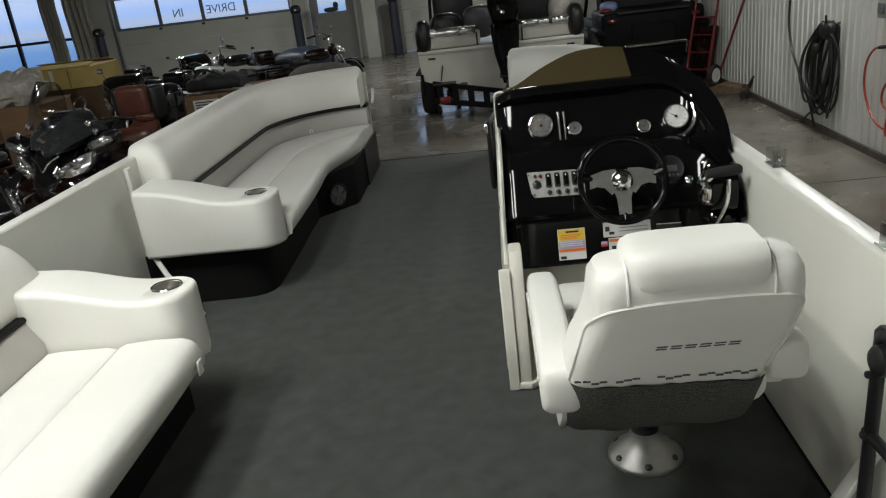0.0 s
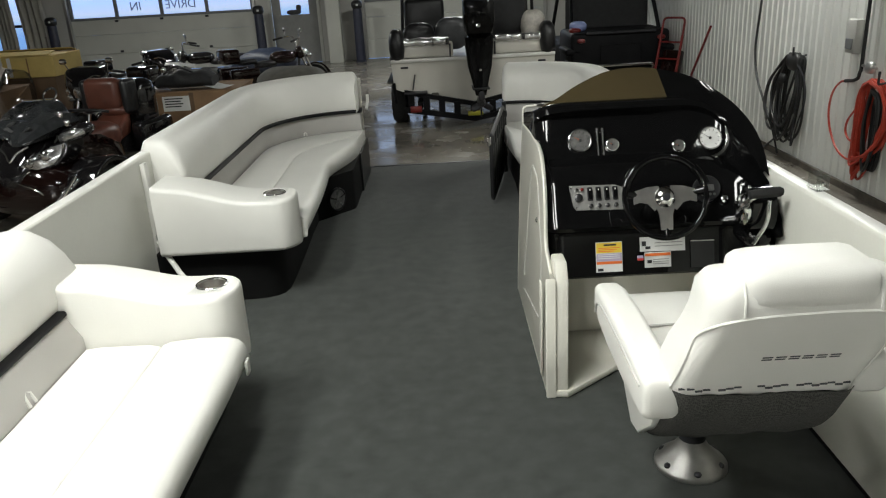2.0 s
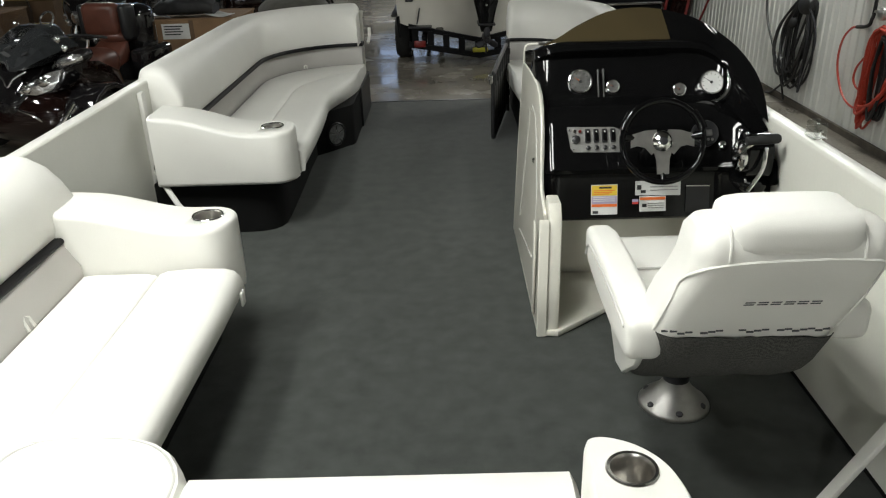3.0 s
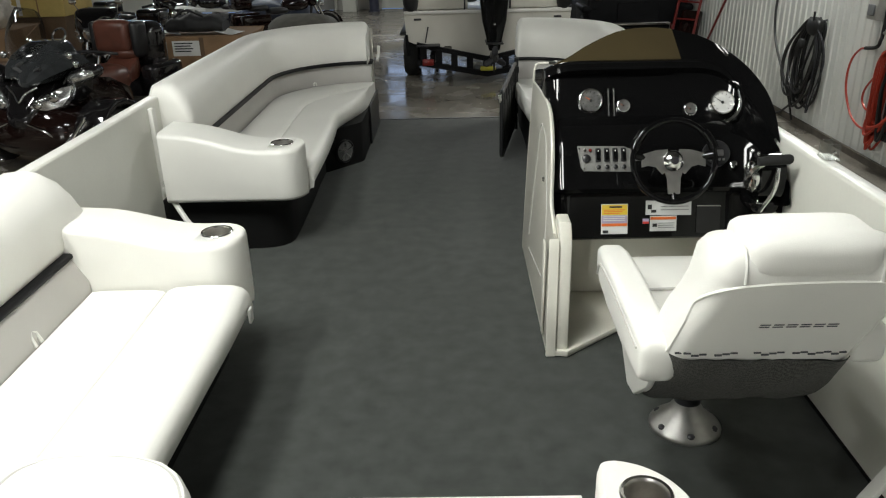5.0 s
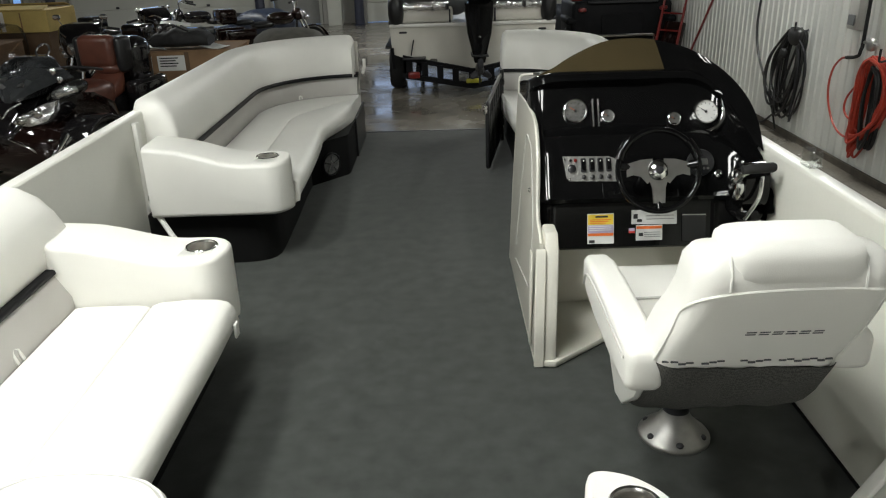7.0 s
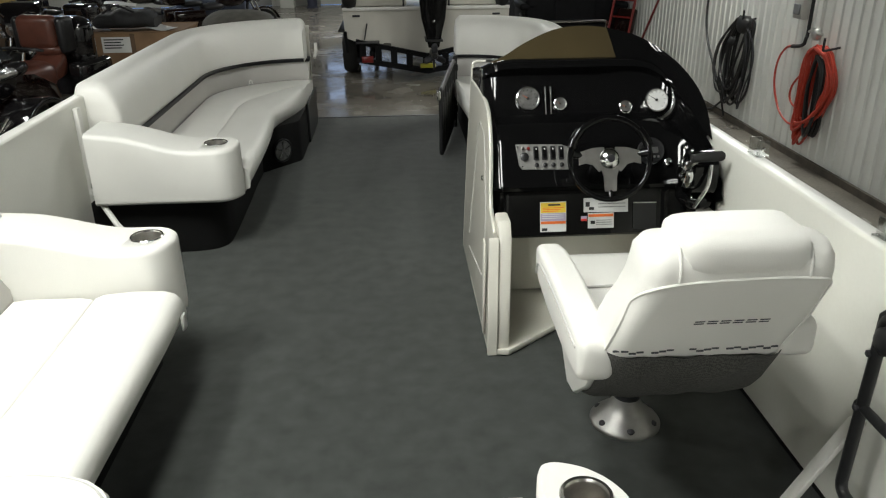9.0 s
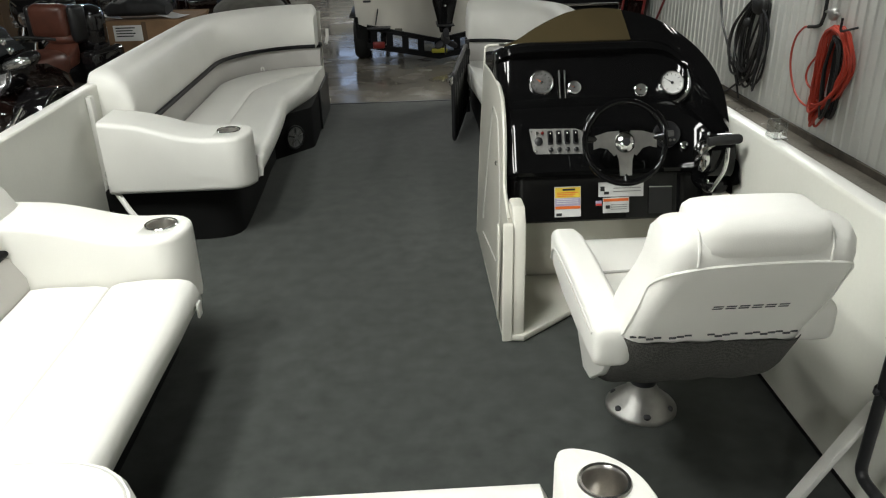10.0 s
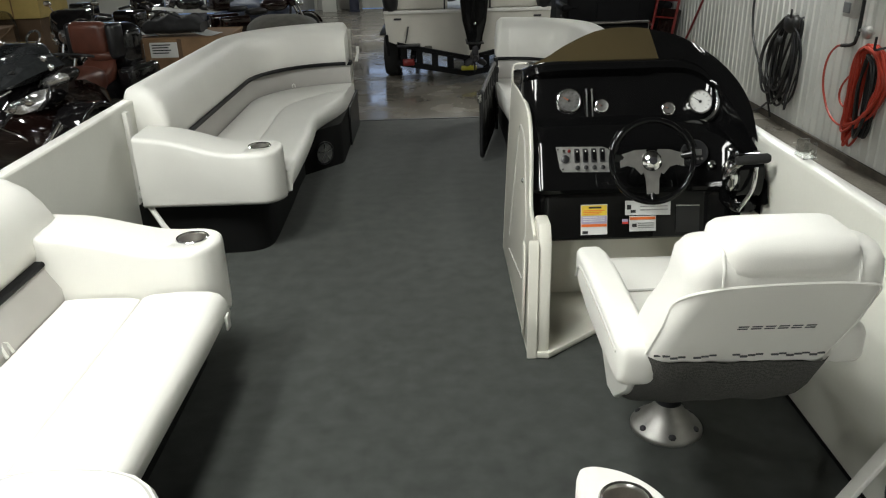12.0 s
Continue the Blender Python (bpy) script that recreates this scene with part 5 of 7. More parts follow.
bm = B()
seam = curve([(0.602, 0, 0.595), (0.614, 0, 0.645), (0.630, 0, 0.70), (0.648, 0, 0.744), (0.676, 0, 0.770), (0.72, 0, 0.780), (0.80, 0, 0.785), (0.90, 0, 0.787), (0.97, 0, 0.785), (1.014, 0, 0.779), (1.033, 0, 0.760), (1.031, 0, 0.71), (1.010, 0, 0.65), (0.985, 0, 0.60)], 6)
tube(bm, [(p.x, rear_at(p.x, p.z) - 0.001, p.z) for p in seam], 0.0036, 6)
part("piped_seam", bm, VINYL, chair)
# head bolster
bm = B()
rings = []
for x, g in ((-0.140, 0.66), (-0.134, 0.82), (-0.118, 0.94), (-0.09, 0.99), (-0.05, 1.0), (0.05, 1.0), (0.092, 0.98), (0.110, 0.91), (0.116, 0.76)):
    ring = [(CX + 0.012 + x, 1.592 + a * g, 0.832 + b * g) for a, b in rrect(0.172, 0.096, 0.038, 6)]
    rings.append(ring)
loft(bm, rings)
part("head_bolster", bm, VINYL, chair)
for sx in (-0.130, 0.131):
    bm = B()
    tube(bm, curve([(CX + sx, rear_at(CX + sx, z) - 0.0005, z) for z in (0.786, 0.80, 0.815, 0.83, 0.84)] + [(CX + sx, 1.535, 0.8505), (CX + sx, 1.57, 0.8535)], 4), 0.0032, 6)
    part("seam", bm, VINYL, chair)
# embroidered mark as slanted bars
for k in range(6):
    bm = B()
    x0, zz = 0.767 + k * 0.0272, 0.677
    for h, l0, l1 in ((-0.0028, 0.0, 0.0205), (0.0028, 0.002, 0.0225)):
        ring = []
        for dx, dz in ((l0, h - 0.0013), (l1, h - 0.0013), (l1 + 0.001, h + 0.0013), (l0 + 0.001, h + 0.0013)):
            ring.append(Vector((x0 + dx, rear_y(zz + dz) - 0.0012, zz + dz)))
        loft(bm, [ring, [p + Vector((0, 0.002, 0)) for p in ring]])
    part("embroidery", bm, THREAD, chair, "dark embroidered mark")
# mesh pocket with a gathered hem
bm = B()
rows = []
for v in range(11):
    t = v / 10
    row = []
    for i in range(33):
        u = i / 32
        z = lerp(0.330 + 0.006 * math.cos(u * 9) + 0.05 * max(0.0, u - 0.72), 0.588 - 0.012 * u + 0.0025 * math.sin(u * 40), t)
        x = lerp(lerp(0.604, 0.594, t), lerp(0.965, 0.988, t), u)
        sag = 0.012 * math.sin(math.pi * t) * (0.4 + 0.6 * math.sin(math.pi * u)) + 0.003 * math.sin(u * 23 + t * 4) + 0.003 * math.sin(u * 11 - t * 9)
        row.append((x, rear_at(x, max(z, 0.325)) - 0.006 - sag, z))
    rows.append(row)
back_rows = [[(x, y + 0.003, z) for x, y, z in row] for row in rows]
loft(bm, [a + b[::-1] for a, b in zip(rows, back_rows)])
pk = part("mesh_pocket", bm, MESH_CLOTH, chair, "dark mesh map pocket")
for i in range(22):
    u = (i + 0.5) / 22
    if i in (4, 8, 9, 14):
        continue
    bm = B()
    x = lerp(0.612, 0.965, u) - CX
    y = rear_at(CX + x, 0.598) - 0.002
    box(bm, CX + x - 0.0075, CX + x + 0.0075, y - 0.002, y + 0.001, 0.600 + 0.003 * math.sin(i * 2.1), 0.6035 + 0.003 * math.sin(i * 2.1))
    part("hem_stitch", bm, THREAD, pk)
# arm rests
ARM = {-1: 0.587, 1: 1.058}
for sx in (-1, 1):
    bm = B()
    rings = []
    for y, zt, zb, w in ((1.586, 0.585, 0.492, 0.050), (1.590, 0.602, 0.478, 0.068), (1.597, 0.612, 0.470, 0.077), (1.61, 0.617, 0.464, 0.082), (1.75, 0.622, 0.455, 0.082), (1.95, 0.626, 0.462, 0.082), (2.07, 0.622, 0.475, 0.08), (2.13, 0.612, 0.49, 0.072), (2.15, 0.59, 0.51, 0.05)):
        zb += 0.045 if sx < 0 else 0.055
        if sx > 0:
            y += 0.05
        rings.append([(ARM[sx] + a, y, (zt + zb) / 2 + b) for a, b in rrect(w, zt - zb, 0.02, 4)])
    loft(bm, rings)
    arm = part("arm_rest", bm, VINYL, chair)
    bm = B()
    xo = ARM[sx] + sx * 0.0415
    tube(bm, curve([(xo, 1.62, 0.585), (xo, 1.75, 0.592), (xo, 1.95, 0.596), (xo, 2.06, 0.585), (xo, 2.09, 0.545)], 4), 0.0032, 6)
    if sx < 0:
        part("piping", bm, SEAM, arm)
    else:
        bm.free()
    bm = B()
    box(bm, CX + sx * 0.215 - 0.02, CX + sx * 0.245 + 0.02, 1.80, 1.98, 0.42, 0.52, 0.012, 2)
    part("arm_bracket", bm, VINYL, chair)
    if sx > 0:
        continue
    bm = B()
    prism(bm, [(1.62, 0.53), (1.67, 0.45), (1.775, 0.362), (1.84, 0.35), (1.93, 0.42), (2.0, 0.50), (2.0, 0.53)], "x", 0.586, 0.608, 0.008, 2)
    part("side_gusset", bm, VINYL, chair)


# ---- the shop's contents ----
def wheel_parts(parent, c, axis, r, w, rim_mat, name="wheel", spokes=5):
    """A tyre with rim, hub and spokes."""
    ax = Vector(axis).normalized()
    bm = B()
    disc(bm, Vector(c) - ax * w / 2, ax, [(r * 0.62, 0), (r * 0.86, -0.004), (r * 0.96, w * 0.15), (r, w * 0.32), (r, w * 0.68), (r * 0.96, w * 0.85), (r * 0.86, w + 0.004), (r * 0.62, w)], 28)
    wh = part(name, bm, RUBBER, parent)
    for s in (-1, 1):
        bm = B()
        torus(bm, Vector(c) + ax * s * w * 0.5, ax, r * 0.62, r * 0.035, 24, 6)
        part("rim", bm, rim_mat, wh)
    bm = B()
    disc(bm, Vector(c) - ax * (w / 2 + 0.012), ax, [(r * 0.16, 0), (r * 0.2, 0.01), (r * 0.2, w + 0.014), (r * 0.16, w + 0.024)], 14)
    part("hub", bm, rim_mat, wh)
    side = ax.orthogonal().normalized()
    oth = ax.cross(side)
    for k in range(spokes):
        a = 2 * math.pi * k / spokes
        d = side * math.cos(a) + oth * math.sin(a)
        for s in (-1, 1):
            bm = B()
            tube(bm, [Vector(c) + d * r * 0.18 + ax * s * (w / 2 + 0.006), Vector(c) + d * r * 0.6 + ax * s * (w / 2 + 0.002)], r * 0.05, 6)
            part("spoke", bm, rim_mat, wh)
    return wh


# three-wheeled touring motorcycle beside the boat
tk = thing("touring_trike", "black three-wheeled touring motorcycle with russet leather seat", "motorcycle", "motorcycles", pose(-4.14, 8.02, FLOOR, 0, 0, -14) @ Matrix.Scale(1.06, 4))
for sx in (-1, 1):
    wheel_parts(tk, (sx * 0.66, 0.16, 0.30), (1, 0, 0), 0.30, 0.17, CHROME, "front_wheel")
    bm = B()
    rings = []
    for a in range(-20, 201, 20):
        r = 0.35
        y, z = 0.16 - r * math.cos(radians(a)), 0.30 + r * math.sin(radians(a))
        rings.append([(sx * 0.66 + u, y + v * -math.cos(radians(a)), z + v * math.sin(radians(a))) for u, v in rrect(0.32, 0.06, 0.02, 3)])
    loft(bm, rings)
    part("fender", bm, DARK_PAINT, tk)
    # chrome slats of the lower lamp, fanned along the fender
    for k in range(6):
        bm = B()
        c = Vector((sx * (0.30 + 0.062 * k), -0.34 + 0.035 * k, 0.17 + 0.062 * k))
        prism(bm, [(-0.055, -0.012), (0.05, -0.022), (0.062, 0.0), (0.045, 0.024), (-0.05, 0.016)], "y", -0.02, 0.02, 0.005, 1)
        bmesh.ops.transform(bm, matrix=Matrix.Translation(c) @ pose(0, 0, 0, -20, sx * -(18 + 6 * k), sx * 10), verts=bm.verts)
        part("lamp_slat", bm, HEADLIGHT, tk)
    bm = B()
    tube(bm, curve([(sx * 0.20, -0.37, 0.16), (sx * 0.42, -0.31, 0.24), (sx * 0.66, -0.20, 0.56)], 6), [0.006 + 0.0012 * k for k in range(13)], 8)
    part("chrome_blade", bm, CHROME, tk)
    bm = B()
    tube(bm, [(sx * 0.2, 0.12, 0.34), (sx * 0.58, 0.16, 0.30)], 0.03, 8)
    part("suspension_arm", bm, DARK_STEEL, tk)
    # main headlamp in its pod
    lens = [(0.09, 0.645), (0.15, 0.70), (0.25, 0.765), (0.38, 0.825), (0.48, 0.845), (0.47, 0.75), (0.40, 0.655), (0.26, 0.615)]
    ly = lambda x, z: -0.31 + 0.42 * x + 0.25 * (z - 0.6)
    mid = (0.30, 0.725)
    bm = B()
    loft(bm, [[(sx * lerp(mid[0], x, g), ly(lerp(mid[0], x, g), z) + d, lerp(mid[1], z, g)) for x, z in lens] for g, d in ((1.0, 0.12), (1.0, 0.01), (0.93, -0.012), (0.6, -0.024), (0.1, -0.028))])
    hp = part("headlamp", bm, HEADLIGHT, tk, "large angular clear headlamp")
    bm = B()
    loft(bm, [[(sx * lerp(mid[0], x, g), ly(lerp(mid[0], x, g), z) + d, lerp(mid[1], z, g)) for x, z in lens] for g, d in ((1.25, 0.22), (1.22, 0.05), (1.12, 0.012), (1.0, 0.02))])
    part("bezel", bm, DARK_PAINT, hp)
    bm = B()
    blob(bm, (sx * 0.20, -0.245, 0.685), (0.05, 0.025, 0.045), power=2)
    blob(bm, (sx * 0.34, -0.185, 0.745), (0.06, 0.025, 0.05), power=2)
    part("reflector_bowl", bm, CHROME, hp)
    # mirror pods
    bm = B()
    blob(bm, (sx * 0.52, 0.10, 0.92), (0.18, 0.12, 0.07), pose(0, 0, 0, 0, sx * -16, sx * 10))
    mp = part("mirror", bm, DARK_PAINT, tk)
    bm = B()
    blob(bm, (sx * 0.52, 0.045, 0.905), (0.155, 0.09, 0.055), pose(0, 0, 0, 0, sx * -16, sx * 10))
    part("mirror_lens", bm, HEADLIGHT, mp)
    # fairing cheeks
    bm = B()
    rings = []
    for y, x0, z0, z1 in ((-0.22, 0.10, 0.42, 0.60), (-0.1, 0.26, 0.34, 0.72), (0.2, 0.40, 0.30, 0.86), (0.6, 0.42, 0.34, 0.80), (1.0, 0.34, 0.40, 0.62)):
        rings.append([(sx * (x0 - 0.08), y, z0), (sx * x0, y, lerp(z0, z1, 0.4)), (sx * (x0 - 0.03), y, z1), (sx * (x0 - 0.14), y, z1 - 0.02)])
    loft(bm, rings)
    part("fairing_side", bm, MAROON, tk)
    bm = B()
    tube(bm, curve([(sx * 0.30, -0.13, 0.54), (sx * 0.40, 0.1, 0.50), (sx * 0.44, 0.45, 0.46)], 5), 0.014, 8)
    part("chrome_trim", bm, CHROME, tk)
    bm = B()
    tube(bm, curve([(0, 0.52, 1.02), (sx * 0.2, 0.52, 1.06), (sx * 0.36, 0.66, 1.03), (sx * 0.40, 0.78, 1.0)], 5), 0.016, 8)
    part("handlebar", bm, SATIN_BLACK, tk)
    bm = B()
    box(bm, sx * 0.30 - 0.10, sx * 0.30 + 0.10, 1.35, 1.95, 0.42, 0.78, 0.06, 3)
    part("saddlebag", bm, DARK_PAINT, tk)
bm = B()
rings = []
for y, w, z0, z1 in ((-0.34, 0.14, 0.48, 0.58), (-0.28, 0.30, 0.44, 0.66), (-0.12, 0.48, 0.36, 0.82), (0.12, 0.56, 0.32, 1.0), (0.4, 0.56, 0.30, 0.98), (0.8, 0.46, 0.30, 0.80), (1.2, 0.42, 0.32, 0.66), (1.8, 0.40, 0.34, 0.70)):
    rings.append([(a, y, (z0 + z1) / 2 + b) for a, b in rrect(w, z1 - z0, 0.09, 4)])
loft(bm, rings)
part("body", bm, DARK_PAINT, tk)
bm = B()
rings = []
for z, w, y0, y1 in ((0.90, 0.50, -0.12, 0.34), (1.0, 0.56, -0.06, 0.38), (1.09, 0.54, 0.04, 0.40), (1.16, 0.44, 0.14, 0.40), (1.20, 0.30, 0.20, 0.38)):
    rings.append([(a, (y0 + y1) / 2 + b, z) for a, b in rrect(w, y1 - y0, 0.07, 4)])
loft(bm, rings)
ff = part("upper_fairing", bm, GREY_GLOSS, tk, "dark grey upper fairing")
for sx in (-1, 1):
    bm = B()
    blob(bm, (sx * 0.09, -0.03, 1.015), (0.055, 0.03, 0.022), pose(0, 0, 0, 30, sx * 18, 0))
    part("air_slot", bm, INK, ff)
    bm = B()
    tube(bm, curve([(sx * 0.04, -0.11, 0.885), (sx * 0.14, -0.10, 0.915), (sx * 0.23, -0.02, 0.96)], 5), 0.012, 6)
    part("chrome_brow", bm, CHROME, tk)
bm = B()
rings = []
for i in range(15):
    u = -1 + i / 7
    pts = []
    for t in (0, 0.2, 0.4, 0.6, 0.8, 0.93, 1.0):
        half = 0.245 * math.sqrt(max(0.03, 1 - 0.96 * t ** 3))
        z = 1.06 + 0.47 * t * (1 - 0.08 * u * u)
        pts.append((-0.16 + u * half, 0.0 + 0.15 * t * t + 0.17 * u * u, z))
    rings.append(pts + [(x, y + 0.006, z) for x, y, z in pts[::-1]])
loft(bm, rings)
part("windshield", bm, SHIELD, tk, "smoked clear windshield")
# angular cowl before the windshield, with a beak over the lamps
bm = B()
rings = []
for y, w, z0, z1 in ((-0.30, 0.10, 0.86, 0.90), (-0.24, 0.26, 0.87, 0.96), (-0.12, 0.42, 0.88, 1.06), (0.06, 0.54, 0.90, 1.13), (0.24, 0.58, 0.92, 1.12)):
    rings.append([(0.16 + w * a, y, lerp(z0, z1, b)) for a, b in ((-0.5, 0.35), (-0.36, 0.8), (-0.12, 1.0), (0.12, 1.0), (0.40, 0.85), (0.56, 0.45), (0.34, 0.0), (-0.34, 0.0))])
loft(bm, rings)
part("cowl", bm, GREY_GLOSS, tk, angle=15)
for dx in (0.02, 0.22):
    bm = B()
    prism(bm, [(-0.05, -0.012), (0.045, -0.022), (0.055, 0.006), (-0.03, 0.022)], "y", -0.012, 0.012)
    bmesh.ops.transform(bm, matrix=Matrix.Translation((dx, -0.185, 0.995)) @ pose(0, 0, 0, -50, 20 if dx < 0.1 else -20, 0), verts=bm.verts)
    part("air_slot", bm, INK, tk)
bm = B()
tube(bm, curve([(-0.06, -0.28, 0.86), (0.05, -0.33, 0.80), (0.11, -0.36, 0.73), (0.17, -0.33, 0.80), (0.28, -0.28, 0.86)], 5), 0.011, 8)
part("chrome_chevron", bm, CHROME, tk)
for lx, lz in ((-0.45, 1.02), (-0.30, 1.10), (0.44, 1.10), (0.50, 1.02)):
    bm = B()
    blob(bm, (lx, 0.02, lz), (0.03, 0.025, 0.035))
    part("chrome_boss", bm, CHROME, tk)
bm = B()
blob(bm, (0.0, 0.42, 1.10), (0.16, 0.07, 0.10))
part("instrument_pod", bm, SATIN_BLACK, tk)
bm = B()
torus(bm, (0.09, 0.36, 1.24), (0, -0.8, 0.5), 0.075, 0.012, 20, 6)
part("dial_ring", bm, CHROME, tk)
bm = B()
rings = []
for y, w, z0, z1 in ((0.75, 0.22, 0.62, 0.74), (0.95, 0.34, 0.58, 0.74), (1.2, 0.40, 0.60, 0.76), (1.38, 0.38, 0.64, 0.86), (1.46, 0.30, 0.70, 0.90)):
    rings.append([(a, y, (z0 + z1) / 2 + b) for a, b in rrect(w, z1 - z0, 0.05, 4)])
loft(bm, rings)
part("rider_seat", bm, BROWN_SEAT, tk, "russet leather seat")
bm = B()
blob(bm, (0.08, 0.86, 0.70), (0.22, 0.36, 0.17))
part("seat_cushion", bm, BROWN_SEAT, tk)
bm = B()
blob(bm, (0, -0.02, 0.40), (0.56, 0.30, 0.27), n=28, k=16)
part("front_panel", bm, MAROON, tk, "glossy maroon front panel")
for sx in (-1, 1):
    bm = B()
    tube(bm, curve([(sx * 0.10, -0.33, 0.52), (sx * 0.28, -0.30, 0.44), (sx * 0.38, -0.22, 0.30)], 5), [0.006 + 0.0012 * k for k in range(11)], 8)
    part("chrome_blade", bm, CHROME, tk)
bm = B()
blob(bm, (0, 1.50, 0.90), (0.20, 0.16, 0.07))
part("passenger_seat", bm, BROWN_SEAT, tk)
bm = B()
box(bm, -0.33, 0.13, 1.34, 1.52, 0.90, 1.27, 0.08, 4)
part("backrest", bm, BROWN_SEAT, tk, "russet leather backrest")
for bx in (-0.36, 0.16):
    bm = B()
    box(bm, bx - 0.04, bx + 0.07, 1.38, 1.60, 0.86, 1.25, 0.05, 3)
    part("backrest_wing", bm, SATIN_BLACK, tk)
bm = B()
box(bm, -0.26, 0.27, 1.54, 1.95, 0.70, 1.22, 0.14, 5)
part("top_box", bm, DARK_PAINT, tk)
for sx in (-1, 1):
    bm = B()
    box(bm, sx * 0.20 - 0.06, sx * 0.20 + 0.06, 1.60, 1.90, 0.72, 1.00, 0.05, 3)
    part("speaker_pod", bm, SATIN_BLACK, tk)
wheel_parts(tk, (0, 1.72, 0.31), (1, 0, 0), 0.31, 0.24, DARK_STEEL, "rear_wheel")


def motorcycle(x, y, turn, paint, label, shield=False, bags=True, bar_h=1.08, tail=None, bulk=False):
    """A cruiser seen head on: it faces -y at turn 0."""
    mc = thing("motorcycle", label, "motorcycle", "motorcycles", pose(x, y, FLOOR, 0, 0, turn))
    wheel_parts(mc, (0, -0.80, 0.32), (1, 0, 0), 0.32, 0.12, CHROME, "front_wheel", 7)
    wheel_parts(mc, (0, 0.80, 0.32), (1, 0, 0), 0.32, 0.16, CHROME, "rear_wheel", 7)
    for yy, a0, a1 in ((-0.80, 20, 170), (0.80, 10, 190)):
        bm = B()
        rings = []
        for a in range(a0, a1 + 1, 15):
            r = 0.36
            ca, sa = math.cos(radians(a)), math.sin(radians(a))
            rings.append([(u, yy - (r + v) * ca, 0.32 + (r + v) * sa) for u, v in rrect(0.17, 0.03, 0.012, 2)])
        loft(bm, rings)
        part("fender", bm, paint, mc)
    for sx in (-1, 1):
        bm = B()
        tube(bm, [(sx * 0.10, -0.80, 0.32), (sx * 0.10, -0.52, 0.98)], [0.03, 0.022], 8)
        part("fork_tube", bm, CHROME, mc)
        bm = B()
        tube(bm, curve([(0, -0.46, 1.0), (sx * 0.16, -0.46, bar_h), (sx * 0.34, -0.34, bar_h), (sx * 0.42, -0.20, bar_h - 0.03)], 5), 0.014, 8)
        part("handlebar", bm, CHROME, mc)
        bm = B()
        tube(bm, [(sx * 0.36, -0.31, bar_h), (sx * 0.45, -0.14, bar_h - 0.04)], 0.022, 8)
        part("grip", bm, RUBBER, mc)
        bm = B()
        tube(bm, [(sx * 0.31, -0.36, bar_h), (sx * 0.37, -0.38, bar_h + 0.13)], 0.007, 6)
        blob(bm, (sx * 0.39, -0.38, bar_h + 0.16), (0.065, 0.018, 0.042))
        part("mirror", bm, CHROME, mc)
        bm = B()
        blob(bm, (sx * 0.18, -0.62, 0.86), (0.055, 0.06, 0.055))
        part("driving_lamp", bm, HEADLIGHT, mc)
        bm = B()
        tube(bm, curve([(sx * 0.12, -0.1, 0.55), (sx * 0.22, -0.2, 0.35), (sx * 0.22, 0.2, 0.24), (sx * 0.20, 1.1, 0.28)], 5), 0.04, 10)
        part("exhaust", bm, CHROME, mc)
        if bags:
            bm = B()
            box(bm, sx * 0.28 - 0.09, sx * 0.28 + 0.09, 0.55, 1.15, 0.42, 0.74, 0.05, 3)
            part("saddlebag", bm, paint, mc)
        bm = B()
        for k in range(5):
            disc(bm, (sx * 0.05, 0.02 - sx * 0.09, 0.50 + 0.03 * k), (sx * 0.3, 0, 1), [(0.095, 0), (0.095, 0.012)], 14)
        part("cylinder", bm, BRUSHED, mc)
    bm = B()
    blob(bm, (0, -0.60, 0.90), (0.10, 0.10, 0.10), power=2.1)
    part("headlamp", bm, HEADLIGHT, mc)
    bm = B()
    blob(bm, (0, -0.50, 0.92), (0.125, 0.11, 0.13), power=2.2)
    part("headlamp_shell", bm, paint, mc)
    bm = B()
    blob(bm, (0, -0.12, 0.86), (0.15, 0.30, 0.13))
    part("tank", bm, paint, mc)
    bm = B()
    blob(bm, (0, 0.28, 0.76), (0.17, 0.24, 0.07))
    part("seat", bm, SATIN_BLACK, mc)
    bm = B()
    blob(bm, (0, 0.68, 0.84), (0.14, 0.22, 0.06))
    part("pillion_seat", bm, SATIN_BLACK, mc)
    bm = B()
    box(bm, -0.15, 0.15, -0.22, 0.34, 0.24, 0.50, 0.05, 2)
    part("engine", bm, DARK_STEEL, mc)
    bm = B()
    tube(bm, bend([(0, -0.5, 0.95), (0, -0.42, 0.30), (0, 0.5, 0.26), (0, 0.55, 0.7), (0, -0.4, 0.82)], 0.08), 0.028, 8)
    part("frame", bm, SATIN_BLACK, mc)
    if shield:
        bm = B()
        rings = []
        for i in range(9):
            u = -1 + i / 4
            pts = [(u * 0.24 * (1 - 0.2 * t), -0.56 + 0.16 * t + 0.08 * u * u, 1.0 + 0.40 * t * (1 - 0.15 * u * u)) for t in (0, 0.33, 0.66, 1)]
            rings.append(pts + [(px, py + 0.006, pz) for px, py, pz in pts[::-1]])
        loft(bm, rings)
        part("windshield", bm, SHIELD, mc)
        bm = B()
        blob(bm, (0, -0.5, 1.02), (0.27, 0.12, 0.11))
        part("fairing", bm, paint, mc)
    if bulk:
        bm = B()
        rings = []
        for y, w, z0, z1 in ((-0.66, 0.30, 0.86, 1.02), (-0.60, 0.52, 0.80, 1.16), (-0.46, 0.70, 0.78, 1.26), (-0.30, 0.66, 0.84, 1.28), (-0.22, 0.50, 0.9, 1.24)):
            rings.append([(a, y, (z0 + z1) / 2 + b) for a, b in rrect(w, z1 - z0, 0.12, 5)])
        loft(bm, rings)
        fr = part("batwing_fairing", bm, paint, mc, "black handlebar fairing")
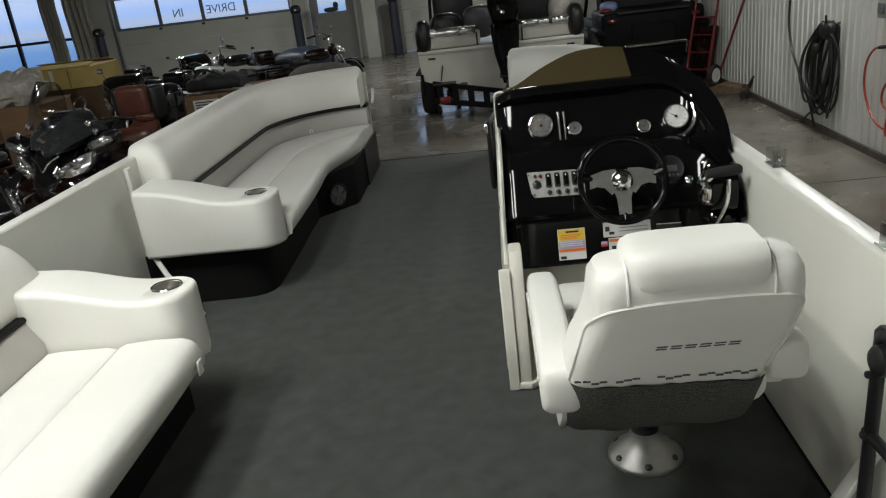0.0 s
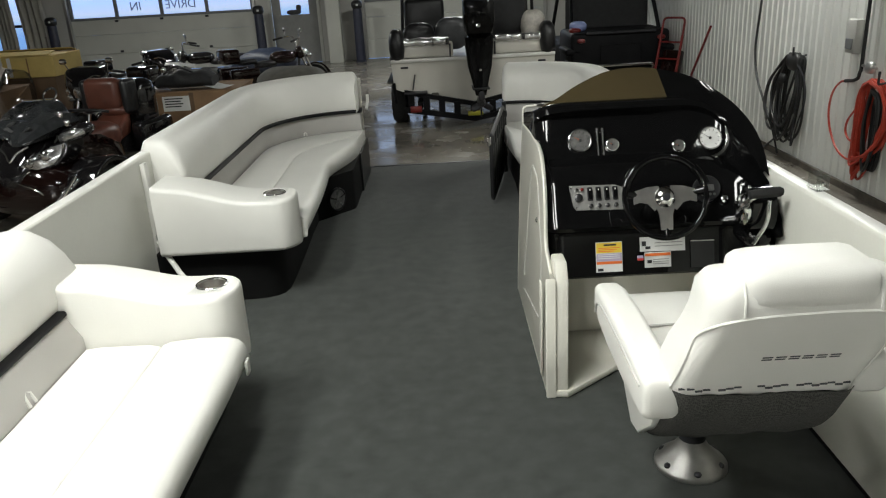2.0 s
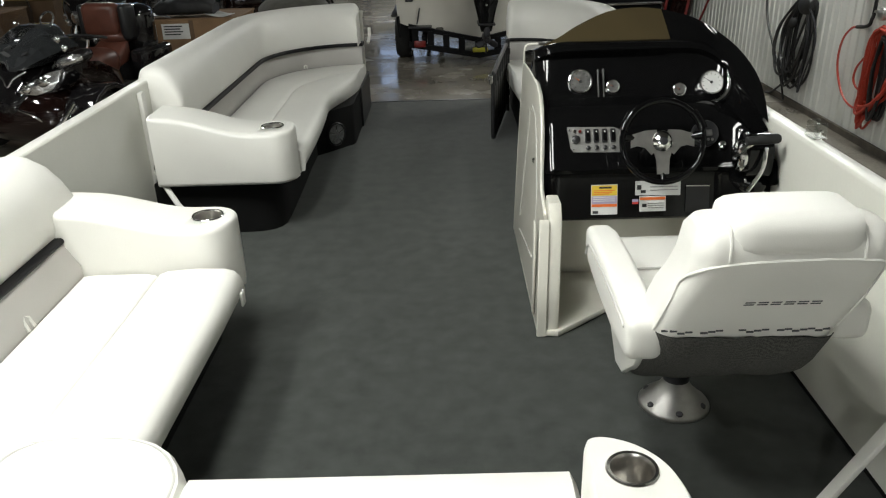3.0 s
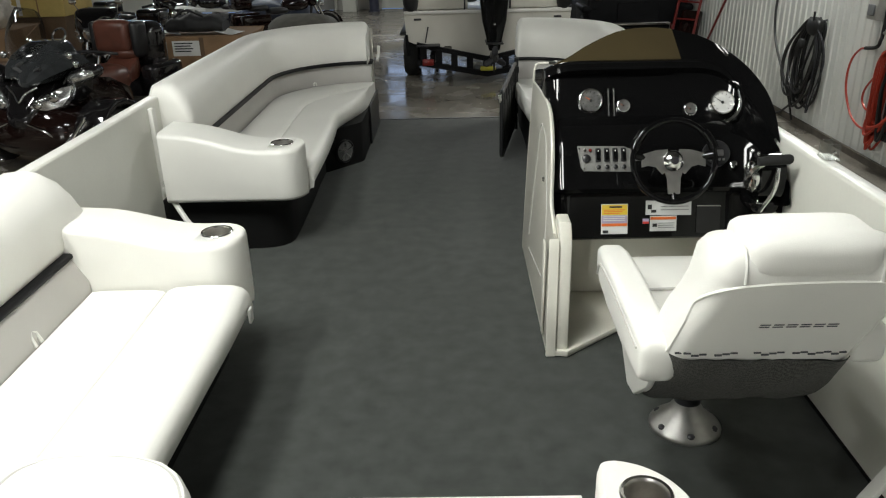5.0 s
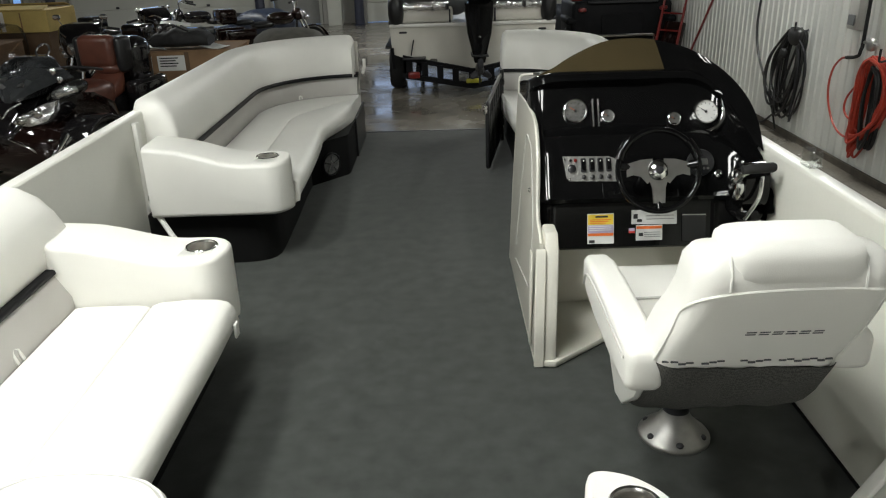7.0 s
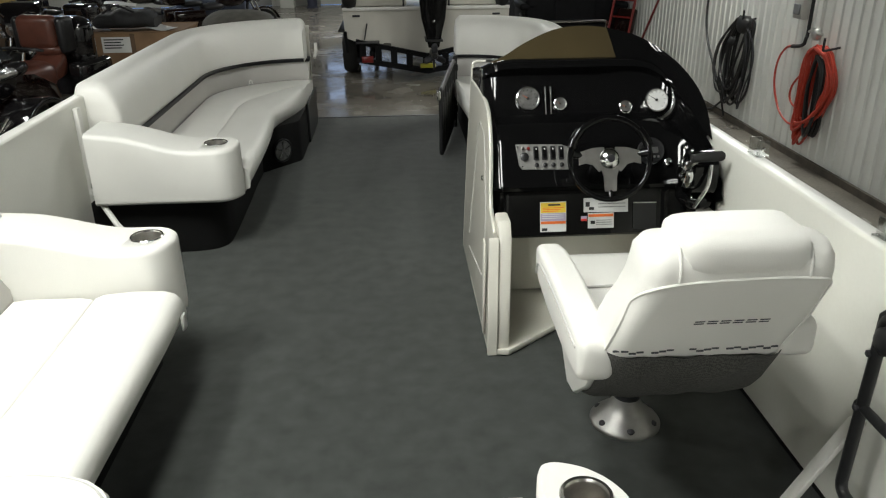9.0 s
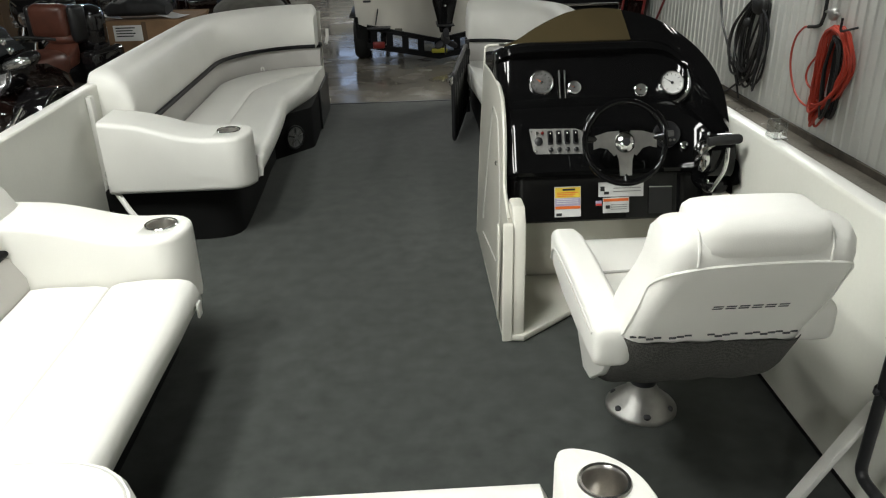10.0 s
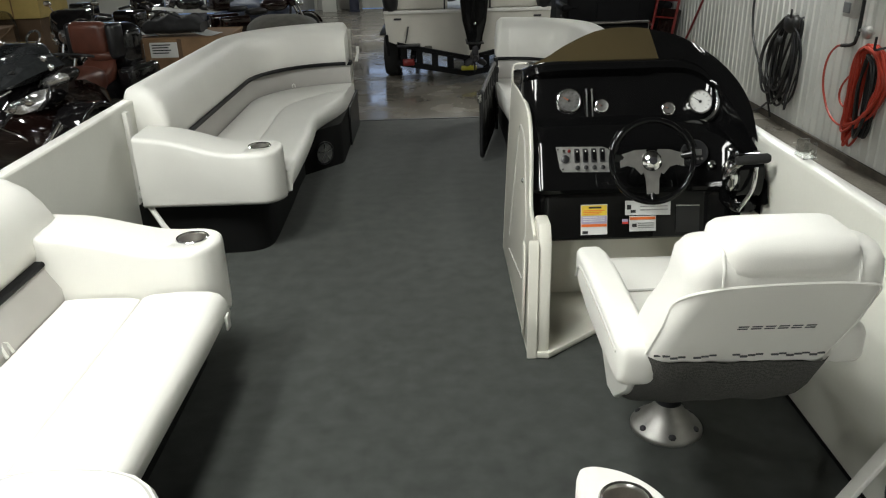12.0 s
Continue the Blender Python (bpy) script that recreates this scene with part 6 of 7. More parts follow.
        for lx, lr in ((-0.2, 0.07), (0.0, 0.095), (0.2, 0.07)):
            bm = B()
            blob(bm, (lx, -0.66 if lx == 0 else -0.60, 0.93), (lr, 0.05, lr))
            part("lamp", bm, HEADLIGHT, fr)
        for sx in (-1, 1):
            bm = B()
            blob(bm, (sx * 0.27, -0.30, 0.62), (0.12, 0.16, 0.20))
            part("leg_fairing", bm, paint, mc)
            bm = B()
            tube(bm, curve([(sx * 0.10, -0.63, 1.10), (sx * 0.22, -0.58, 1.16), (sx * 0.32, -0.48, 1.14)], 5), 0.012, 6)
            part("chrome_trim", bm, CHROME, mc)
    if tail is not None:
        bm = B()
        box(bm, -0.22, 0.22, 0.86, 1.22, 0.84, 1.12, 0.06, 3)
        part("tour_box", bm, tail, mc)
    bm = B()
    tube(bm, [(0.05, 0.2, 0.3), (0.28, 0.24, 0.0)], 0.012, 6)
    part("side_stand", bm, DARK_STEEL, mc)
    return mc


motorcycle(-5.02, 12.3, -12, DARK_PAINT, "black touring motorcycle with chrome lamps and fairing", False, True, 1.2, DARK_PAINT, True)
motorcycle(-5.3, 14.7, 70, DARK_PAINT, "black touring motorcycle standing side on", False, True, 1.1, DARK_PAINT, True)
motorcycle(-4.9, 17.4, -70, DARK_PAINT, "black motorcycle with raised handlebars", False, False, 1.18)
motorcycle(-3.15, 16.4, 125, MAROON, "dark red motorcycle with chrome handlebars", False, True, 1.22, MAROON)
motorcycle(-6.6, 9.3, -18, DARK_PAINT, "black motorcycle with chrome wheels beside the trike", False, True)
motorcycle(-5.35, 7.7, -16, MAROON, "maroon motorcycle beside the trike", False, True, 0.98)


def carton(x0, x1, y0, y1, z1, mat, label, z0=FLOOR, flaps=True, name="cardboard_box"):
    cx, cy = (x0 + x1) / 2, (y0 + y1) / 2
    t = thing(name, label, "box", "boxes", pose(cx, cy, z0))
    w, d, h = (x1 - x0) / 2, (y1 - y0) / 2, z1 - z0
    bm = B()
    box(bm, -w, w, -d, d, 0, h, 0.006, 1)
    part("carton", bm, mat, t)
    bm = B()
    box(bm, -0.03, 0.03, -d - 0.001, -d, 0.02, h - 0.01)
    part("tape", bm, PAPER if mat is YELLOW_CARD else CARD_DARK, t)
    if flaps:
        for s, ang in ((-1, 8), (1, 20)):
            bm = B()
            m = pose(0, s * d, h + 0.003, s * ang, 0, 0)
            box(bm, -w - 0.02, w + 0.02, 0 if s < 0 else -d * 0.9, d * 0.9 if s < 0 else 0, 0.0, 0.012, 0, 1, m)
            part("flap", bm, mat, t)
    return t


big = carton(-3.86, -2.62, 10.75, 11.75, 0.12, CARD, "large brown cardboard box with a white label")
bm = B()
box(bm, -0.40, -0.03, -0.5035, -0.501, 0.72, 0.92)
lb = part("shipping_label", bm, PAPER, big)
for k in range(4):
    bm = B()
    box(bm, -0.37, -0.12 - 0.03 * (k % 2), -0.5055, -0.5037, 0.88 - 0.035 * k, 0.895 - 0.035 * k)
    part("bar", bm, INK, lb)
bag = thing("black_bag", "black soft bag lying on the cardboard box", "bag")
bm = B()
rings = []
for i in range(13):
    u = i / 12
    w = 0.30 * math.sin(math.pi * (0.12 + 0.76 * u)) ** 0.5
    h = 0.24 * math.sin(math.pi * (0.15 + 0.7 * u)) ** 0.6 + 0.02 * math.sin(u * 17)
    rings.append([(-3.74 + 0.76 * u + 0.02 * math.sin(7 * u), 11.05 + w * a * 2 + 0.03 * math.sin(u * 9), 0.16 + h / 2 + b * h) for a, b in rrect(1, 1, 0.35, 4)])
loft(bm, rings)
part("bag_body", bm, BAG_CLOTH, bag)
bm = B()
tube(bm, curve([(-3.6, 10.85, 0.36), (-3.4, 10.78, 0.46), (-3.2, 10.85, 0.37)], 6), 0.015, 6)
part("handle", bm, BAG_CLOTH, bag)
for px, py, tn in ((-3.5, 11.3, 15), (-2.95, 11.0, -20), (-3.8, 10.95, 30)):
    t = thing("paper_sheet", "loose white paper lying on the box", "paper", "papers")
    bm = B()
    rings = []
    for i in range(7):
        u = -0.2 + i / 15
        z = (0.43 if px == -3.5 else 0.155) + 0.025 * math.sin(9 * u + px)
        m = pose(px, py, 0, 0, 0, tn)
        rings.append([m @ Vector((u, -0.14, z)), m @ Vector((u, 0.14, z + 0.012)), m @ Vector((u, 0.14, z + 0.015)), m @ Vector((u, -0.14, z + 0.003))])
    loft(bm, rings)
    part("sheet", bm, PAPER, t)
carton(-7.3, -5.98, 12.7, 13.6, 0.24, CARD_DARK, "tall brown cardboard box under a yellow one", flaps=False)
yb = carton(-7.35, -5.93, 12.65, 13.65, 0.57, YELLOW_CARD, "yellow cardboard box stacked on a brown one", 0.243, False, "yellow_box")
for s in (-1, 1):
    bm = B()
    box(bm, -0.66, 0.66, -0.22, 0.0, 0.0, 0.014, 0, 1, pose(0, s * 0.49, 0.335, 0, 0, 0 if s > 0 else 180) @ pose(0, 0, 0, -12, 0, 0))
    part("lid_flap", bm, YELLOW_CARD, yb)
bm = B()
box(bm, 0.28, 0.30, -0.503, -0.49, 0.02, 0.30)
part("fold_line", bm, CARD, yb)
carton(-7.4, -6.0, 11.0, 11.9, 0.22, CARD, "brown cardboard box with plastic film on it")
carton(-6.3, -5.5, 10.0, 10.7, -0.15, CARD_DARK, "low brown cardboard box")
film = thing("plastic_film", "crumpled white plastic film heaped on a box", "packaging")
bm = B()
blob(bm, (-6.55, 11.4, 0.44), (0.45, 0.34, 0.24), n=60, k=32)
for v in bm.verts:
    d = noise.noise(v.co * 7) * 0.11 + noise.noise(v.co * 16) * 0.03
    v.co += Vector((d, d * 0.6, d))
part("film", bm, PLASTIC_FILM, film, angle=25)


# low vehicle under an olive cover, and one under a blue cover
def covered(x, y, turn, size, mat, label, skirt):
    t = thing("covered_vehicle", label, "vehicle", "covered vehicles", pose(x, y, FLOOR, 0, 0, turn))
    bm = B()
    rings = []
    sx, sy, sz = size
    for i in range(15):
        u = i / 14
        h = sz * (0.62 + 0.38 * math.sin(math.pi * min(1, u * 1.25)) ** 0.7)
        w = sx * (0.55 + 0.45 * math.sin(math.pi * (0.1 + 0.8 * u)) ** 0.6)
        rings.append([(a * w, -sy / 2 + sy * u, 0.42 + (h - 0.42) / 2 + b * (h - 0.42) + 0.012 * math.sin(19 * u + 8 * a)) for a, b in rrect(1, 1, 0.32, 5)])
    loft(bm, rings)
    part("cover", bm, mat, t)
    bm = B()
    box(bm, -sx * 0.46, sx * 0.46, -sy * 0.46, sy * 0.46, 0.22, 0.60, 0.07, 3)
    part("body", bm, skirt, t)
    for ax in (-1, 1):
        for ay in (-1, 1):
            wheel_parts(t, (ax * sx * 0.42, ay * sy * 0.34, 0.26), (1, 0, 0), 0.26, 0.2, DARK_STEEL, "wheel", 4)


covered(-2.2, 12.7, 8, (1.1, 1.9, 1.06), TAUPE, "low vehicle under an olive grey cloth cover", HULL)
covered(-3.7, 17.3, 60, (0.9, 2.0, 1.0), BLUE_PAINT, "vehicle under a dark blue cover", DARK_PAINT)

BED_BLACK = material("dull_black_plastic", (0.007, 0.007, 0.008), 0.55, vary=0.2, scale=12, grain=0.2, spec=0.12)

# white power boat on its trailer
pb = thing("power_boat", "white power boat with black outboard motor on a trailer", "boat")
BX, BY = 0.70, 12.45
bm = B()
rings = []
for y, w, keel, chine, top in ((0, 1.26, -0.52, -0.28, 0.20), (1.5, 1.28, -0.54, -0.28, 0.24), (3.2, 1.22, -0.50, -0.20, 0.32), (4.6, 0.85, -0.36, 0.0, 0.42), (5.5, 0.3, -0.05, 0.2, 0.5), (5.8, 0.04, 0.30, 0.36, 0.52)):
    rings.append([(BX + a, BY + y, z) for a, z in ((0, keel), (w * 0.9, chine), (w, chine + 0.05), (w * 1.02, top - 0.05), (w, top), (-w, top), (-w * 1.02, top - 0.05), (-w, chine + 0.05), (-w * 0.9, chine))])
loft(bm, rings)
part("hull", bm, HULL, pb)
bm = B()
for z in (0.165,):
    box(bm, BX - 1.29, BX + 1.29, BY - 0.025, BY + 0.03, z, z + 0.055, 0.012, 2)
part("transom_rail", bm, ALU_WHITE, pb)
for sx in (-1, 1):
    bm = B()
    box(bm, BX + sx * 1.26 - 0.04, BX + sx * 1.26 + 0.04, BY - 0.02, BY + 4.2, 0.20, 0.27, 0.02, 2)
    part("gunwale", bm, DARK_STEEL, pb)
    bm = B()
    blob(bm, (BX + sx * 1.18, BY + 0.15, 0.42), (0.13, 0.25, 0.26))
    part("corner_cushion", bm, SATIN_BLACK, pb)
    bm = B()
    box(bm, BX + sx * 0.72 - 0.42, BX + sx * 0.72 + 0.42, BY + 0.05, BY + 0.55, 0.22, 0.42, 0.03, 2)
    part("rear_deck", bm, HULL, pb)
    bm = B()
    rings = []
    for i in range(15):
        u = -1 + i / 7
        rings.append([(BX + sx * 0.72 + u * 0.36 , BY + 0.16 + 0.05 * noise.noise(Vector((u * 5, sx, 0))) + a, 0.455 + 0.035 * noise.noise(Vector((u * 7, sx * 3, 2))) + b) for a, b in rrect(0.30, 0.12 + 0.05 * noise.noise(Vector((u * 9, sx, 5))), 0.04, 3)])
    loft(bm, rings)
    part("foil_wrap", bm, HEADLIGHT, pb, "crumpled silver wrap")
    for dx, top, mat in ((0.30, 0.72, GREY_PAINT), (0.84, 0.66, SATIN_BLACK)):
        bm = B()
        blob(bm, (BX + sx * dx, BY + 0.74, top - 0.20), (0.27, 0.12, 0.26), power=2.8, n=20, k=12)
        part("seat_back", bm, mat, pb)
    bm = B()
    box(bm, BX + sx * 0.62 - 0.27, BX + sx * 0.62 + 0.27, BY + 0.86, BY + 1.35, 0.28, 0.46, 0.06, 4)
    part("seat", bm, GREY_PAINT, pb)
    bm = B()
    tube(bm, bend([(BX + sx * 1.15, BY + 1.6, 0.26), (BX + sx * 1.08, BY + 1.4, 1.5), (BX, BY + 1.4, 1.55)], 0.12), 0.028, 8)
    part("tower_tube", bm, SATIN_BLACK, pb)
    bm = B()
    box(bm, BX + sx * 0.75 - 0.36, BX + sx * 0.75 + 0.36, BY + 2.0, BY + 2.5, 0.3, 1.05, 0.08, 3)
    part("console", bm, SATIN_BLACK, pb)
    bm = B()
    box(bm, BX + sx * 1.08 - 0.06, BX + sx * 1.08 + 0.06, BY - 0.012, BY + 0.0, 0.075, 0.105, 0.008, 1)
    part("vent", bm, DARK_STEEL, pb)
    bm = B()
    tube(bm, [(BX + sx * 0.92, BY - 0.03, -0.02), (BX + sx * 0.97, BY - 0.05, -0.26)], 0.010, 8)
    part("tab_ram", bm, DARK_STEEL, pb)
    bm = B()
    box(bm, BX + sx * 0.92 - 0.18, BX + sx * 0.92 + 0.18, BY - 0.22, BY + 0.0, -0.30, -0.28, 0.004, 1)
    part("trim_tab", bm, DARK_STEEL, pb)
    bm = B()
    tube(bm, [(BX + sx * 0.35, BY + 0.05, 0.2), (BX + sx * 0.35, BY + 0.05, 0.42)], 0.014, 6)
    part("grab_post", bm, DARK_STEEL, pb)
bm = B()
box(bm, BX - 1.1, BX + 1.1, BY + 2.45, BY + 2.47, 1.0, 1.35, 0.004, 1)
part("windshield", bm, SHIELD, pb)
bm = B()
blob(bm, (BX + 1.0, BY + 0.45, 0.62), (0.2, 0.18, 0.22))
part("white_bundle", bm, PLASTIC_FILM, pb)
bm = B()
blob(bm, (BX + 0.55, BY + 0.55, 0.86), (0.36, 0.2, 0.42))
part("dark_cover", bm, BAG_CLOTH, pb)
# outboard
om = thing("outboard_motor", "black outboard motor hung on the boat's transom", "outboard motor")
MX, MY = 0.78, 11.98
bm = B()
rings = []
for z, w, d, y in ((0.52, 0.26, 0.34, 0.06), (0.60, 0.40, 0.56, 0.02), (0.80, 0.46, 0.68, 0.0), (1.05, 0.45, 0.68, 0.0), (1.2, 0.38, 0.58, 0.03), (1.28, 0.24, 0.4, 0.06)):
    rings.append([(MX + a, MY + y + b, z) for a, b in rrect(w, d, 0.12, 5)])
loft(bm, rings)
part("cowling", bm, GLOSS_BLACK, om)
bm = B()
rings = []
for z, w, d, y in ((0.54, 0.42, 0.38, 0.10), (0.40, 0.42, 0.36, 0.10), (0.10, 0.36, 0.34, 0.08), (-0.08, 0.27, 0.32, 0.06), (-0.32, 0.16, 0.34, 0.04)):
    rings.append([(MX + a, MY + y + b, z) for a, b in rrect(w, d, 0.05, 4)])
loft(bm, rings)
part("leg", bm, GLOSS_BLACK, om)
bm = B()
box(bm, MX - 0.13, MX + 0.13, MY - 0.24, MY + 0.24, -0.22, -0.20, 0.008, 1)
part("cavitation_plate", bm, SATIN_BLACK, om)
bm = B()
disc(bm, (MX, MY + 0.26, -0.42), (0, -1, 0), [(0.01, 0), (0.06, 0.1), (0.065, 0.3), (0.055, 0.5), (0.04, 0.56)], 14)
part("gearcase", bm, SATIN_BLACK, om)
bm = B()
prism(bm, [(MY - 0.05, -0.44), (MY + 0.18, -0.44), (MY + 0.05, -0.66), (MY - 0.02, -0.66)], "x", MX - 0.012, MX + 0.012)
part("skeg", bm, SATIN_BLACK, om)
for k in range(3):
    bm = B()
    a = radians(90 + 120 * k)
    blob(bm, (MX + 0.10 * math.cos(a), MY - 0.24, -0.42 + 0.10 * math.sin(a)), (0.085, 0.02, 0.05), pose(0, 0, 0, 0, -math.degrees(a), 0) @ pose(0, 0, 0, 25, 0, 0))
    part("propeller_blade", bm, DARK_STEEL, om)
bm = B()
box(bm, MX - 0.14, MX + 0.14, MY + 0.26, MY + 0.46, -0.05, 0.36, 0.02, 2)
part("bracket", bm, DARK_STEEL, om)
bm = B()
disc(bm, (MX, MY - 0.115, 0.06), (0, -1, 0.2), [(0.02, 0), (0.018, 0.012), (0.006, 0.016)], 10)
part("flush_plug", bm, CHROME, om)
bm = B()
disc(bm, (MX - 0.02, MY - 0.33, 0.72), (0, -1, 0.1), [(0.035, 0), (0.03, 0.012), (0.006, 0.016)], 12)
part("badge", bm, CHROME, om)
# trailer
tr = thing("boat_trailer", "dark boat trailer with red lamps under the white boat", "trailer")
for sx in (-1, 1):
    wheel_parts(tr, (BX + sx * 1.22, BY + 0.55, FLOOR + 0.33), (1, 0, 0), 0.33, 0.22, BED_BLACK, "wheel", 5)
    wheel_parts(tr, (BX + sx * 1.22, BY + 1.35, FLOOR + 0.33), (1, 0, 0), 0.33, 0.22, BED_BLACK, "wheel", 5)
    bm = B()
    box(bm, BX + sx * 1.24 - 0.14, BX + sx * 1.24 + 0.14, BY + 0.15, BY + 1.75, FLOOR + 0.68, FLOOR + 0.72, 0.015, 2)
    part("fender", bm, SATIN_BLACK, tr)
    bm = B()
    box(bm, BX + sx * 0.86 - 0.04, BX + sx * 0.86 + 0.04, BY - 0.1, BY + 5.5, FLOOR + 0.30, FLOOR + 0.42, 0.01, 1)
    part("rail", bm, BED_BLACK, tr)
    bm = B()
    box(bm, BX + sx * 0.93 - 0.09, BX + sx * 0.93 + 0.09, BY - 0.20, BY - 0.143, FLOOR + 0.26, FLOOR + 0.36, 0.015, 2)
    part("tail_lamp", bm, RED_PAINT, tr)
    bm = B()
    box(bm, BX + sx * 0.62 - 0.06, BX + sx * 0.62 + 0.06, BY - 0.05, BY + 3.6, FLOOR + 0.42, FLOOR + 0.53, 0.02, 2)
    part("bunk", bm, TAUPE, tr)
    bm = B()
    tube(bm, [(BX + sx * 1.24, BY - 0.05, FLOOR + 0.4), (BX + sx * 1.26, BY - 0.05, FLOOR + 0.72)], 0.025, 8)
    part("guide_post", bm, BED_BLACK, tr)
for sx in (-1, 1):
    for y, z_in, z_out, h in ((-0.12, 0.335, 0.57, 0.035), (-0.14, 0.105, 0.30, 0.04)):
        bm = B()
        loft(bm, [[(BX + sx * x, BY + y, FLOOR + z - h), (BX + sx * x, BY + y + 0.08, FLOOR + z - h), (BX + sx * x, BY + y + 0.08, FLOOR + z + h), (BX + sx * x, BY + y, FLOOR + z + h)] for x, z in ((0.0, z_in), (1.1, z_out))])
        part("cross_beam", bm, BED_BLACK, tr)
    for x in (0.02, 0.28, 0.52, 0.76, 1.0):
        bm = B()
        box(bm, BX + sx * x - 0.05, BX + sx * x + 0.05, BY - 0.13, BY - 0.07, FLOOR + 0.10 + 0.18 * x, FLOOR + 0.33 + 0.21 * x)
        part("strut", bm, BED_BLACK, tr)
bm = B()
box(bm, BX - 0.12, BX + 0.12, BY - 0.24, BY - 0.17, FLOOR + 0.17, FLOOR + 0.24, 0.02, 2)
part("winch_strap", bm, LIME, tr)
bm = B()
tube(bm, [(BX, BY + 5.0, FLOOR + 0.36), (BX, BY + 7.2, FLOOR + 0.36)], 0.05, 8)
part("drawbar", bm, BED_BLACK, tr)
bm = B()
tube(bm, [(BX, BY + 7.0, FLOOR + 0.36), (BX, BY + 7.0, FLOOR + 0.0)], 0.035, 8)
part("jack_stand", bm, BED_BLACK, tr)

# black side-by-side off-road vehicle
ut = thing("off_road_vehicle", "black side-by-side off-road vehicle with red trim", "vehicle", at=pose(3.22, 14.9, FLOOR) @ Matrix.Scale(1.15, 4))
for sx in (-1, 1):
    for y in (-0.95, 0.95):
        wheel_parts(ut, (sx * 0.62, y, 0.36), (1, 0, 0), 0.36, 0.26, DARK_STEEL, "wheel", 6)
    bm = B()
    tube(bm, bend([(sx * 0.66, -1.1, 0.9), (sx * 0.60, -0.55, 1.75), (sx * 0.58, 0.5, 1.82), (sx * 0.66, 1.0, 0.9)], 0.15), 0.03, 8)
    part("cage_tube", bm, BED_BLACK, ut)
    bm = B()
    box(bm, sx * 0.68 - 0.12, sx * 0.68 + 0.12, -1.35, -0.65, 0.76, 0.86, 0.04, 3)
    part("fender", bm, BED_BLACK, ut)
    bm = B()
    box(bm, sx * 0.58 - 0.06, sx * 0.58 + 0.06, -1.42, -1.34, 0.94, 1.0, 0.03, 2)
    part("tail_lamp", bm, RED_PAINT, ut)
    bm = B()
    box(bm, sx * 0.28 - 0.22, sx * 0.28 + 0.22, -0.15, 0.0, 0.8, 1.45, 0.06, 3)
    part("seat_back", bm, BED_BLACK, ut)
bm = B()
box(bm, -0.72, 0.72, -1.35, -0.25, 0.55, 1.08, 0.06, 3)
part("cargo_bed", bm, BED_BLACK, ut)
bm = B()
box(bm, -0.66, 0.66, -0.25, 1.4, 0.35, 0.85, 0.08, 3)
part("body", bm, BED_BLACK, ut)
bm = B()
box(bm, -0.70, 0.70, -0.6, 0.75, 1.78, 1.86, 0.05, 3)
part("roof", bm, BED_BLACK, ut)
bm = B()
box(bm, -0.64, 0.64, -0.36, -0.33, 0.85, 1.78, 0.01, 1)
part("rear_net", bm, BAG_CLOTH, ut)
bm = B()
box(bm, -0.66, 0.66, -1.30, -1.22, 0.36, 0.60, 0.03, 2)
part("skid_plate", bm, BED_BLACK, ut)
bm = B()
tube(bm, [(-0.6, -0.5, 1.76), (0.6, -0.5, 1.76)], 0.028, 8)
part("cage_cross", bm, BED_BLACK, ut)
bm = B()
box(bm, -0.5, 0.5, -1.40, -1.36, 1.05, 1.09, 0.01, 1)
part("tailgate_rail", bm, DARK_STEEL, ut)
bm = B()
box(bm, -0.30, 0.30, -1.375, -1.36, 0.62, 0.90, 0.01, 1)
part("tailgate_panel", bm, BED_BLACK, ut)
bm = B()
tube(bm, bend([(-0.45, -1.42, 0.45), (-0.45, -1.5, 0.62), (0.45, -1.5, 0.62), (0.45, -1.42, 0.45)], 0.06), 0.022, 8)
part("bumper", bm, CHROME, ut)
bm = B()
blob(bm, (-0.56, -1.0, 1.15), (0.13, 0.13, 0.08))
ck = thing("helmet", "blue and red helmet resting on the vehicle's bed", "helmet")
part("shell", bm, material("pale_blue_gloss", (0.25, 0.30, 0.55), 0.25), ck)
ck.matrix_basis = pose(3.22, 14.9, FLOOR) @ Matrix.Scale(1.15, 4)
bm = B()
blob(bm, (-0.62, -1.08, 1.10), (0.09, 0.09, 0.04))
part("stripe", bm, RED_PAINT, ck)

# red hand truck leaning by the wall, turned towards the boat
ht = thing("hand_truck", "dark red hand truck leaning against the wall", "hand truck", at=pose(3.84, 12.95, FLOOR, 0, 0, 40))
for dy in (-0.2, 0.2):
    bm = B()
    tube(bm, [(-0.06, dy, 0.10), (0.20, dy, 1.15)], 0.022, 8)
    part("rail", bm, RED_PAINT, ht)
    wheel_parts(ht, (0.02, dy * 1.4, 0.17), (0, 1, 0), 0.17, 0.07, ALU_WHITE, "wheel", 6)
    bm = B()
    disc(bm, (0.02, dy * 1.4 - 0.03, 0.17), (0, 1, 0), [(0.02, -0.012), (0.10, -0.008), (0.10, 0.068), (0.02, 0.072)], 20)
    part("wheel_disc", bm, ALU_WHITE, ht)
bm = B()
tube(bm, bend([(0.20, -0.2, 1.15), (0.26, -0.2, 1.42), (0.26, 0.2, 1.42), (0.20, 0.2, 1.15)], 0.08), 0.018, 8)
part("handle", bm, RED_PAINT, ht)
bm = B()
box(bm, 0.0, 0.12, -0.18, 0.18, 0.30, 0.95, 0.03, 2, pose(-0.02, 0, 0, 0, 14, 0))
part("back_plate", bm, MAROON, ht)
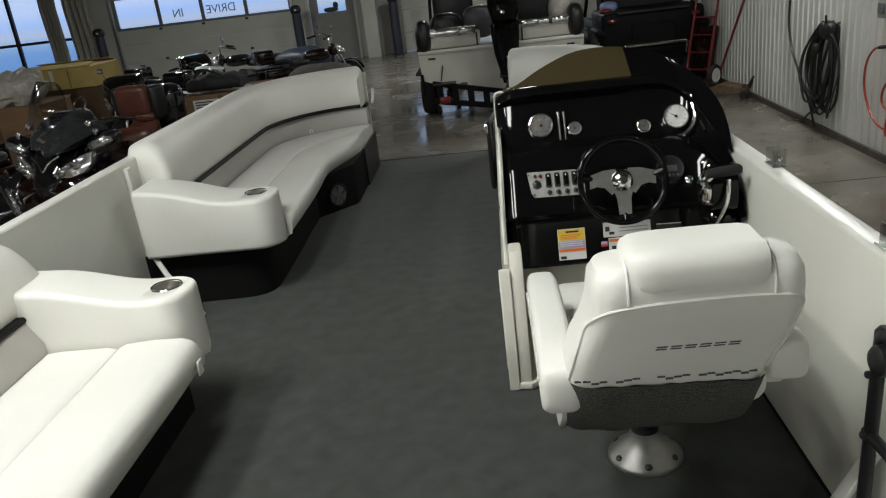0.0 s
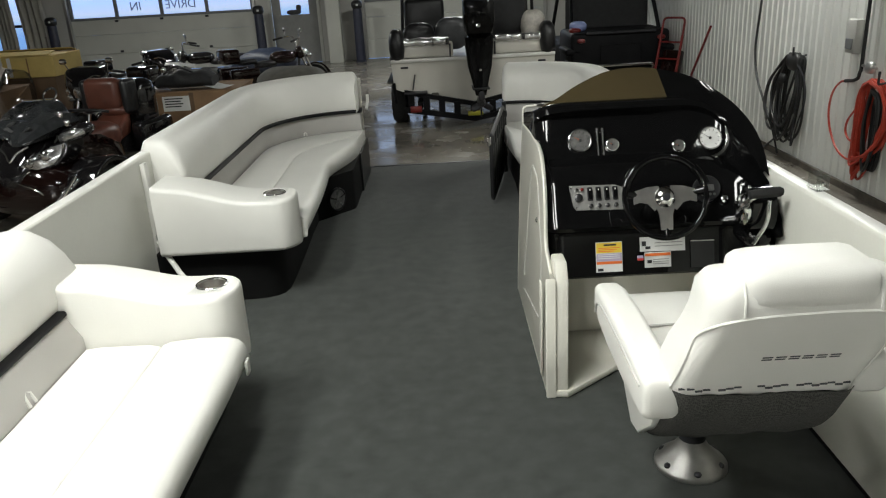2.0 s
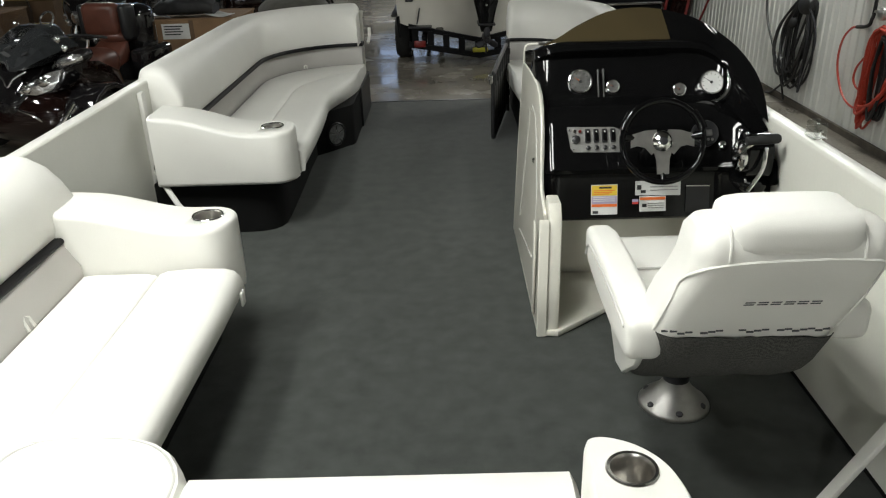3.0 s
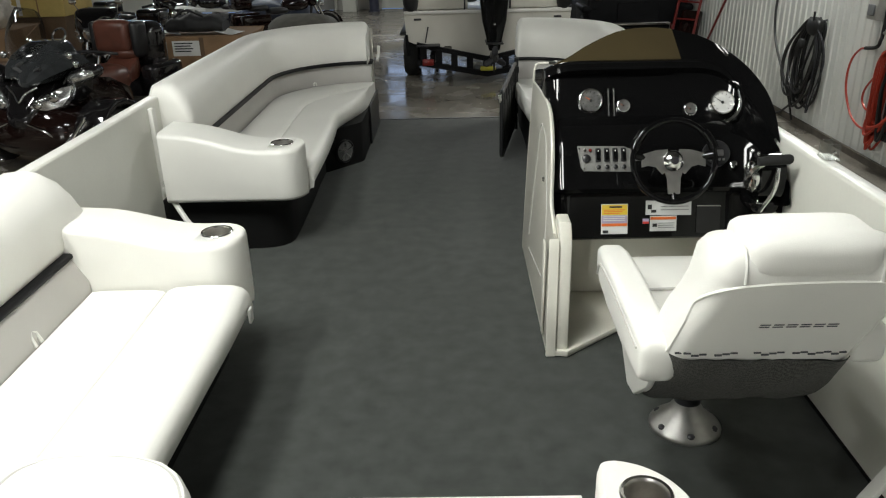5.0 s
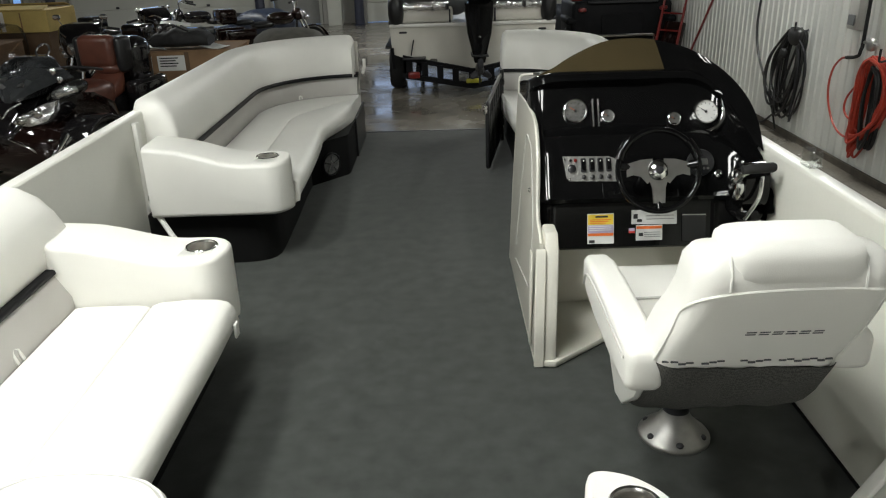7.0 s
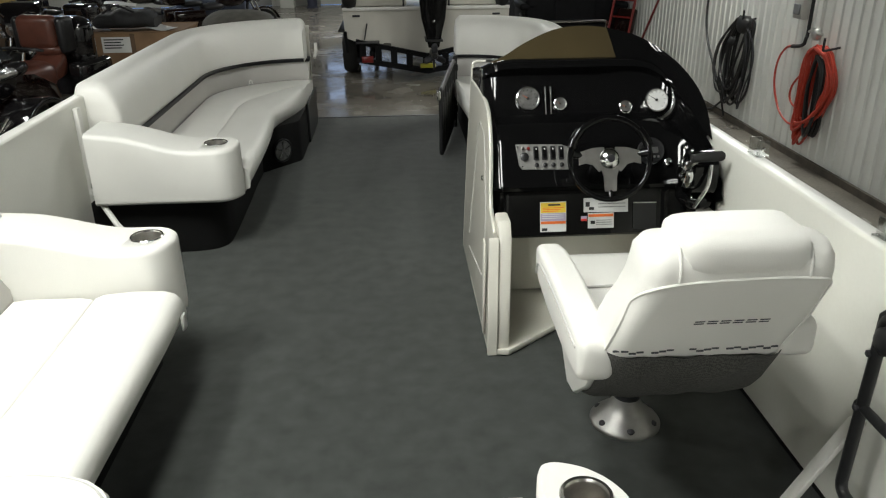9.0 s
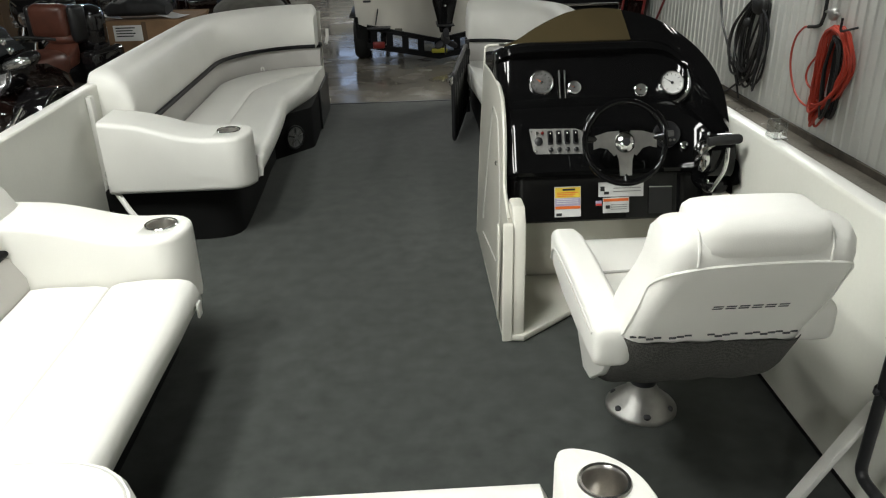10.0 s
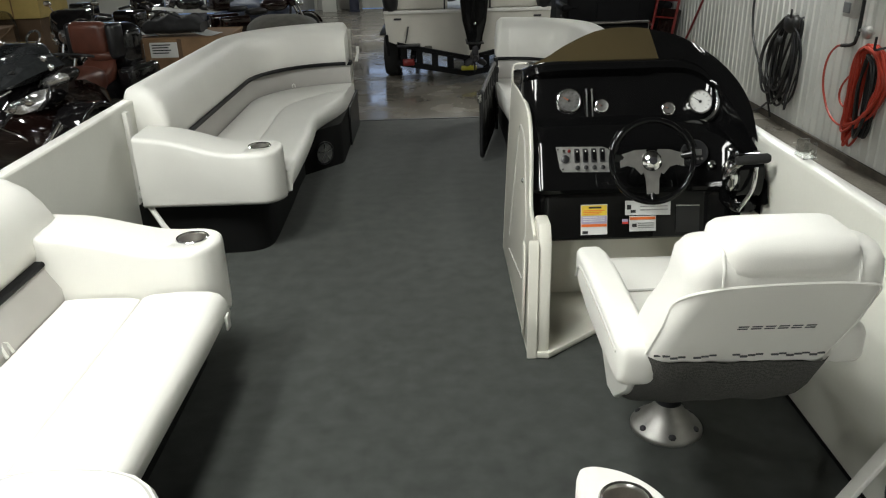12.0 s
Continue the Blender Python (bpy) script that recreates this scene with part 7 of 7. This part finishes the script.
for k in range(4):
    bm = B()
    t = 0.15 + 0.25 * k
    tube(bm, [(lerp(-0.06, 0.20, t), -0.2, lerp(0.1, 1.15, t)), (lerp(-0.06, 0.20, t), 0.2, lerp(0.1, 1.15, t))], 0.014, 6)
    part("cross_bar", bm, RED_PAINT, ht)
bm = B()
box(bm, -0.28, -0.04, -0.2, 0.2, 0.002, 0.02, 0.004, 1)
part("toe_plate", bm, DARK_STEEL, ht)
bm = B()
tube(bm, [(4.14, 12.98, FLOOR + 0.02), (4.215, 11.9, 0.50)], 0.018, 6)
bar = thing("pry_bar", "red steel bar leaning against the wall", "bar")
part("rod", bm, RED_PAINT, bar)
# trolley jack on the floor
jk = thing("trolley_jack", "worn tan trolley jack on the shop floor", "jack", at=pose(3.98, 11.75, FLOOR, 0, 0, 50))
for sx in (-1, 1):
    bm = B()
    prism(bm, [(-0.33, 0.06), (0.30, 0.06), (0.33, 0.12), (0.10, 0.20), (-0.30, 0.14)], "x", sx * 0.13 - 0.012, sx * 0.13 + 0.012, 0.004, 1)
    part("side_plate", bm, JACK_PAINT, jk)
    for y, r in ((-0.28, 0.06), (0.26, 0.07)):
        bm = B()
        disc(bm, (sx * 0.17 - 0.025, y, r), (1, 0, 0), [(r, 0), (r, 0.05)], 16)
        part("castor", bm, DARK_STEEL, jk)
bm = B()
tube(bm, [(0, -0.2, 0.12), (0, 0.1, 0.15)], 0.06, 10)
part("cylinder", bm, JACK_PAINT, jk)
bm = B()
disc(bm, (0, 0.26, 0.14), (0, 0, 1), [(0.07, 0), (0.07, 0.03), (0.09, 0.05), (0.05, 0.06)], 14)
part("saddle", bm, DARK_STEEL, jk)
bm = B()
tube(bm, [(0, -0.28, 0.14), (0, -0.36, 0.30)], 0.025, 8)
part("handle_socket", bm, DARK_STEEL, jk)


# coiled cables on the wall hooks
def strand(rng, pts, spread):
    """A closed loop of cord through (y, z) points on the wall, each moved a little."""
    xo = WALL_R - 0.04 - 0.11 * rng.random()
    out = [(xo + rng.uniform(-0.012, 0.012), y + rng.uniform(-spread, spread), z + rng.uniform(-spread, spread) * 0.8) for y, z in pts]
    return curve(out + [out[0]], 6)


def wall_hook(t, y, z):
    bm = B()
    tube(bm, bend([(WALL_R, y, z + 0.02), (WALL_R - 0.16, y, z - 0.01), (WALL_R - 0.17, y - 0.02, z + 0.11)], 0.03), 0.012, 6)
    part("hook", bm, DARK_STEEL, t)


def cord(t, name, line, r, mat):
    bm = B()
    tube(bm, curve([(WALL_R - 0.06, y, z) for y, z in line], 6), r, 6)
    part(name, bm, mat, t)


rng = random.Random(3)
t = thing("black_cable_hank", "black rubber cable hung in loose loops on a wall hook", "cable", "wall hanks")
for k in range(9):
    # a long narrow loop from the hook, swung towards the far side at its foot
    low, wide, shift = rng.uniform(-0.72, -0.34), rng.uniform(0.05, 0.14), rng.uniform(-0.14, 0.12)
    bm = B()
    tube(bm, strand(rng, [(8.95, 0.37), (8.80, 0.30), (8.84 - wide + shift * 0.4, -0.05), (8.95 - wide + shift, low * 0.7), (9.05 + shift, low), (9.15 + wide + shift, low * 0.7), (9.16 + wide + shift * 0.4, 0.0), (9.08, 0.30)], 0.035), 0.0135, 6, cap=False)
    part("loop", bm, BLACK_CORD, t)
for k in range(4):
    # wider loops that bow out to the far side
    bm = B()
    tube(bm, strand(rng, [(8.95, 0.37), (8.85, 0.28), (8.95, -0.1), (9.15, -0.48), (9.42, -0.5), (9.52 + 0.05 * k, -0.30), (9.44 + 0.05 * k, 0.0), (9.18, 0.30)], 0.03), 0.0135, 6, cap=False)
    part("loop", bm, BLACK_CORD, t)
bm = B()
tube(bm, strand(rng, [(8.85, 0.34), (8.62, 0.18), (8.52, -0.05), (8.60, -0.32), (8.72, -0.62), (8.70, -0.2), (8.72, 0.1)], 0.01), 0.009, 6, cap=False)
part("loop", bm, DARK_STEEL, t)
bm = B()
blob(bm, (WALL_R - 0.17, 9.03, 0.11), (0.04, 0.055, 0.055))
part("plug", bm, RUBBER, t)
bm = B()
blob(bm, (WALL_R - 0.12, 8.88, 0.31), (0.06, 0.14, 0.10))
part("wrap", bm, BLACK_CORD, t)
cord(t, "tail", [(9.52, -0.48), (9.38, -0.62), (9.24, -0.82)], 0.013, BLACK_CORD)
cord(t, "tail", [(9.05, -0.52), (9.35, -0.66), (9.60, -0.80), (9.78, -0.845)], 0.013, BLACK_CORD)
wall_hook(t, 8.84, 0.36)
t = thing("hanging_cable", "thick black cable hanging down the wall", "cable", "wall hanks")
cord(t, "lead", [(9.75, 2.8), (9.95, 1.6), (10.08, 0.8), (10.14, 0.33), (10.02, 0.0), (9.80, -0.22), (9.60, -0.40), (9.45, -0.52)], 0.014, BLACK_CORD)

t = thing("red_cord_hank", "red extension cord coiled in a long hank on a wall hook", "cord", "wall hanks")
for k in range(16):
    low, fat = rng.uniform(-0.66, -0.36), rng.uniform(-0.06, 0.05)
    bm = B()
    tube(bm, strand(rng, [(7.26, 0.30), (7.08 - fat * 0.4, 0.24), (6.96 - fat, 0.05), (7.0 - fat, -0.14), (7.16, -0.34), (7.40, low), (7.44, low + 0.06), (7.42 + fat * 0.5, -0.22), (7.40 + fat * 0.5, 0.06), (7.36, 0.23)], 0.022), 0.0125, 6, cap=False)
    part("loop", bm, ORANGE_CORD, t)
for k in range(6):
    bm = B()
    tube(bm, strand(rng, [(7.22, 0.22), (7.13, 0.14), (7.10, -0.10), (7.16, -0.45), (7.22, -0.50), (7.27, -0.12), (7.26, 0.12)], 0.02), 0.015, 6, cap=False)
    part("inner_loop", bm, BLACK_CORD, t)
cord(t, "tail", [(7.80, 0.23), (7.95, 0.20), (8.08, 0.08), (8.12, -0.10), (8.06, -0.28), (7.90, -0.45), (7.70, -0.52), (7.50, -0.50)], 0.011, ORANGE_CORD)
cord(t, "tail", [(7.40, 0.12), (7.58, 0.0), (7.72, -0.14), (7.74, -0.26), (7.64, -0.33), (7.48, -0.31)], 0.011, ORANGE_CORD)
wall_hook(t, 7.10, 0.30)
t = thing("wall_tap", "small metal tap on a pipe with a black hose end", "tap")
bm = B()
tube(bm, [(WALL_R - 0.05, 7.42, 2.8), (WALL_R - 0.05, 7.42, 0.42)], 0.013, 8)
part("pipe", bm, METAL_WALL, t)
bm = B()
blob(bm, (WALL_R - 0.07, 7.42, 0.40), (0.04, 0.06, 0.06))
tube(bm, [(WALL_R - 0.08, 7.30, 0.41), (WALL_R - 0.08, 7.54, 0.41)], 0.016, 6)
part("valve", bm, BRUSHED, t)
bm = B()
tube(bm, curve([(WALL_R - 0.08, 7.55, 2.6), (WALL_R - 0.08, 7.555, 0.62), (WALL_R - 0.1, 7.54, 0.34), (WALL_R - 0.1, 7.60, 0.27), (WALL_R - 0.08, 7.82, 0.23)], 5), 0.017, 8)
part("hose_end", bm, RUBBER, t)
t = thing("socket_box", "grey electrical socket box on the wall", "socket")
bm = B()
box(bm, WALL_R - 0.10, WALL_R - 0.017, 7.70, 7.88, 0.50, 0.82, 0.012, 2)
part("housing", bm, WALL_PAINT, t)
bm = B()
box(bm, WALL_R - 0.115, WALL_R - 0.1, 7.73, 7.85, 0.54, 0.64, 0.006, 1)
part("cover", bm, FRAME_GREY, t)
